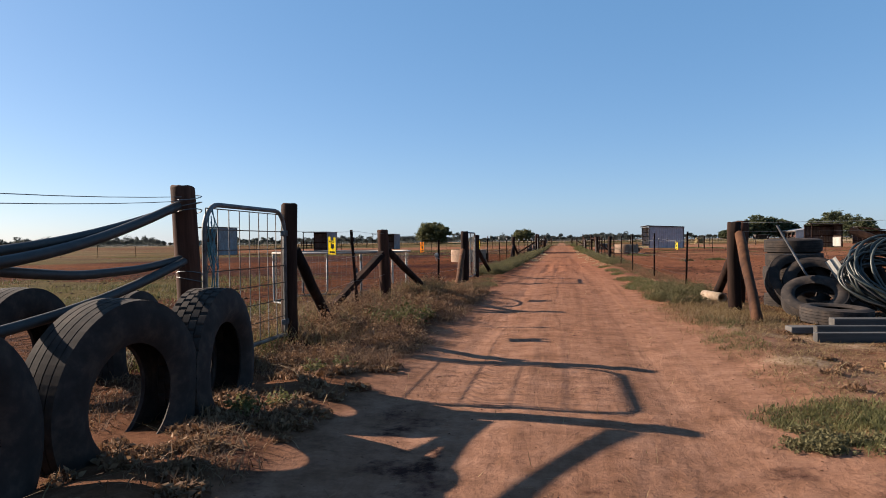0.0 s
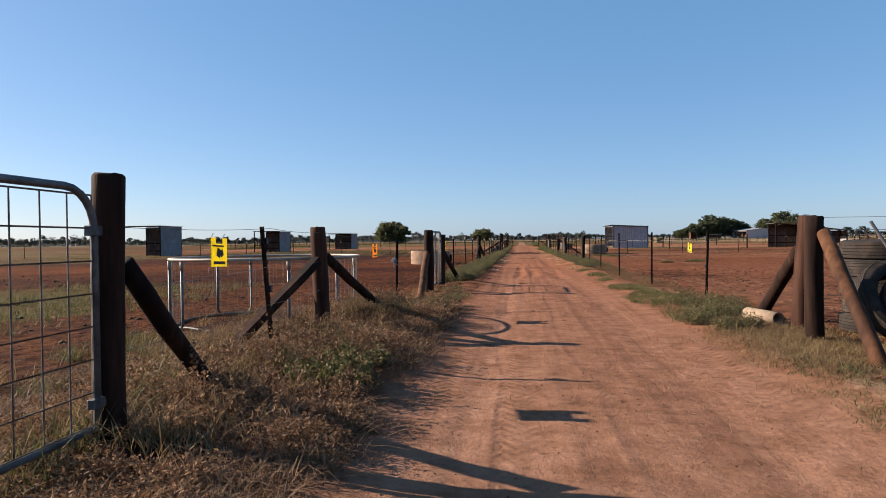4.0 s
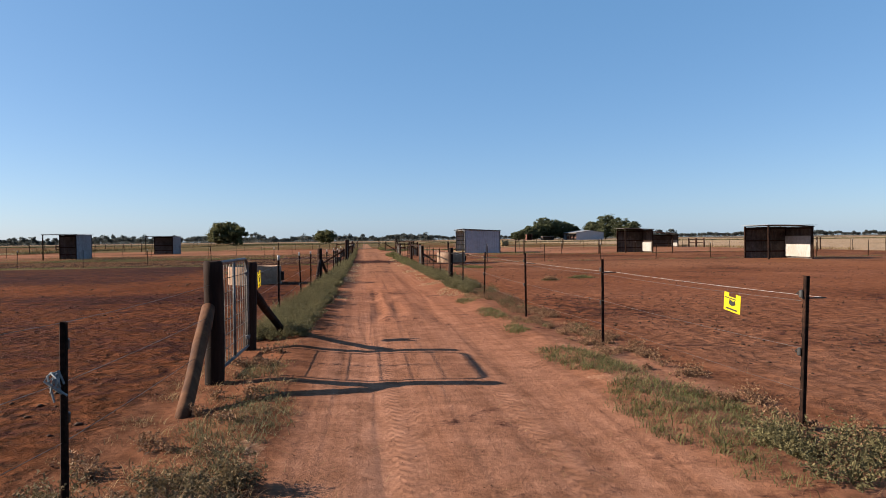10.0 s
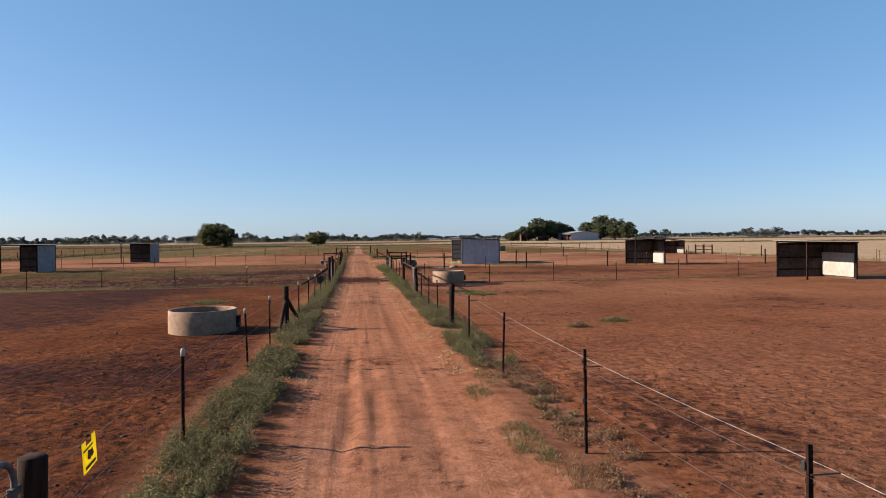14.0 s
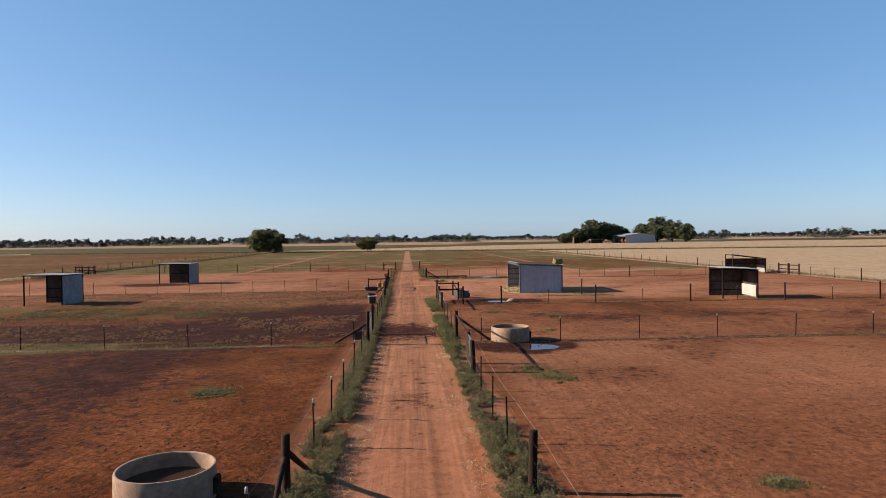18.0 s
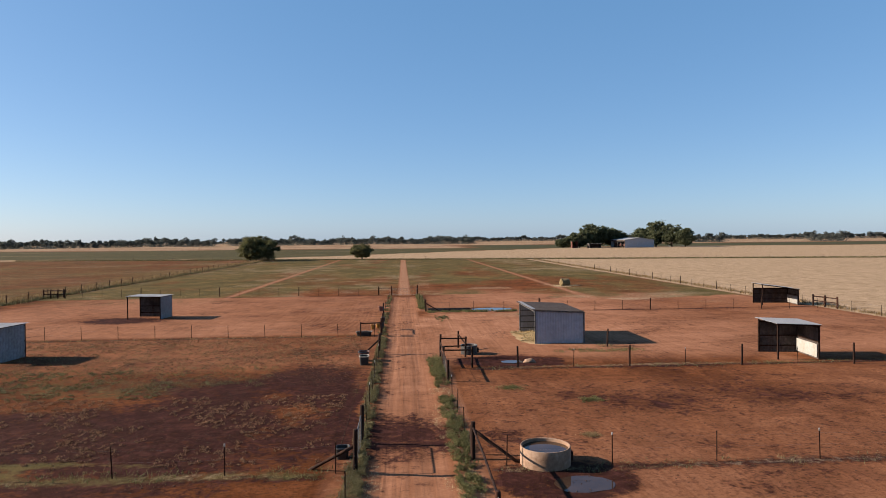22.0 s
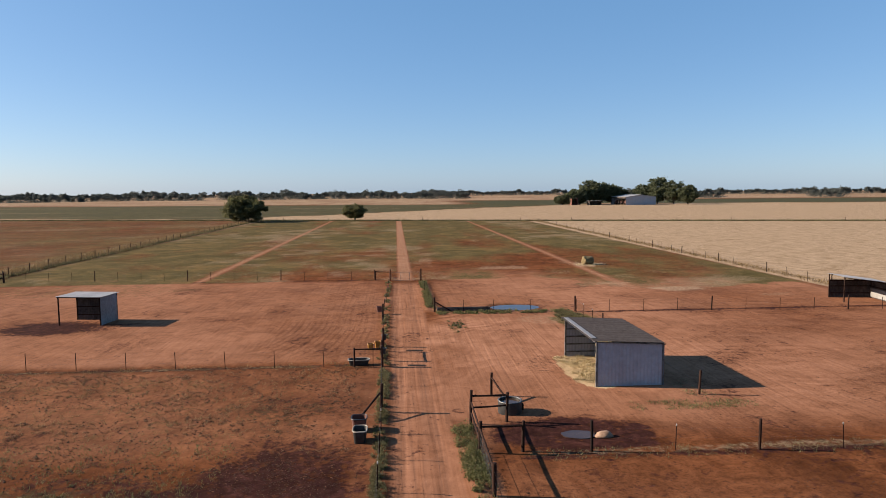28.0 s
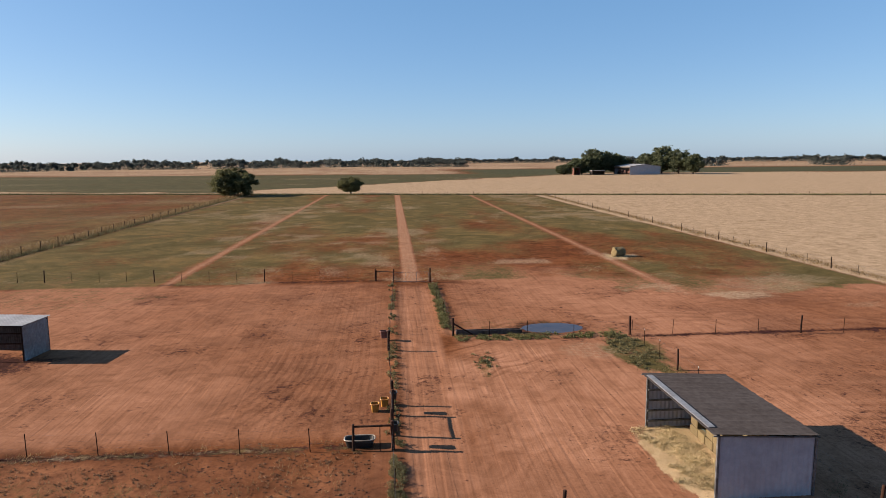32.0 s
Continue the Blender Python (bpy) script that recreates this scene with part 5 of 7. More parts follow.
# ---------------------------------------------------------------- shelters
def shelter(A, C, B, h_a, h_b, label, board=0.98, white=True):
    """Three-cornered stable shelter: a wall from A to C, another from C to B, open on the other sides, under one sloping roof."""
    A, B, C = Vector((*A, 0)), Vector((*B, 0)), Vector((*C, 0))
    D = A + B - C
    s = thing("shelter", Matrix.Translation(C), label, "shelter", "stable shelters")

    def top(p):
        f_ = (p - A).dot((C - A).normalized()) / (C - A).length
        return h_a + (h_b - h_a) * f_

    for name, p, q in (("back_wall", A, C), ("side_wall", C, B)):
        d = (q - p).normalized()
        w = (q - p).length
        m = Matrix.Translation(p) @ Matrix((( d.x, -d.y, 0, 0), (d.y, d.x, 0, 0), (0, 0, 1, 0), (0, 0, 0, 1)))
        bm = bmesh.new()
        hh = min(top(p), top(q)) - 0.06
        add_corrugated(bm, m, w, hh, 0.15, 0.016)
        wall = part(name, bm, [M_TIN if name == "side_wall" else M_TIN_RUST], s, "corrugated iron wall")
        inn = Vector((-d.y, d.x, 0)) * (-1 if Vector((-d.y, d.x, 0)).dot(D - p) < 0 else 1)
        bm = bmesh.new()
        mm = Matrix.Translation(inn * 0.035) @ m
        add_corrugated(bm, mm, w, hh, 0.15, 0.012)
        part("lining", bm, M_TIN_RUST, wall, "dark brown inner lining")
        for z in (0.45, 1.15, hh - 0.1):
            bm = bmesh.new()
            add_box(bm, (0, -0.03, z - 0.04), (w, 0.03, z + 0.04), Matrix.Translation(inn * 0.085) @ m)
            part("girt", bm, M_POST, wall)
        if white and name == "side_wall":
            bm = bmesh.new()
            add_box(bm, (0.12, -0.012, 0.12), (w - 0.08, 0.012, board), Matrix.Translation(inn * 0.135) @ m)
            part("kick_board", bm, M_WHITE, wall, "white lower board")
    for p, z in ((A, top(A)), (B, top(B)), (C, top(C)), (D, top(D)), ((A + D) / 2, (top(A) + top(D)) / 2)):
        bm = bmesh.new()
        off = ((A + B) / 2 - p) * 0.02
        add_box(bm, (-0.045, -0.045, -0.2), (0.045, 0.045, z - 0.07), Matrix.Translation(p + off), 0.006)
        if (p - (A + D) / 2).length > 0.1:
            part("post", bm, M_STAR, s)
        else:
            bm.free()
    ex = (C - A).normalized() * 0.15
    ey = (A - D).normalized() * 0.18
    count = max(3, round((C - A).length / 0.8))
    for q in range(count):
        bm = bmesh.new()
        n = 8
        lo, hi = [], []
        for k in range(n + 1):
            f_ = (q + k / n) / count
            for row, e0, e1 in ((lo, D - ex - ey, B + ex - ey), (hi, A - ex + ey, C + ex + ey)):
                p = e0.lerp(e1, f_)
                row.append(Vector((p.x, p.y, top(p) + 0.012 * (k % 2) + 0.004 * (q % 2))))
        vs = [[bm.verts.new(v + Vector((0, 0, dz))) for v in row] for dz in (0.0, 0.015) for row in (lo, hi)]
        for a, b in ((0, 1), (2, 3), (0, 2), (1, 3)):
            for k in range(n):
                bm.faces.new((vs[a][k], vs[a][k + 1], vs[b][k + 1], vs[b][k]))
        for k in (0, n):
            bm.faces.new((vs[0][k], vs[1][k], vs[3][k], vs[2][k]))
        part("roof_sheet", bm, M_TINROOF, s, "pale corrugated roof sheet")
    for p, q in ((D - ex * 0.5, B + ex * 0.5), (A, C)):
        bm = bmesh.new()
        add_tube(bm, [Vector((p.x, p.y, top(p) - 0.06)), Vector((q.x, q.y, top(q) - 0.06))], 0.04, 4)
        part("purlin", bm, M_STAR, s)
    return s


shelter((24.5, 50.7), (27.3, 50.4), (27.0, 47.3), 2.15, 2.1, "open stable shelter of dark corrugated iron with a white board", 1.45)
shelter((24.45, 72.9), (27.1, 72.6), (26.75, 69.6), 2.35, 2.25, "open stable shelter with a pale roof and white kick board")
shelter((41.9, 105.5), (46.0, 105.0), (45.5, 102.0), 2.4, 1.85, "long open stable shelter with a roof sloping down")
shelter((-36.2, 62.6), (-32.5, 62.4), (-32.7, 59.0), 2.75, 2.75, "large open stable shelter of grey corrugated iron in thin grass", white=False)
shelter((-29.9, 76.9), (-27.0, 77.0), (-27.3, 74.2), 2.42, 2.38, "open stable shelter of grey corrugated iron on bare earth", white=False)
shelter((-28.6, 101.6), (-25.1, 101.3), (-25.4, 98.7), 2.4, 2.35, "open stable shelter of grey corrugated iron in the bare paddock", white=False)


# ---------------------------------------------------------------- hay shed
def hay_shed():
    x0, x1, y0, y1, hl, hr = 9.85, 13.6, 78.15, 84.85, 2.55, 2.38
    s = thing("hay_shed", Matrix.Translation((x0, y0, 0)), "pale metal hay shed open on its sunny side", "shed")

    def wall(name, p, q, hp, hq, label):
        p, q = Vector((*p, 0)), Vector((*q, 0))
        d = (q - p).normalized()
        w = (q - p).length
        nrm = Vector((-d.y, d.x, 0))
        bm = bmesh.new()
        n = int(w / 0.1)
        cols = []
        for k in range(n + 1):
            pt = p + d * (w * k / n) + nrm * (0.012 if k % 2 else -0.012)
            h = hp + (hq - hp) * k / n
            cols.append([bm.verts.new(pt + nrm * o + Vector((0, 0, z))) for o in (0, 0.004) for z in (-0.02, h)])
        for a, b in zip(cols, cols[1:]):
            bm.faces.new((a[0], b[0], b[1], a[1]))
            bm.faces.new((a[2], a[3], b[3], b[2]))
        return part(name, bm, M_SHEDWALL, s, label)
    front = wall("front_wall", (x0, y0), (x1, y0), hl - 0.08, hr - 0.08, "ribbed pale wall sheeting")
    right = wall("side_wall", (x1, y0), (x1, y1), hr - 0.08, hr - 0.08, "ribbed pale wall sheeting")
    back = wall("back_wall", (x1, y1), (x0, y1), hr - 0.08, hl - 0.08, "ribbed wall sheeting with bare girts inside")
    for z in (0.35, 0.85, 1.35, 1.85):
        for w, lo, hi in ((back, (x0, y1 - 0.12), (x1, y1 - 0.06)), (right, (x1 - 0.12, y0), (x1 - 0.06, y1)), (front, (x0, y0 + 0.06), (x1, y0 + 0.12))):
            bm = bmesh.new()
            add_box(bm, (*lo, z - 0.04), (*hi, z + 0.04))
            part("girt", bm, M_GALV, w)
    for x, y, h in ((x0, y0, hl), (x0, y1, hl), (x1, y0, hr), (x1, y1, hr)):
        bm = bmesh.new()
        add_box(bm, (x - 0.05, y - 0.05, -0.25), (x + 0.05, y + 0.05, h - 0.04), bevel=0.005)
        part("post", bm, M_GALV, s)
    bm = bmesh.new()
    n = 44
    prof = []
    for k in range(n + 1):
        y = y0 - 0.12 + (y1 - y0 + 0.3) * k / n
        rib = 0.022 if k % 4 == 0 else 0.0
        prof.append([bm.verts.new((x, y, z + rib + dz)) for dz in (0, 0.012) for x, z in ((x0 - 0.25, hl + 0.02), (x1 + 0.08, hr - 0.01))])
    for a, b in zip(prof, prof[1:]):
        bm.faces.new((a[0], a[1], b[1], b[0]))
        bm.faces.new((a[2], b[2], b[3], a[3]))
        bm.faces.new((a[0], b[0], b[2], a[2]))
        bm.faces.new((a[1], a[3], b[3], b[1]))
    part("roof", bm, M_ROOF, s, "dark grey ribbed roof sheeting")
    bm = bmesh.new()
    add_box(bm, (x0 - 0.16, y0 + 0.5, hl + 0.045), (x0 + 0.12, y1 - 0.2, hl + 0.075), bevel=0.006)
    part("skylight", bm, M_TIN, s, "pale strip along the roof edge")
    for y in (y0 - 0.1, y1 + 0.16):
        bm = bmesh.new()
        add_tube(bm, [(x0 - 0.25, y, hl - 0.03), (x1 + 0.08, y, hr - 0.06)], 0.03, 4)
        part("barge_board", bm, M_GALV, s)
    for x, h in ((x0 - 0.02, hl - 0.07), ((x0 + x1) / 2, (hl + hr) / 2 - 0.07), (x1, hr - 0.07)):
        bm = bmesh.new()
        add_box(bm, (x - 0.04, y0, h - 0.06), (x + 0.04, y1, h + 0.06))
        part("purlin", bm, M_GALV, s)
    return s


hay_shed()


def square_bale(x, y, z, rz=0, dims=(0.95, 0.48, 0.4)):
    b = thing("straw_bale", pose(x, y, z, 0, 0, rz), "square golden straw bale stacked in the shed", "bale", "straw bales in the shed")
    bm = bmesh.new()
    add_box(bm, (-dims[0] / 2, -dims[1] / 2, 0), (dims[0] / 2, dims[1] / 2, dims[2]), bevel=0.03)
    bmesh.ops.subdivide_edges(bm, edges=bm.edges, cuts=2, use_grid_fill=True)
    for v in bm.verts:
        v.co += Vector(noise.noise_vector(v.co * 6 + Vector((x, y, z)))) * 0.018
    part("bale_body", bm, M_HAY, b, at=WORLD[b])
    for s in (-0.24, 0.24):
        bm = bmesh.new()
        add_tube(bm, [(s, -dims[1] / 2 - 0.012, 0.02), (s, -dims[1] / 2 - 0.012, dims[2] + 0.01), (s, dims[1] / 2 + 0.012, dims[2] + 0.01), (s, dims[1] / 2 + 0.012, 0.02)], 0.006, 4)
        part("twine", bm, M_BLUE, b, at=WORLD[b])
    return b


rb = random.Random(4)
for col in range(8):
    for row in (1, 2):
        high = 4 if row == 2 else (1 + (col * 5) % 3)
        for k in range(high):
            square_bale(11.2 + row * 0.9 + rb.uniform(-0.04, 0.04), 78.75 + col * 0.72 + rb.uniform(-0.03, 0.03), 0.01 + 0.4 * k, rb.uniform(-4, 4) + (180 if col % 2 else 0), (0.95, 0.68, 0.4))


# ---------------------------------------------------------------- troughs and tubs
def ring_trough(x, y, r, h, label, material=M_CONC, wall=0.07, level=0.1, name="water_trough"):
    t = thing(name, Matrix.Translation((x, y, 0)), label, "trough")
    bm = bmesh.new()
    m = Matrix.Translation((x, y, 0))
    add_lathe(bm, [(r, -0.05), (r * 1.005, h * 0.5), (r * 0.995, h - 0.02), (r - 0.015, h), (r - wall + 0.015, h), (r - wall, h - 0.02), (r - wall, 0.06), (0.01, 0.05), (0.01, -0.05)], 56, m)
    part("wall", bm, material, t, smooth=True).data.set_sharp_from_angle(angle=radians(28))
    bm = bmesh.new()
    bmesh.ops.create_circle(bm, cap_ends=True, segments=48, radius=r - wall + 0.005, matrix=Matrix.Translation((x, y, h - level)))
    part("water", bm, M_WATER, t, "dark still water")
    bm = bmesh.new()
    add_box(bm, (r - 0.01, -0.12, 0.1), (r + 0.09, 0.12, 0.42), m, 0.02)
    part("float_box", bm, M_STAR, t, "dark float valve box")
    return t


ring_trough(-4.66, 33.3, 0.91, 0.62, "round pale concrete water trough on bare ground", M_CONC, 0.06, 0.3)
ring_trough(4.82, 51.75, 0.9, 0.66, "round stained concrete water trough beside a puddle", M_CONC, 0.06, 0.12)
ring_trough(4.38, 74.45, 0.58, 0.6, "dark green round water tank with a pale rim", M_TUB, 0.05, 0.08, "water_tank")
bm = bmesh.new()
add_lathe(bm, [(0.59, 0.58), (0.605, 0.6), (0.59, 0.625), (0.53, 0.625), (0.525, 0.605)], 48, Matrix.Translation((4.38, 74.45, 0)))
part("rim", bm, M_GALV, [o for o in scene.objects if o.name.startswith("water_tank")][0], "galvanised rim")


def tub(x, y, z, lx, ly, h, label, rim=M_TUBRIM, body=M_TUB, rz=0.0):
    t = thing("feed_tub", pose(x, y, z, 0, 0, rz), label, "tub")

    def outline(k, n, a, b):
        q = 2 * math.pi * k / n
        c, s = math.cos(q), math.sin(q)
        return a * math.copysign(abs(c) ** 0.5, c), b * math.copysign(abs(s) ** 0.5, s)
    n = 32
    bm = bmesh.new()
    rings = [[bm.verts.new((*outline(k, n, lx / 2 * f, ly / 2 * f), zz)) for k in range(n)] for f, zz in ((0.82, 0.0), (0.98, h), (0.90, h), (0.76, 0.05))]
    for a, b in zip(rings, rings[1:]):
        for k in range(n):
            bm.faces.new((a[k], a[(k + 1) % n], b[(k + 1) % n], b[k]))
    bm.faces.new(rings[-1])
    bm.faces.new(rings[0][::-1])
    part("tub_body", bm, body, t, at=WORLD[t])
    bm = bmesh.new()
    add_tube(bm, [(*outline(k, n, lx / 2, ly / 2), h) for k in range(n + 1)], 0.028, 6, False)
    part("rim", bm, rim, t, "pale worn rim", at=WORLD[t])
    return t


tub(-2.75, 71.3, 0.0, 0.62, 0.85, 0.55, "square feed tub with a pale rim beside the fence")
tub(-2.85, 72.6, 0.0, 0.70, 0.75, 0.62, "dark square feed bin beside the fence", M_TUB, M_BRICKRED)
tub(-3.5, 84.1, 0.0, 1.35, 0.62, 0.36, "long oval feed tub with a dusty rim under a timber rail")
tub(-2.92, 88.1, 0.0, 0.42, 0.42, 0.4, "orange plastic bucket standing on bare earth", M_ORANGE, M_ORANGE)
tub(-2.45, 88.75, 0.0, 0.42, 0.42, 0.4, "second orange bucket close under the fence", M_ORANGE, M_ORANGE)
tub(-1.98, 87.85, 0.72, 0.34, 0.4, 0.34, "dark feed bucket hung on the rail fence", M_TUB)
tub(-1.95, 83.95, 0.72, 0.34, 0.4, 0.34, "dark feed bucket hung on the rail fence", M_TUB)
tub(-2.62, 101.1, 0.22, 0.52, 0.42, 0.48, "dark red feed box hung on the fence", M_BRICKRED, M_BRICKRED)
tub(-2.5, 53.0, 0.0, 0.5, 0.5, 0.4, "dark feed tub beside the tall gate posts", M_TUB)
f = thing("fence", Matrix.Translation((-3.75, 83.5, 0)), "timber rail frame over the feed tub", "fence")
wood(f, -3.75, 83.6, 1.2, 0.06)
bm = bmesh.new()
add_tube(bm, [(-3.75, 83.6, 1.1), (-2.1, 83.5, 1.14)], 0.05, 8)
part("rail", bm, M_POST, f)
t = thing("water_trough", Matrix.Translation((2.6, 102.1, 0)), "long low dark water trough below a fence", "trough")
bm = bmesh.new()
add_box(bm, (2.6, 101.95, -0.05), (7.3, 102.0, 0.3))
add_box(bm, (2.6, 102.36, -0.05), (7.3, 102.41, 0.3))
add_box(bm, (2.55, 101.95, -0.05), (2.6, 102.41, 0.3))
add_box(bm, (7.3, 101.95, -0.05), (7.35, 102.41, 0.3))
add_box(bm, (2.6, 102.0, -0.05), (7.3, 102.36, 0.02))
part("basin", bm, M_TIN_RUST, t)
bm = bmesh.new()
add_box(bm, (2.6, 102.0, 0.1), (7.3, 102.36, 0.2))
part("water", bm, M_WATER, t, "still water")


# ---------------------------------------------------------------- round bale
def round_bale(x, y):
    b = thing("hay_bale", Matrix.Translation((x, y, 0)), "round hay bale half eaten on scattered straw", "bale")
    bm = bmesh.new()
    prof = [(0.02, -0.8), (0.42, -0.8), (0.54, -0.74), (0.62, -0.5), (0.65, 0.0), (0.62, 0.5), (0.54, 0.74), (0.42, 0.8), (0.02, 0.8)]
    add_lathe(bm, prof, 40, Matrix.Translation((x, y, 0.58)) @ Matrix.Rotation(radians(28), 4, "Z") @ Matrix.Rotation(radians(90), 4, "Y") @ Matrix.Rotation(radians(10), 4, "X"), False)
    for v in bm.verts:
        v.co += Vector(noise.noise_vector(v.co * 2.2)) * 0.12
    part("bale_body", bm, M_HAY, b)
    v, f = blades(np.c_[rng.normal(x, 1.0, 1500), rng.normal(y, 0.8, 1500)], np.zeros(1500), rng.uniform(0.05, 0.22, 1500), np.full(1500, 0.012), 1.5, 1)
    put("loose_straw", sheet("loose_straw", v, f, M_STRAW), b, label="loose straw round the bale")
    return b


round_bale(26.9, 137.6)


# ---------------------------------------------------------------- trees
def tree(x, y, h, rx, ry, seed, leaf, count, label, trunk=0.35, low=0.12, material=None, name="tree"):
    r = np.random.default_rng(seed)
    t = thing(name, Matrix.Translation((x, y, 0)), label, "tree")
    bm = bmesh.new()
    fork = h * 0.28
    add_tube(bm, [(x, y, -0.3), (x + 0.1, y, fork * 0.5), (x + 0.2, y, fork)], [trunk * 1.25, trunk, trunk * 0.8], 9)
    tips = []
    for k in range(9):
        a = 2 * math.pi * k / 9 + r.uniform(-0.3, 0.3)
        out = r.uniform(0.35, 0.8)
        e = Vector((x + rx * out * math.cos(a), y + ry * out * math.sin(a), h * r.uniform(0.5, 0.88)))
        s = Vector((x + 0.2, y, fork * r.uniform(0.75, 1.0)))
        mid = s.lerp(e, 0.5) + Vector((0, 0, h * 0.05))
        add_tube(bm, [s, mid, e], [trunk * 0.5, trunk * 0.3, trunk * 0.08], 6)
        tips += [e, mid]
    part("trunk", bm, M_BARK, t, "grey forked trunk and limbs")
    n = 150
    u = r.normal(size=(n, 3))
    u /= np.linalg.norm(u, axis=1)[:, None]
    u[:, 2] = u[:, 2] * 0.95 + 0.05
    rad = r.uniform(0.12, 1.0, n)[:, None] ** 0.5
    mid_z = h * (low + (1 - low) * 0.47)
    c = np.c_[x + u[:, :1] * rx * rad, y + u[:, 1:2] * ry * rad, mid_z + u[:, 2:] * (h * 0.5) * rad]
    c = np.concatenate([c, [list(p) for p in tips]])
    pick = r.integers(0, len(c), count)
    size = r.uniform(0.06, 0.15, len(c)) * (rx + h) * 0.5
    d = r.normal(size=(count, 3)) * 0.55
    pts = c[pick] + d * size[pick][:, None] * [1, 1, 0.7]
    pts[:, 2] = np.maximum(pts[:, 2], h * low * r.uniform(0.6, 1.4, count) + 0.2)
    v, f = leaves(pts, leaf * r.uniform(0.6, 1.3, count))
    put("crown", sheet("crown", v, f, material or M_CROWN), t, label="dense dark green leaves")
    return t


tree(-57.0, 293.0, 10.4, 8.2, 8.0, 5, 0.36, 30000, "broad dark green tree in a dry field", 0.5, -0.08)
tree(-16.8, 299.5, 6.1, 5.0, 4.6, 6, 0.26, 14000, "small rounded tree beyond the meadow", 0.3, 0.12)
# the farm's gum trees
for k, (x, y, h, w) in enumerate(((131, 533, 9, 7), (138, 536, 13, 8), (147, 541, 18, 9), (157, 545, 17.5, 9), (167, 548, 15, 7.5), (176, 556, 13, 7), (125, 536, 7, 6),
                                  (192, 548, 15, 8), (201, 541, 20.5, 8.5), (210, 532, 18, 9), (216, 521, 14, 7))):
    tree(x, y, h, w, w, 30 + k, 0.7, 8000, "tall spreading gum tree beside the farm barn", 0.5, 0.1, M_CROWN_B)


def far_woods():
    """The lines of trees at the horizon, far beyond the fields: single crowns on stems before a thinner, farther belt."""
    r = np.random.default_rng(11)
    pts, size = [], []
    for near in (True, False):
        for az in np.arange(-52, 62, 0.17 if near else 0.15):
            gap = vnoise(np.array([az * 0.55]), np.array([3.0]), 77)[0]
            if near and (az > 6 and gap < 0.62 or az <= 6 and gap < 0.08):
                continue
            low = vnoise(np.array([az * 0.8]), np.array([5.0]), 79)[0]
            if near:
                d = 1010 + 160 * vnoise(np.array([az * 0.2]), np.array([9.0]), 78)[0] + r.uniform(-40, 60)
                h = 6.5 + 5.5 * low + r.uniform(2, 7) * (r.random() < 0.3)
            else:
                d = 1750 + r.uniform(-80, 80)
                h = 7 + 8 * low + r.uniform(0, 5) * (r.random() < 0.3)
            a = radians(az + r.uniform(-0.1, 0.1))
            cx, cy, w = d * math.sin(a), d * math.cos(a), h * r.uniform(0.45, 0.75)
            for k in range(r.integers(3, 6)):
                m = 60
                ox, oz = r.uniform(-0.55, 0.55) * w, h * r.uniform(0.42, 0.8)
                rad = w * r.uniform(0.3, 0.55)
                q = r.normal(size=(m, 3))
                q *= (r.uniform(0.5, 1.0, m) / np.linalg.norm(q, axis=1))[:, None]
                pts.append(np.c_[cx + ox + q[:, 0] * rad, cy + q[:, 1] * rad, np.clip(oz + q[:, 2] * rad * 0.8, 0.3, h * 1.05)])
                size.append(r.uniform(0.7, 1.5, m) * (1 if near else 1.5))
            m = 46
            q = r.normal(size=(m, 3)) * [w * 0.5, w * 0.4, h * 0.14]
            pts.append(np.c_[cx + q[:, 0], cy + q[:, 1], np.clip(h * 0.2 + q[:, 2], 0.2, h)])
            size.append(r.uniform(0.8, 1.5, m))
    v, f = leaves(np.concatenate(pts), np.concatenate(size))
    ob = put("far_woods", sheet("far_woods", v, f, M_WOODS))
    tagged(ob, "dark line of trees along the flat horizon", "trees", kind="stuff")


far_woods()


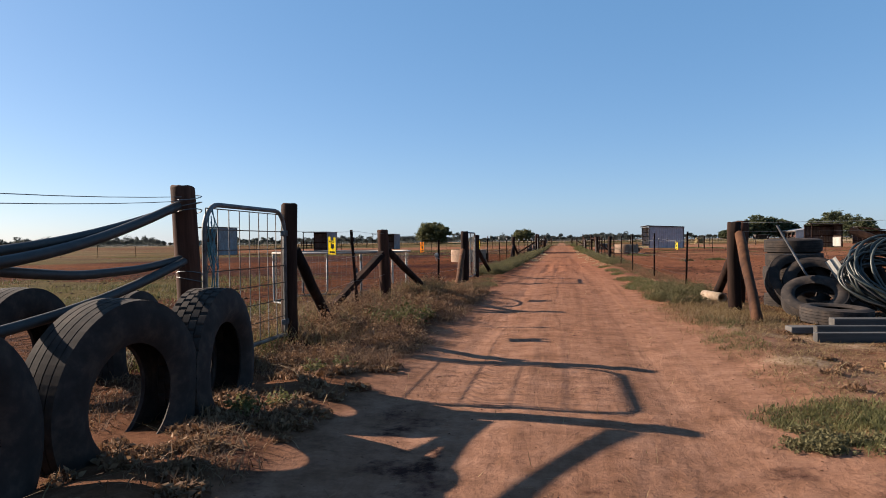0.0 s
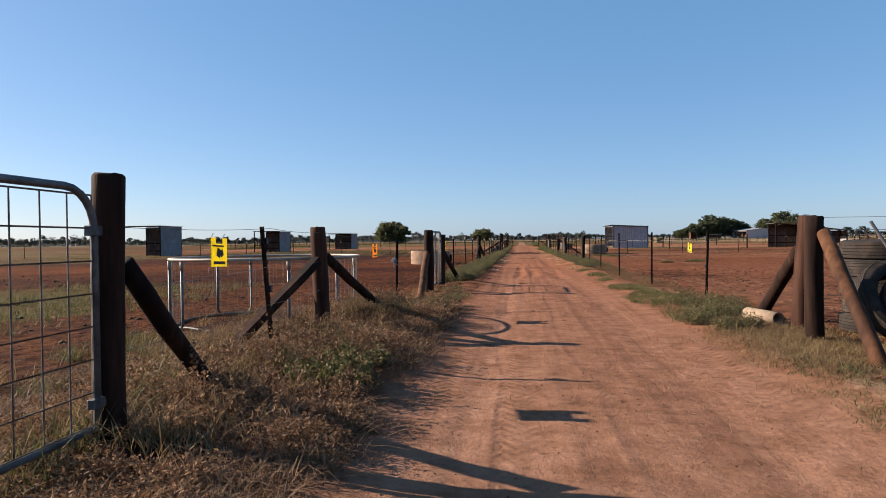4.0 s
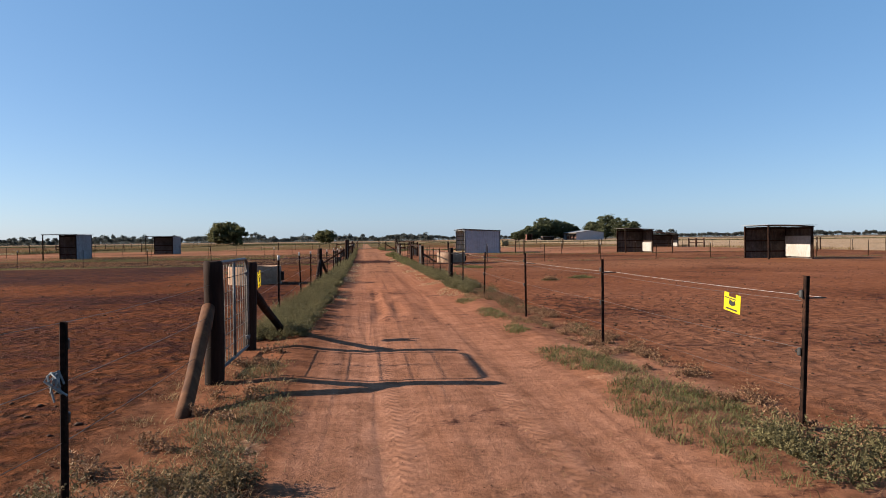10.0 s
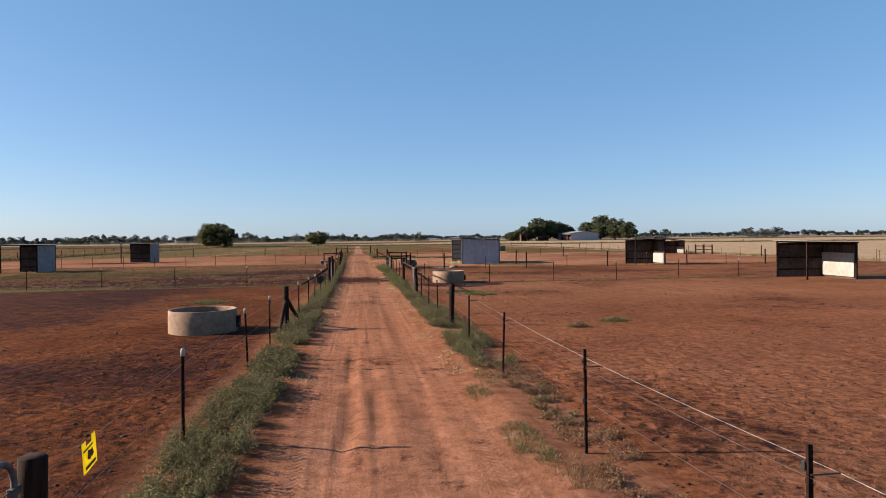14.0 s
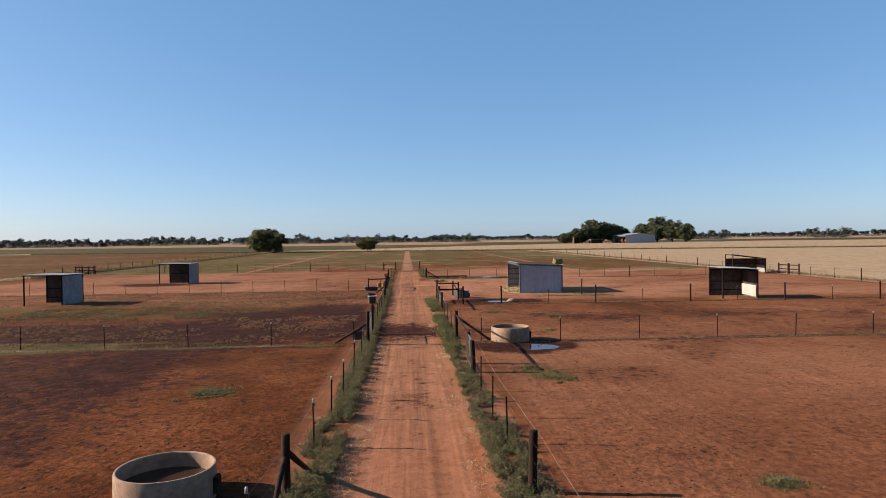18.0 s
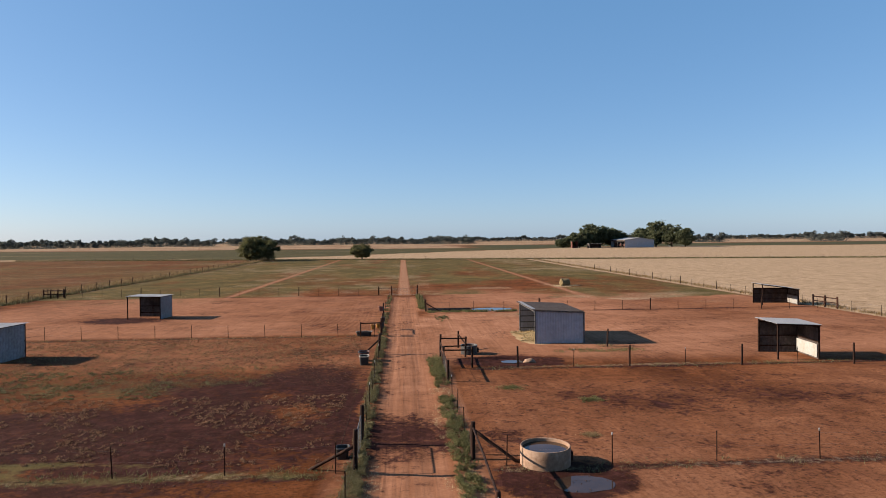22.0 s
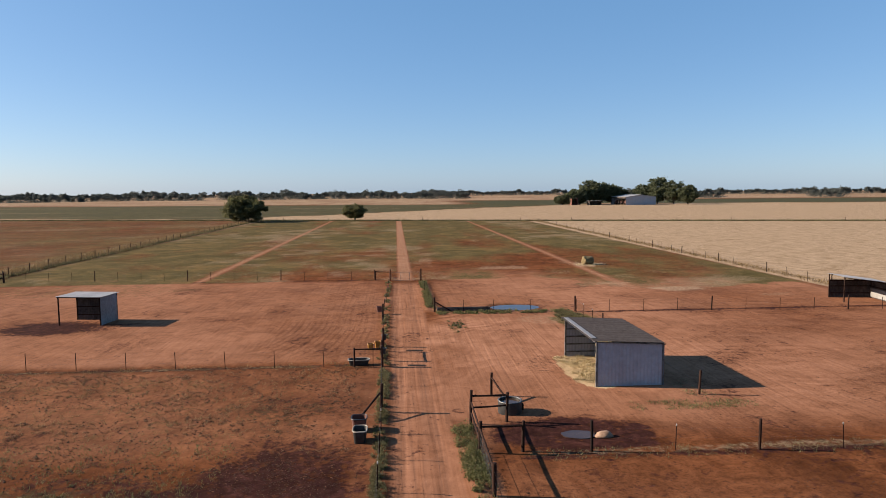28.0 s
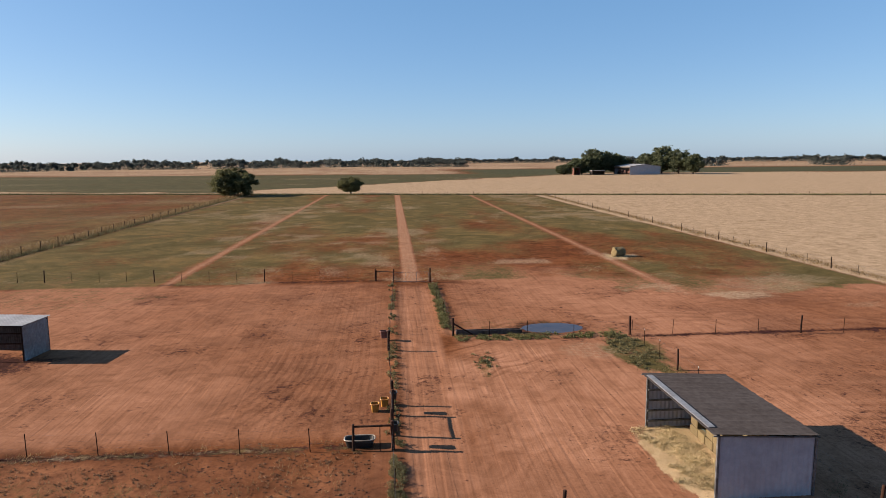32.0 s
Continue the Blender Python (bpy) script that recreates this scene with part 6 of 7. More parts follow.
# ---------------------------------------------------------------- farm barn far off
def barn():
    """A gabled barn: its end wall towards the paddocks, the long side open in bays."""
    w, dep, eave, ridge, bays = 24.0, 24.0, 5.7, 7.4, 4
    m = Matrix.Translation((167.3, 516.2, 0)) @ Matrix.Rotation(math.atan2(0.14, 0.99), 4, "Z")
    b = thing("barn", m, "large pale grey farm barn with open bays along one side", "barn")

    def roof_z(x):
        return eave + (ridge - eave) * (1 - abs(2 * x / w - 1))
    for name, y in (("end_wall", 0.0), ("back_wall", dep - 0.15)):
        n = 24
        bm = bmesh.new()
        cols = []
        for k in range(n + 1):
            x = w * k / n
            off = 0.03 if k % 2 else 0.0
            cols.append([bm.verts.new((x, y + o + off, z)) for o in (0.0, 0.1) for z in (-0.1, roof_z(x) - 0.05)])
        for p, q in zip(cols, cols[1:]):
            bm.faces.new((p[0], q[0], q[1], p[1]))
            bm.faces.new((p[2], p[3], q[3], q[2]))
            bm.faces.new((p[1], q[1], q[3], p[3]))
        part(name, bm, M_SHEDWALL, b, "ribbed pale wall sheeting", at=m)
    bm = bmesh.new()
    add_box(bm, (w - 0.15, 0.15, -0.1), (w, dep - 0.15, eave))
    part("side_wall", bm, M_SHEDWALL, b, at=m)
    for name, x0, x1 in (("roof", -0.5, w / 2), ("roof", w / 2, w + 0.5)):
        bm = bmesh.new()
        vs = [bm.verts.new((x, y, roof_z(min(max(x, 0), w)) + dz)) for dz in (0.0, 0.14) for x, y in ((x0, -0.5), (x1, -0.5), (x1, dep + 0.5), (x0, dep + 0.5))]
        for q in ((0, 1, 2, 3), (4, 7, 6, 5), (0, 4, 5, 1), (1, 5, 6, 2), (2, 6, 7, 3), (3, 7, 4, 0)):
            bm.faces.new([vs[k] for k in q])
        part(name, bm, M_TINROOF, b, "pale metal roof", at=m)
    for k in range(bays + 1):
        bm = bmesh.new()
        y = 0.25 + (dep - 0.5) * k / bays
        add_box(bm, (0, y - 0.15, -0.2), (0.3, y + 0.15, eave))
        part("post", bm, M_TIN_RUST, b, at=m)
    bm = bmesh.new()
    add_box(bm, (0.02, 0.2, eave - 0.9), (0.14, dep - 0.2, eave))
    part("fascia", bm, M_TIN_RUST, b, "rusty beam over the open bays", at=m)
    return m


BARN = barn()
for k, (lx, ly, sx, sy, sz) in enumerate(((3.2, 4.5, 3.0, 4.5, 3.6), (3.0, 12.5, 2.6, 4.5, 3.2), (3.2, 19.5, 3.0, 4.0, 3.4))):
    t = thing("farm_machine", BARN @ Matrix.Translation((lx, ly, 0)), "rust-red farm machine parked in the open bay", "machine")
    bm = bmesh.new()
    mm = BARN @ Matrix.Translation((lx, ly, 0))
    add_box(bm, (-sx / 2, -sy / 2, 0.8), (sx / 2, sy / 2, sz * 0.7), mm, 0.15)
    add_box(bm, (-sx / 3, -sy / 5, sz * 0.7 - 0.05), (sx / 3, sy / 3, sz), mm, 0.12)
    part("machine_body", bm, M_BRICKRED, t)
    for wx in (-sx / 2, sx / 2):
        for wy in (-sy / 3, sy / 3):
            bm = bmesh.new()
            add_lathe(bm, [(0.25, -0.2), (0.75, -0.2), (0.8, 0), (0.75, 0.2), (0.25, 0.2)], 16, mm @ Matrix.Translation((wx, wy, 0.8)) @ Matrix.Rotation(radians(90), 4, "Y"))
            part("wheel", bm, M_RUBBER, t)


def small_shed(x, y, w, d_, h, label, roof, wall):
    s = thing("farm_shed", Matrix.Translation((x, y, 0)), label, "shed")
    for name, lo, hi in (("back_wall", (x, y + d_ - 0.2, -0.1), (x + w, y + d_, h)), ("side_wall", (x, y, -0.1), (x + 0.2, y + d_ - 0.2, h)), ("side_wall", (x + w - 0.2, y, -0.1), (x + w, y + d_ - 0.2, h))):
        bm = bmesh.new()
        add_box(bm, lo, hi)
        part(name, bm, wall, s)
    bm = bmesh.new()
    add_box(bm, (x - 0.5, y - 0.6, h), (x + w + 0.5, y + d_ + 0.4, h + 0.2))
    part("roof", bm, roof, s)


small_shed(141.5, 521, 9.0, 6, 3.0, "low open farm shed with a pale roof", M_WHITE, M_TIN_RUST)
small_shed(129, 524, 4.5, 5, 5.0, "tall narrow rust-brown farm shed", M_TIN_RUST, M_BRICKRED)


# ---------------------------------------------------------------- tyres
def tyre_mesh(R=0.52, r=0.29, w=0.28, block=False, sides=72):
    """A tyre round its z axis: grooved tread, bulging walls, hollow inside."""
    bm = bmesh.new()
    prof = [(r, w * 0.36), (r + 0.02, w * 0.42), (r + (R - r) * 0.35, w * 0.52), (r + (R - r) * 0.7, w * 0.5), (R - 0.03, w * 0.44)]
    tread = []
    ribs = 5
    for k in range(ribs):
        a, b = 0.42 - 0.84 * k / ribs, 0.42 - 0.84 * (k + 0.86) / ribs
        crown = 0.008
        tread += [(R - crown * abs(a) * 2, w * a), (R - crown * abs(b) * 2, w * b)]
        if k < ribs - 1:
            tread += [(R - 0.016, w * (b - 0.005)), (R - 0.016, w * (0.42 - 0.84 * (k + 1) / ribs + 0.005))]
    outer = prof + tread + [(p, -q) for p, q in prof[::-1]]
    inner = [(r + 0.012, -w * 0.3), (r + (R - r) * 0.45, -w * 0.4), (R - 0.035, -w * 0.33), (R - 0.028, 0), (R - 0.035, w * 0.33), (r + (R - r) * 0.45, w * 0.4), (r + 0.012, w * 0.3)]
    full = outer + inner
    n_t0, n_t1 = len(prof), len(prof) + len(tread)
    rings = []
    for j in range(sides):
        a = 2 * math.pi * j / sides
        ring = []
        for k, (p, q) in enumerate(full):
            if block and n_t0 <= k < n_t1 and p > R - 0.010:
                rib = (k - n_t0) // 4
                if (j + rib * 3) % 6 == 0:
                    p -= 0.011
            ring.append((p * math.cos(a), p * math.sin(a), q))
        rings.append(ring)
    m = len(full)
    bm.free()
    made = []
    for name, lo, hi in (("sidewall", 0, n_t0), ("tread", n_t0, n_t1 - 1), ("sidewall", n_t1 - 1, len(outer)), ("inner_liner", len(outer), m)):
        bm = bmesh.new()
        own = [[bm.verts.new(ring[k % m]) for k in range(lo, hi + 1)] for ring in rings]
        for j in range(sides):
            a, b = own[j], own[(j + 1) % sides]
            for k in range(hi - lo):
                bm.faces.new((a[k], b[k], b[k + 1], a[k + 1]))
        made.append((name, finish(name, bm, M_RUBBER, name == "sidewall")))
    return made


TYRE, TYRE_B = tyre_mesh(), tyre_mesh(block=True, sides=234)


def tyre(mesh, x, y, z, rx, ry, rz, label, group="old tyres"):
    t = thing("tyre", pose(x, y, z, rx, ry, rz), label, "tyre", group)
    for name, me in mesh:
        put(name, me, t, WORLD[t])
    return t


half = "worn black truck tyre half buried upright beside the road"
tyre(TYRE, -2.3, 1.98, 0.25, 0, 88, 4, half)
tyre(TYRE, -2.28, 3.06, 0.24, 0, 92, -6, half)
tyre(TYRE_B, -2.28, 3.99, 0.23, 0, 90, 8, "block-treaded truck tyre half buried upright beside the gate")
tyre(TYRE, -3.9, 4.15, 0.22, 0, 90, 4, "black truck tyre standing in dry grass behind the fence")
tyre(TYRE, -3.58, 4.98, 0.13, -4, 87, 6, "black truck tyre standing in dry grass behind the gate post")
# the heap by the corner posts
TYRE_M = tyre_mesh(0.39, 0.225, 0.205)
TYRE_L = tyre_mesh(0.44, 0.28, 0.2)
stacked = "black tyre lying flat in a stack beside wooden posts"
for k in range(5):
    tyre(TYRE_M, 3.38 + 0.03 * math.sin(k * 2.3), 10.55 + 0.03 * math.cos(k * 1.7), 0.1 + 0.201 * k, 1.5 * math.sin(k), 0, 40 * k, stacked)
tyre(TYRE_L, 3.22, 9.86, 0.40, 58, 0, 12, "large black tyre leaning back against a stack of tyres")
tyre(TYRE_L, 3.42, 9.72, 0.36, 52, 0, -6, "large black tyre leaning on another tyre")
tyre(TYRE_M, 3.2, 9.2, 0.24, 30, -16, 6, "black tyre tilted on another tyre")
tyre(TYRE_M, 3.2, 8.52, 0.1, 2, 2, 0, "black tyre lying flat on dry grass")
tyre(TYRE_M, 3.95, 9.75, 0.38, 84, 0, 20, "black tyre standing behind the hose coil")


# ---------------------------------------------------------------- gate post with hoses, wires and twine
f = thing("fence", Matrix.Translation((-2.54, 4.2, 0)), "weathered wooden posts strung with black hoses and wire", "fence")
wood(f, -2.55, 4.22, 1.42, 0.085, (0, -2.5))
wood(f, -2.6, -0.6, 1.45, 0.09)
for a, m1, m2, e, r in (((-2.58, 4.12, 1.30), (-2.50, 2.9, 0.99), (-2.45, 1.4, 0.86), (-2.6, -0.5, 1.3), 0.030),
                        ((-2.60, 4.12, 1.28), (-2.56, 2.9, 1.03), (-2.55, 1.4, 0.93), (-2.62, -0.5, 1.3), 0.026),
                        ((-2.53, 4.10, 0.92), (-2.50, 3.2, 0.73), (-2.48, 1.9, 0.56), (-2.6, -0.5, 0.6), 0.028)):
    p = [Vector(q) for q in (a, m1, m2, e)]
    pts = []
    for k in range(25):
        u = k / 24
        pts.append(p[0] * (1 - u) ** 3 + (p[1] * 3 - p[0] * 0.6 - p[3] * 0.1) / 2.3 * 3 * u * (1 - u) ** 2 + (p[2] * 3 - p[3] * 0.6 - p[0] * 0.1) / 2.3 * 3 * u * u * (1 - u) + p[3] * u**3)
    bm = bmesh.new()
    add_tube(bm, pts, r, 10)
    part("hose", bm, M_HOSE, f, "sagging black hose", smooth=True)
ys = np.linspace(4.12, -0.5, 40)
zs = np.interp(-ys, (-4.12, -3.7, -3.1, -2.5, -1.5, 0.5), (0.935, 0.885, 0.872, 0.93, 1.10, 1.42))
zs[1:-1] = (zs[:-2] + 2 * zs[1:-1] + zs[2:]) / 4
bm = bmesh.new()
add_tube(bm, [(-2.53 - 0.04 * abs(y - 2) / 2.2, y, z) for y, z in zip(ys, zs)], 0.026, 10)
part("hose", bm, M_HOSE, f, "sagging black hose", smooth=True)
for z0, z1, z2 in ((1.36, 1.27, 1.36), (1.33, 1.22, 1.36)):
    wire(f, [(-2.55, 4.12, z0), (-2.55, 2.2, z1), (-2.6, -0.5, z2)], 0.003)
for k in range(5):
    bm = bmesh.new()
    z = 1.36 - 0.05 * k if k < 3 else 0.95 - 0.04 * k
    add_tube(bm, [(-2.56 + 0.088 * math.cos(t), 4.22 + 0.088 * math.sin(t), z + 0.02 * math.sin(t + k)) for t in (6.28 * j / 14 for j in range(15))], 0.0035, 4, False)
    part("wire_tie", bm, M_WIRE, f)
bm = bmesh.new()
for k in range(7):
    a = rb.uniform(0, 6.28)
    add_tube(bm, [(-2.6 + 0.04 * math.cos(a), 4.5 + 0.03 * math.sin(a), 1.05), (-2.6 + 0.07 * math.cos(a), 4.5 + 0.05 * math.sin(a), 0.98), (-2.59 + 0.09 * math.cos(a), 4.5 + 0.06 * math.sin(a), 0.86)], 0.004, 4)
for k in range(9):
    a = Vector((-2.53 + rb.uniform(-0.03, 0.03), 4.45 + rb.uniform(-0.03, 0.03), 1.3 - 0.02 * k))
    add_tube(bm, [a, a + Vector((rb.uniform(-0.03, 0.03), rb.uniform(-0.03, 0.03), -0.12)), a + Vector((rb.uniform(-0.05, 0.05), rb.uniform(-0.04, 0.04), -0.3)), a + Vector((rb.uniform(-0.05, 0.05), rb.uniform(-0.05, 0.05), -rb.uniform(0.4, 0.6)))], 0.0035, 4)
part("twine", bm, M_BLUE, f, "frayed blue baling twine")

# wires that run off from the corner posts
f = thing("fence", Matrix.Translation((7.2, 8.6, 0)), "plain wire fence beyond the heap of tyres", "fence")
wood(f, 7.4, 8.7, 1.35, 0.07)
for z0, z1 in ((1.25, 1.3), (1.12, 1.18), (0.8, 0.8), (0.45, 0.4)):
    wire(f, [(2.55, 10.1, z0), (7.4, 8.7, z1)], 0.0035, M_ROPE if z0 > 1.2 else None, 0.03)


# ---------------------------------------------------------------- the heap by the road
def hose_coil():
    c = thing("hose_coil", Matrix.Translation((4.35, 9.3, 0)), "tangled coil of dark green and black hose", "hose")
    r = random.Random(9)
    for k in range(40):
        R = 0.3 + 0.009 * k + r.uniform(-0.06, 0.06)
        m = pose(3.98 + 0.018 * k, 9.2 + r.uniform(-0.12, 0.12), 0.42 + r.uniform(-0.05, 0.05), r.uniform(34, 62), r.uniform(14, 30), r.uniform(-18, 8))
        bm = bmesh.new()
        pts = [m @ Vector((R * 1.5 * math.cos(t), R * math.sin(t), 0.03 * math.sin(3 * t + k))) for t in (6.2832 * j / 40 for j in range(41))]
        for q in pts:
            q.z = max(q.z, 0.025)
        add_tube(bm, pts, 0.013 + 0.003 * (k % 3), 7, False)
        part("hose_loop", bm, M_HOSE_G if k % 3 else M_HOSE, c, smooth=True)


hose_coil()
for k, (x, y, rz, h) in enumerate(((3.62, 9.14, -18, 0.62), (3.78, 9.1, -22, 0.56))):
    bm = bmesh.new()
    add_corrugated(bm, pose(x, y, 0.2 + 0.05 * k, -22, -30, rz), 0.14, h, 0.075, 0.014)
    ob = put("roof_sheet", finish("roof_sheet", bm, M_WHITE))
    tagged(ob, "offcut of white corrugated sheet leaning on tyres", "sheet", "roof sheets on the heap")
for k, (x0, y0, x1, y1, z, w, h) in enumerate(((2.42, 6.95, 6.2, 7.35, 0.0, 0.09, 0.10), (2.5, 7.18, 6.3, 7.5, 0.0, 0.08, 0.14), (2.35, 7.5, 6.0, 7.85, 0.02, 0.16, 0.07), (2.9, 7.85, 6.3, 8.05, 0.05, 0.14, 0.09))):
    a, b = Vector((x0, y0, 0)), Vector((x1, y1, 0))
    d = (b - a).normalized()
    m = Matrix.Translation((x0, y0, z)) @ Matrix(((d.x, -d.y, 0, 0), (d.y, d.x, 0, 0), (0, 0, 1, 0), (0, 0, 0, 1)))
    bm = bmesh.new()
    add_box(bm, (0, -w / 2, 0), ((b - a).length, w / 2, h), bevel=0.006)
    ob = put("beam", finish("beam", bm, M_PLANK), None, m)
    tagged(ob, "grey weathered beam lying on the ground", "beam", "beams beside the heap")
bm = bmesh.new()
add_box(bm, (0, 0, 0), (2.4, 0.9, 0.012), bevel=0.003)
tagged(put("panel", finish("panel", bm, M_WHITE), None, pose(4.75, 10.1, 0.02, 52, 0, -8)), "white flat panel leaning behind the hose coil", "panel")
bm = bmesh.new()
add_tube(bm, [(3.3, 9.75, 0.5), (2.98, 9.95, 1.2)], 0.016, 8)
tagged(put("pole", finish("pole", bm, M_GALV)), "thin pale pole standing among the tyres", "pole")
bm = bmesh.new()
add_tube(bm, [(3.9, 9.9, 1.12), (6.2, 8.6, 0.0)], 0.05, 8)
tagged(put("pole", finish("pole", bm, M_POST)), "long dark timber pole leaning on the heap", "pole")
bm = bmesh.new()
add_lathe(bm, [(0.078, -0.31), (0.078, 0.31), (0.06, 0.31), (0.06, -0.31)], 24, pose(2.43, 11.36, 0.085, 90, 0, 14))
tagged(put("clay_pipe", finish("clay_pipe", bm, M_CLAY, True)), "short pale clay pipe lying in dry grass", "pipe")


# ---------------------------------------------------------------- warning signs
def sign(x, y0, y1, z0, z1, face, tilt=0, plate=M_YELLOW):
    w, h = abs(y1 - y0), z1 - z0
    m = pose(x, (y0 + y1) / 2, (z0 + z1) / 2, 0, 0, 90 if face > 0 else -90) @ pose(0, 0, 0, 0, tilt, 0)
    s = thing("warning_sign", m, ("yellow" if plate is M_YELLOW else "faded orange") + " plastic electric fence warning sign hung on wire", "sign", "warning signs")
    bm = bmesh.new()
    add_box(bm, (-w / 2, -0.002, -h / 2), (w / 2, 0.002, h * 0.30))
    add_box(bm, (-w / 2, -0.002, h * 0.30), (-w * 0.22, 0.002, h / 2))
    add_box(bm, (w * 0.22, -0.002, h * 0.30), (w / 2, 0.002, h / 2))
    part("plate", bm, plate, s, at=m)
    for yy in (-0.0045, 0.0045):
        bm = bmesh.new()
        e = 0.001
        for lx, lz, lw, lh in ((-0.1, 0.22, 0.7, 0.05), (0.0, -0.36, 0.72, 0.09)):
            add_box(bm, (w * (lx - lw / 2), yy - e, h * (lz - lh / 2)), (w * (lx + lw / 2), yy + e, h * (lz + lh / 2)))
        add_box(bm, (-w * 0.16, yy - e, -h * 0.18), (w * 0.06, yy + e, h * 0.10), Matrix.Rotation(radians(18), 4, "Y"))
        add_box(bm, (w * 0.02, yy - e * 1.5, -h * 0.2), (w * 0.2, yy + e * 1.5, h * 0.02), Matrix.Rotation(radians(-24), 4, "Y"))
        part("print", bm, M_INK, s, "black printed shapes", at=m)
    for sx_ in (-0.36, 0.36):
        bm = bmesh.new()
        add_tube(bm, [(w * sx_, 0, h * 0.4), (w * sx_, 0.012, h * 0.5 + 0.01), (w * sx_, 0, h * 0.5 + 0.03)], 0.002, 4)
        part("hook", bm, M_WIRE, s, at=m)
    return s


sign(-2.6, 7.12, 7.36, 0.90, 1.10, 1, 2)
sign(-2.5, 11.6, 11.89, 0.845, 1.03, 1, -1, M_AMBER)
sign(2.44, 14.74, 15.0, 0.80, 0.965, -1, 6)
sign(-2.4, 19.33, 19.58, 0.80, 1.04, 1, -8)


# ---------------------------------------------------------------- round frame behind the fence
def trampoline_frame(cx, cy, R, h):
    """A round tube frame on four U-shaped legs with wire mesh hung inside it."""
    g = thing("trampoline_frame", Matrix.Translation((cx, cy, 0)), "round galvanised trampoline frame wrapped in wire mesh on bare earth", "frame")

    def P(deg, z, k=1.0):
        return Vector((cx + R * k * math.cos(radians(deg)), cy + R * k * math.sin(radians(deg)), z))
    bm = bmesh.new()
    # galvanised rim and sockets; their cream look in sunlight is set as base colour
    add_tube(bm, [P(6 * k, h) for k in range(61)], 0.018, 10, False)
    part("top_rail", bm, M_TUBRIM, g, "round tube rim with sunlit cream put into its colour", smooth=True)
    for mid in (45, 135, 225, 315):
        z0 = at_ground(*P(mid, 0).xy) + 0.02
        line = [P(mid - 12, h - 0.02), P(mid - 12, z0 + 0.07), P(mid - 10, z0), P(mid + 10, z0), P(mid + 12, z0 + 0.07), P(mid + 12, h - 0.02)]
        bm = bmesh.new()
        add_tube(bm, line, 0.018, 8)
        part("leg", bm, M_GALV, g, "U-shaped tube leg", smooth=True)
        for s in (-12, 12):
            bm = bmesh.new()
            add_tube(bm, [P(mid + s, h - 0.13), P(mid + s, h - 0.02)], 0.023, 8)
            part("socket", bm, M_TUBRIM, g, smooth=True)
    bm = bmesh.new()
    for k in range(72):
        a = P(5 * k, 0.03, 0.975)
        add_tube(bm, [a, Vector((a.x, a.y, h - 0.03))], 0.0013, 3, False)
    for z in (0.08, 0.2, 0.32, 0.44, 0.56, 0.68, h - 0.04):
        add_tube(bm, [P(10 * k, z + 0.008 * math.sin(k * 1.7), 0.975) for k in range(37)], 0.0013, 3, False)
    part("mesh", bm, M_WIRE, g, "thin wire mesh")
    bm = bmesh.new()
    pts = [P(8 * k, 0, 0.93 + 0.02 * math.sin(k)) for k in range(46)]
    for q in pts:
        q.z = at_ground(q.x, q.y) + 0.018
    add_tube(bm, pts, 0.017, 8, False)
    part("ground_ring", bm, M_HOSE, g, "black pipe lying round the foot", smooth=True)
    return g


trampoline_frame(-3.9, 11.4, 1.22, 0.87)

# far corner rails
for x0, x1, y0, y1, n in ((-52.2, -49.0, 127.4, 127.0, 3), (46.7, 47.1, 101.2, 97.6, 2)):
    f = thing("fence", Matrix.Translation((x0, y0, 0)), "dark timber rails at a field corner", "fence")
    for k in range(n + 1):
        wood(f, x0 + (x1 - x0) * k / n, y0 + (y1 - y0) * k / n, 1.3, 0.1)
    for z in (0.6, 1.1):
        bm = bmesh.new()
        add_tube(bm, [(x0, y0, z), (x1, y1, z)], 0.06, 8)
        part("rail", bm, M_POST, f)


def boulder(x, y, s):
    bm = bmesh.new()
    bmesh.ops.create_icosphere(bm, subdivisions=3, radius=1.0)
    for v in bm.verts:
        v.co *= 1 + 0.28 * noise.noise(v.co * 1.4 + Vector((x, y, 0)))
        v.co = Vector((v.co.x * s, v.co.y * s * 0.7, max(v.co.z, -0.25) * s * 0.5))
    return tagged(put("boulder", finish("boulder", bm, M_CONC, True), None, Matrix.Translation((x, y, at_ground(x, y) + s * 0.05))), "pale rounded boulder at the edge of a puddle", "boulder")


boulder(7.95, 70.95, 0.4)


# ---------------------------------------------------------------- growth along the fences
def scatter(n, x0, x1, y0, y1):
    return np.c_[rng.uniform(x0, x1, n), rng.uniform(y0, y1, n)]


def grow_blades(name, xy, lo, hi, width, material, label, lean_=0.9, per=10, spread_=0.06, segments=2, cat="grass"):
    base = np.repeat(xy, per, 0) + rng.normal(0, spread_, (len(xy) * per, 2))
    n = len(base)
    v, f = blades(base, ground_z(base[:, 0], base[:, 1]) - 0.01, rng.uniform(lo, hi, n), rng.uniform(0.6, 1.2, n) * width, lean_, segments)
    ob = put(name, sheet(name, v, f, material))
    return tagged(ob, label, cat, kind="stuff")


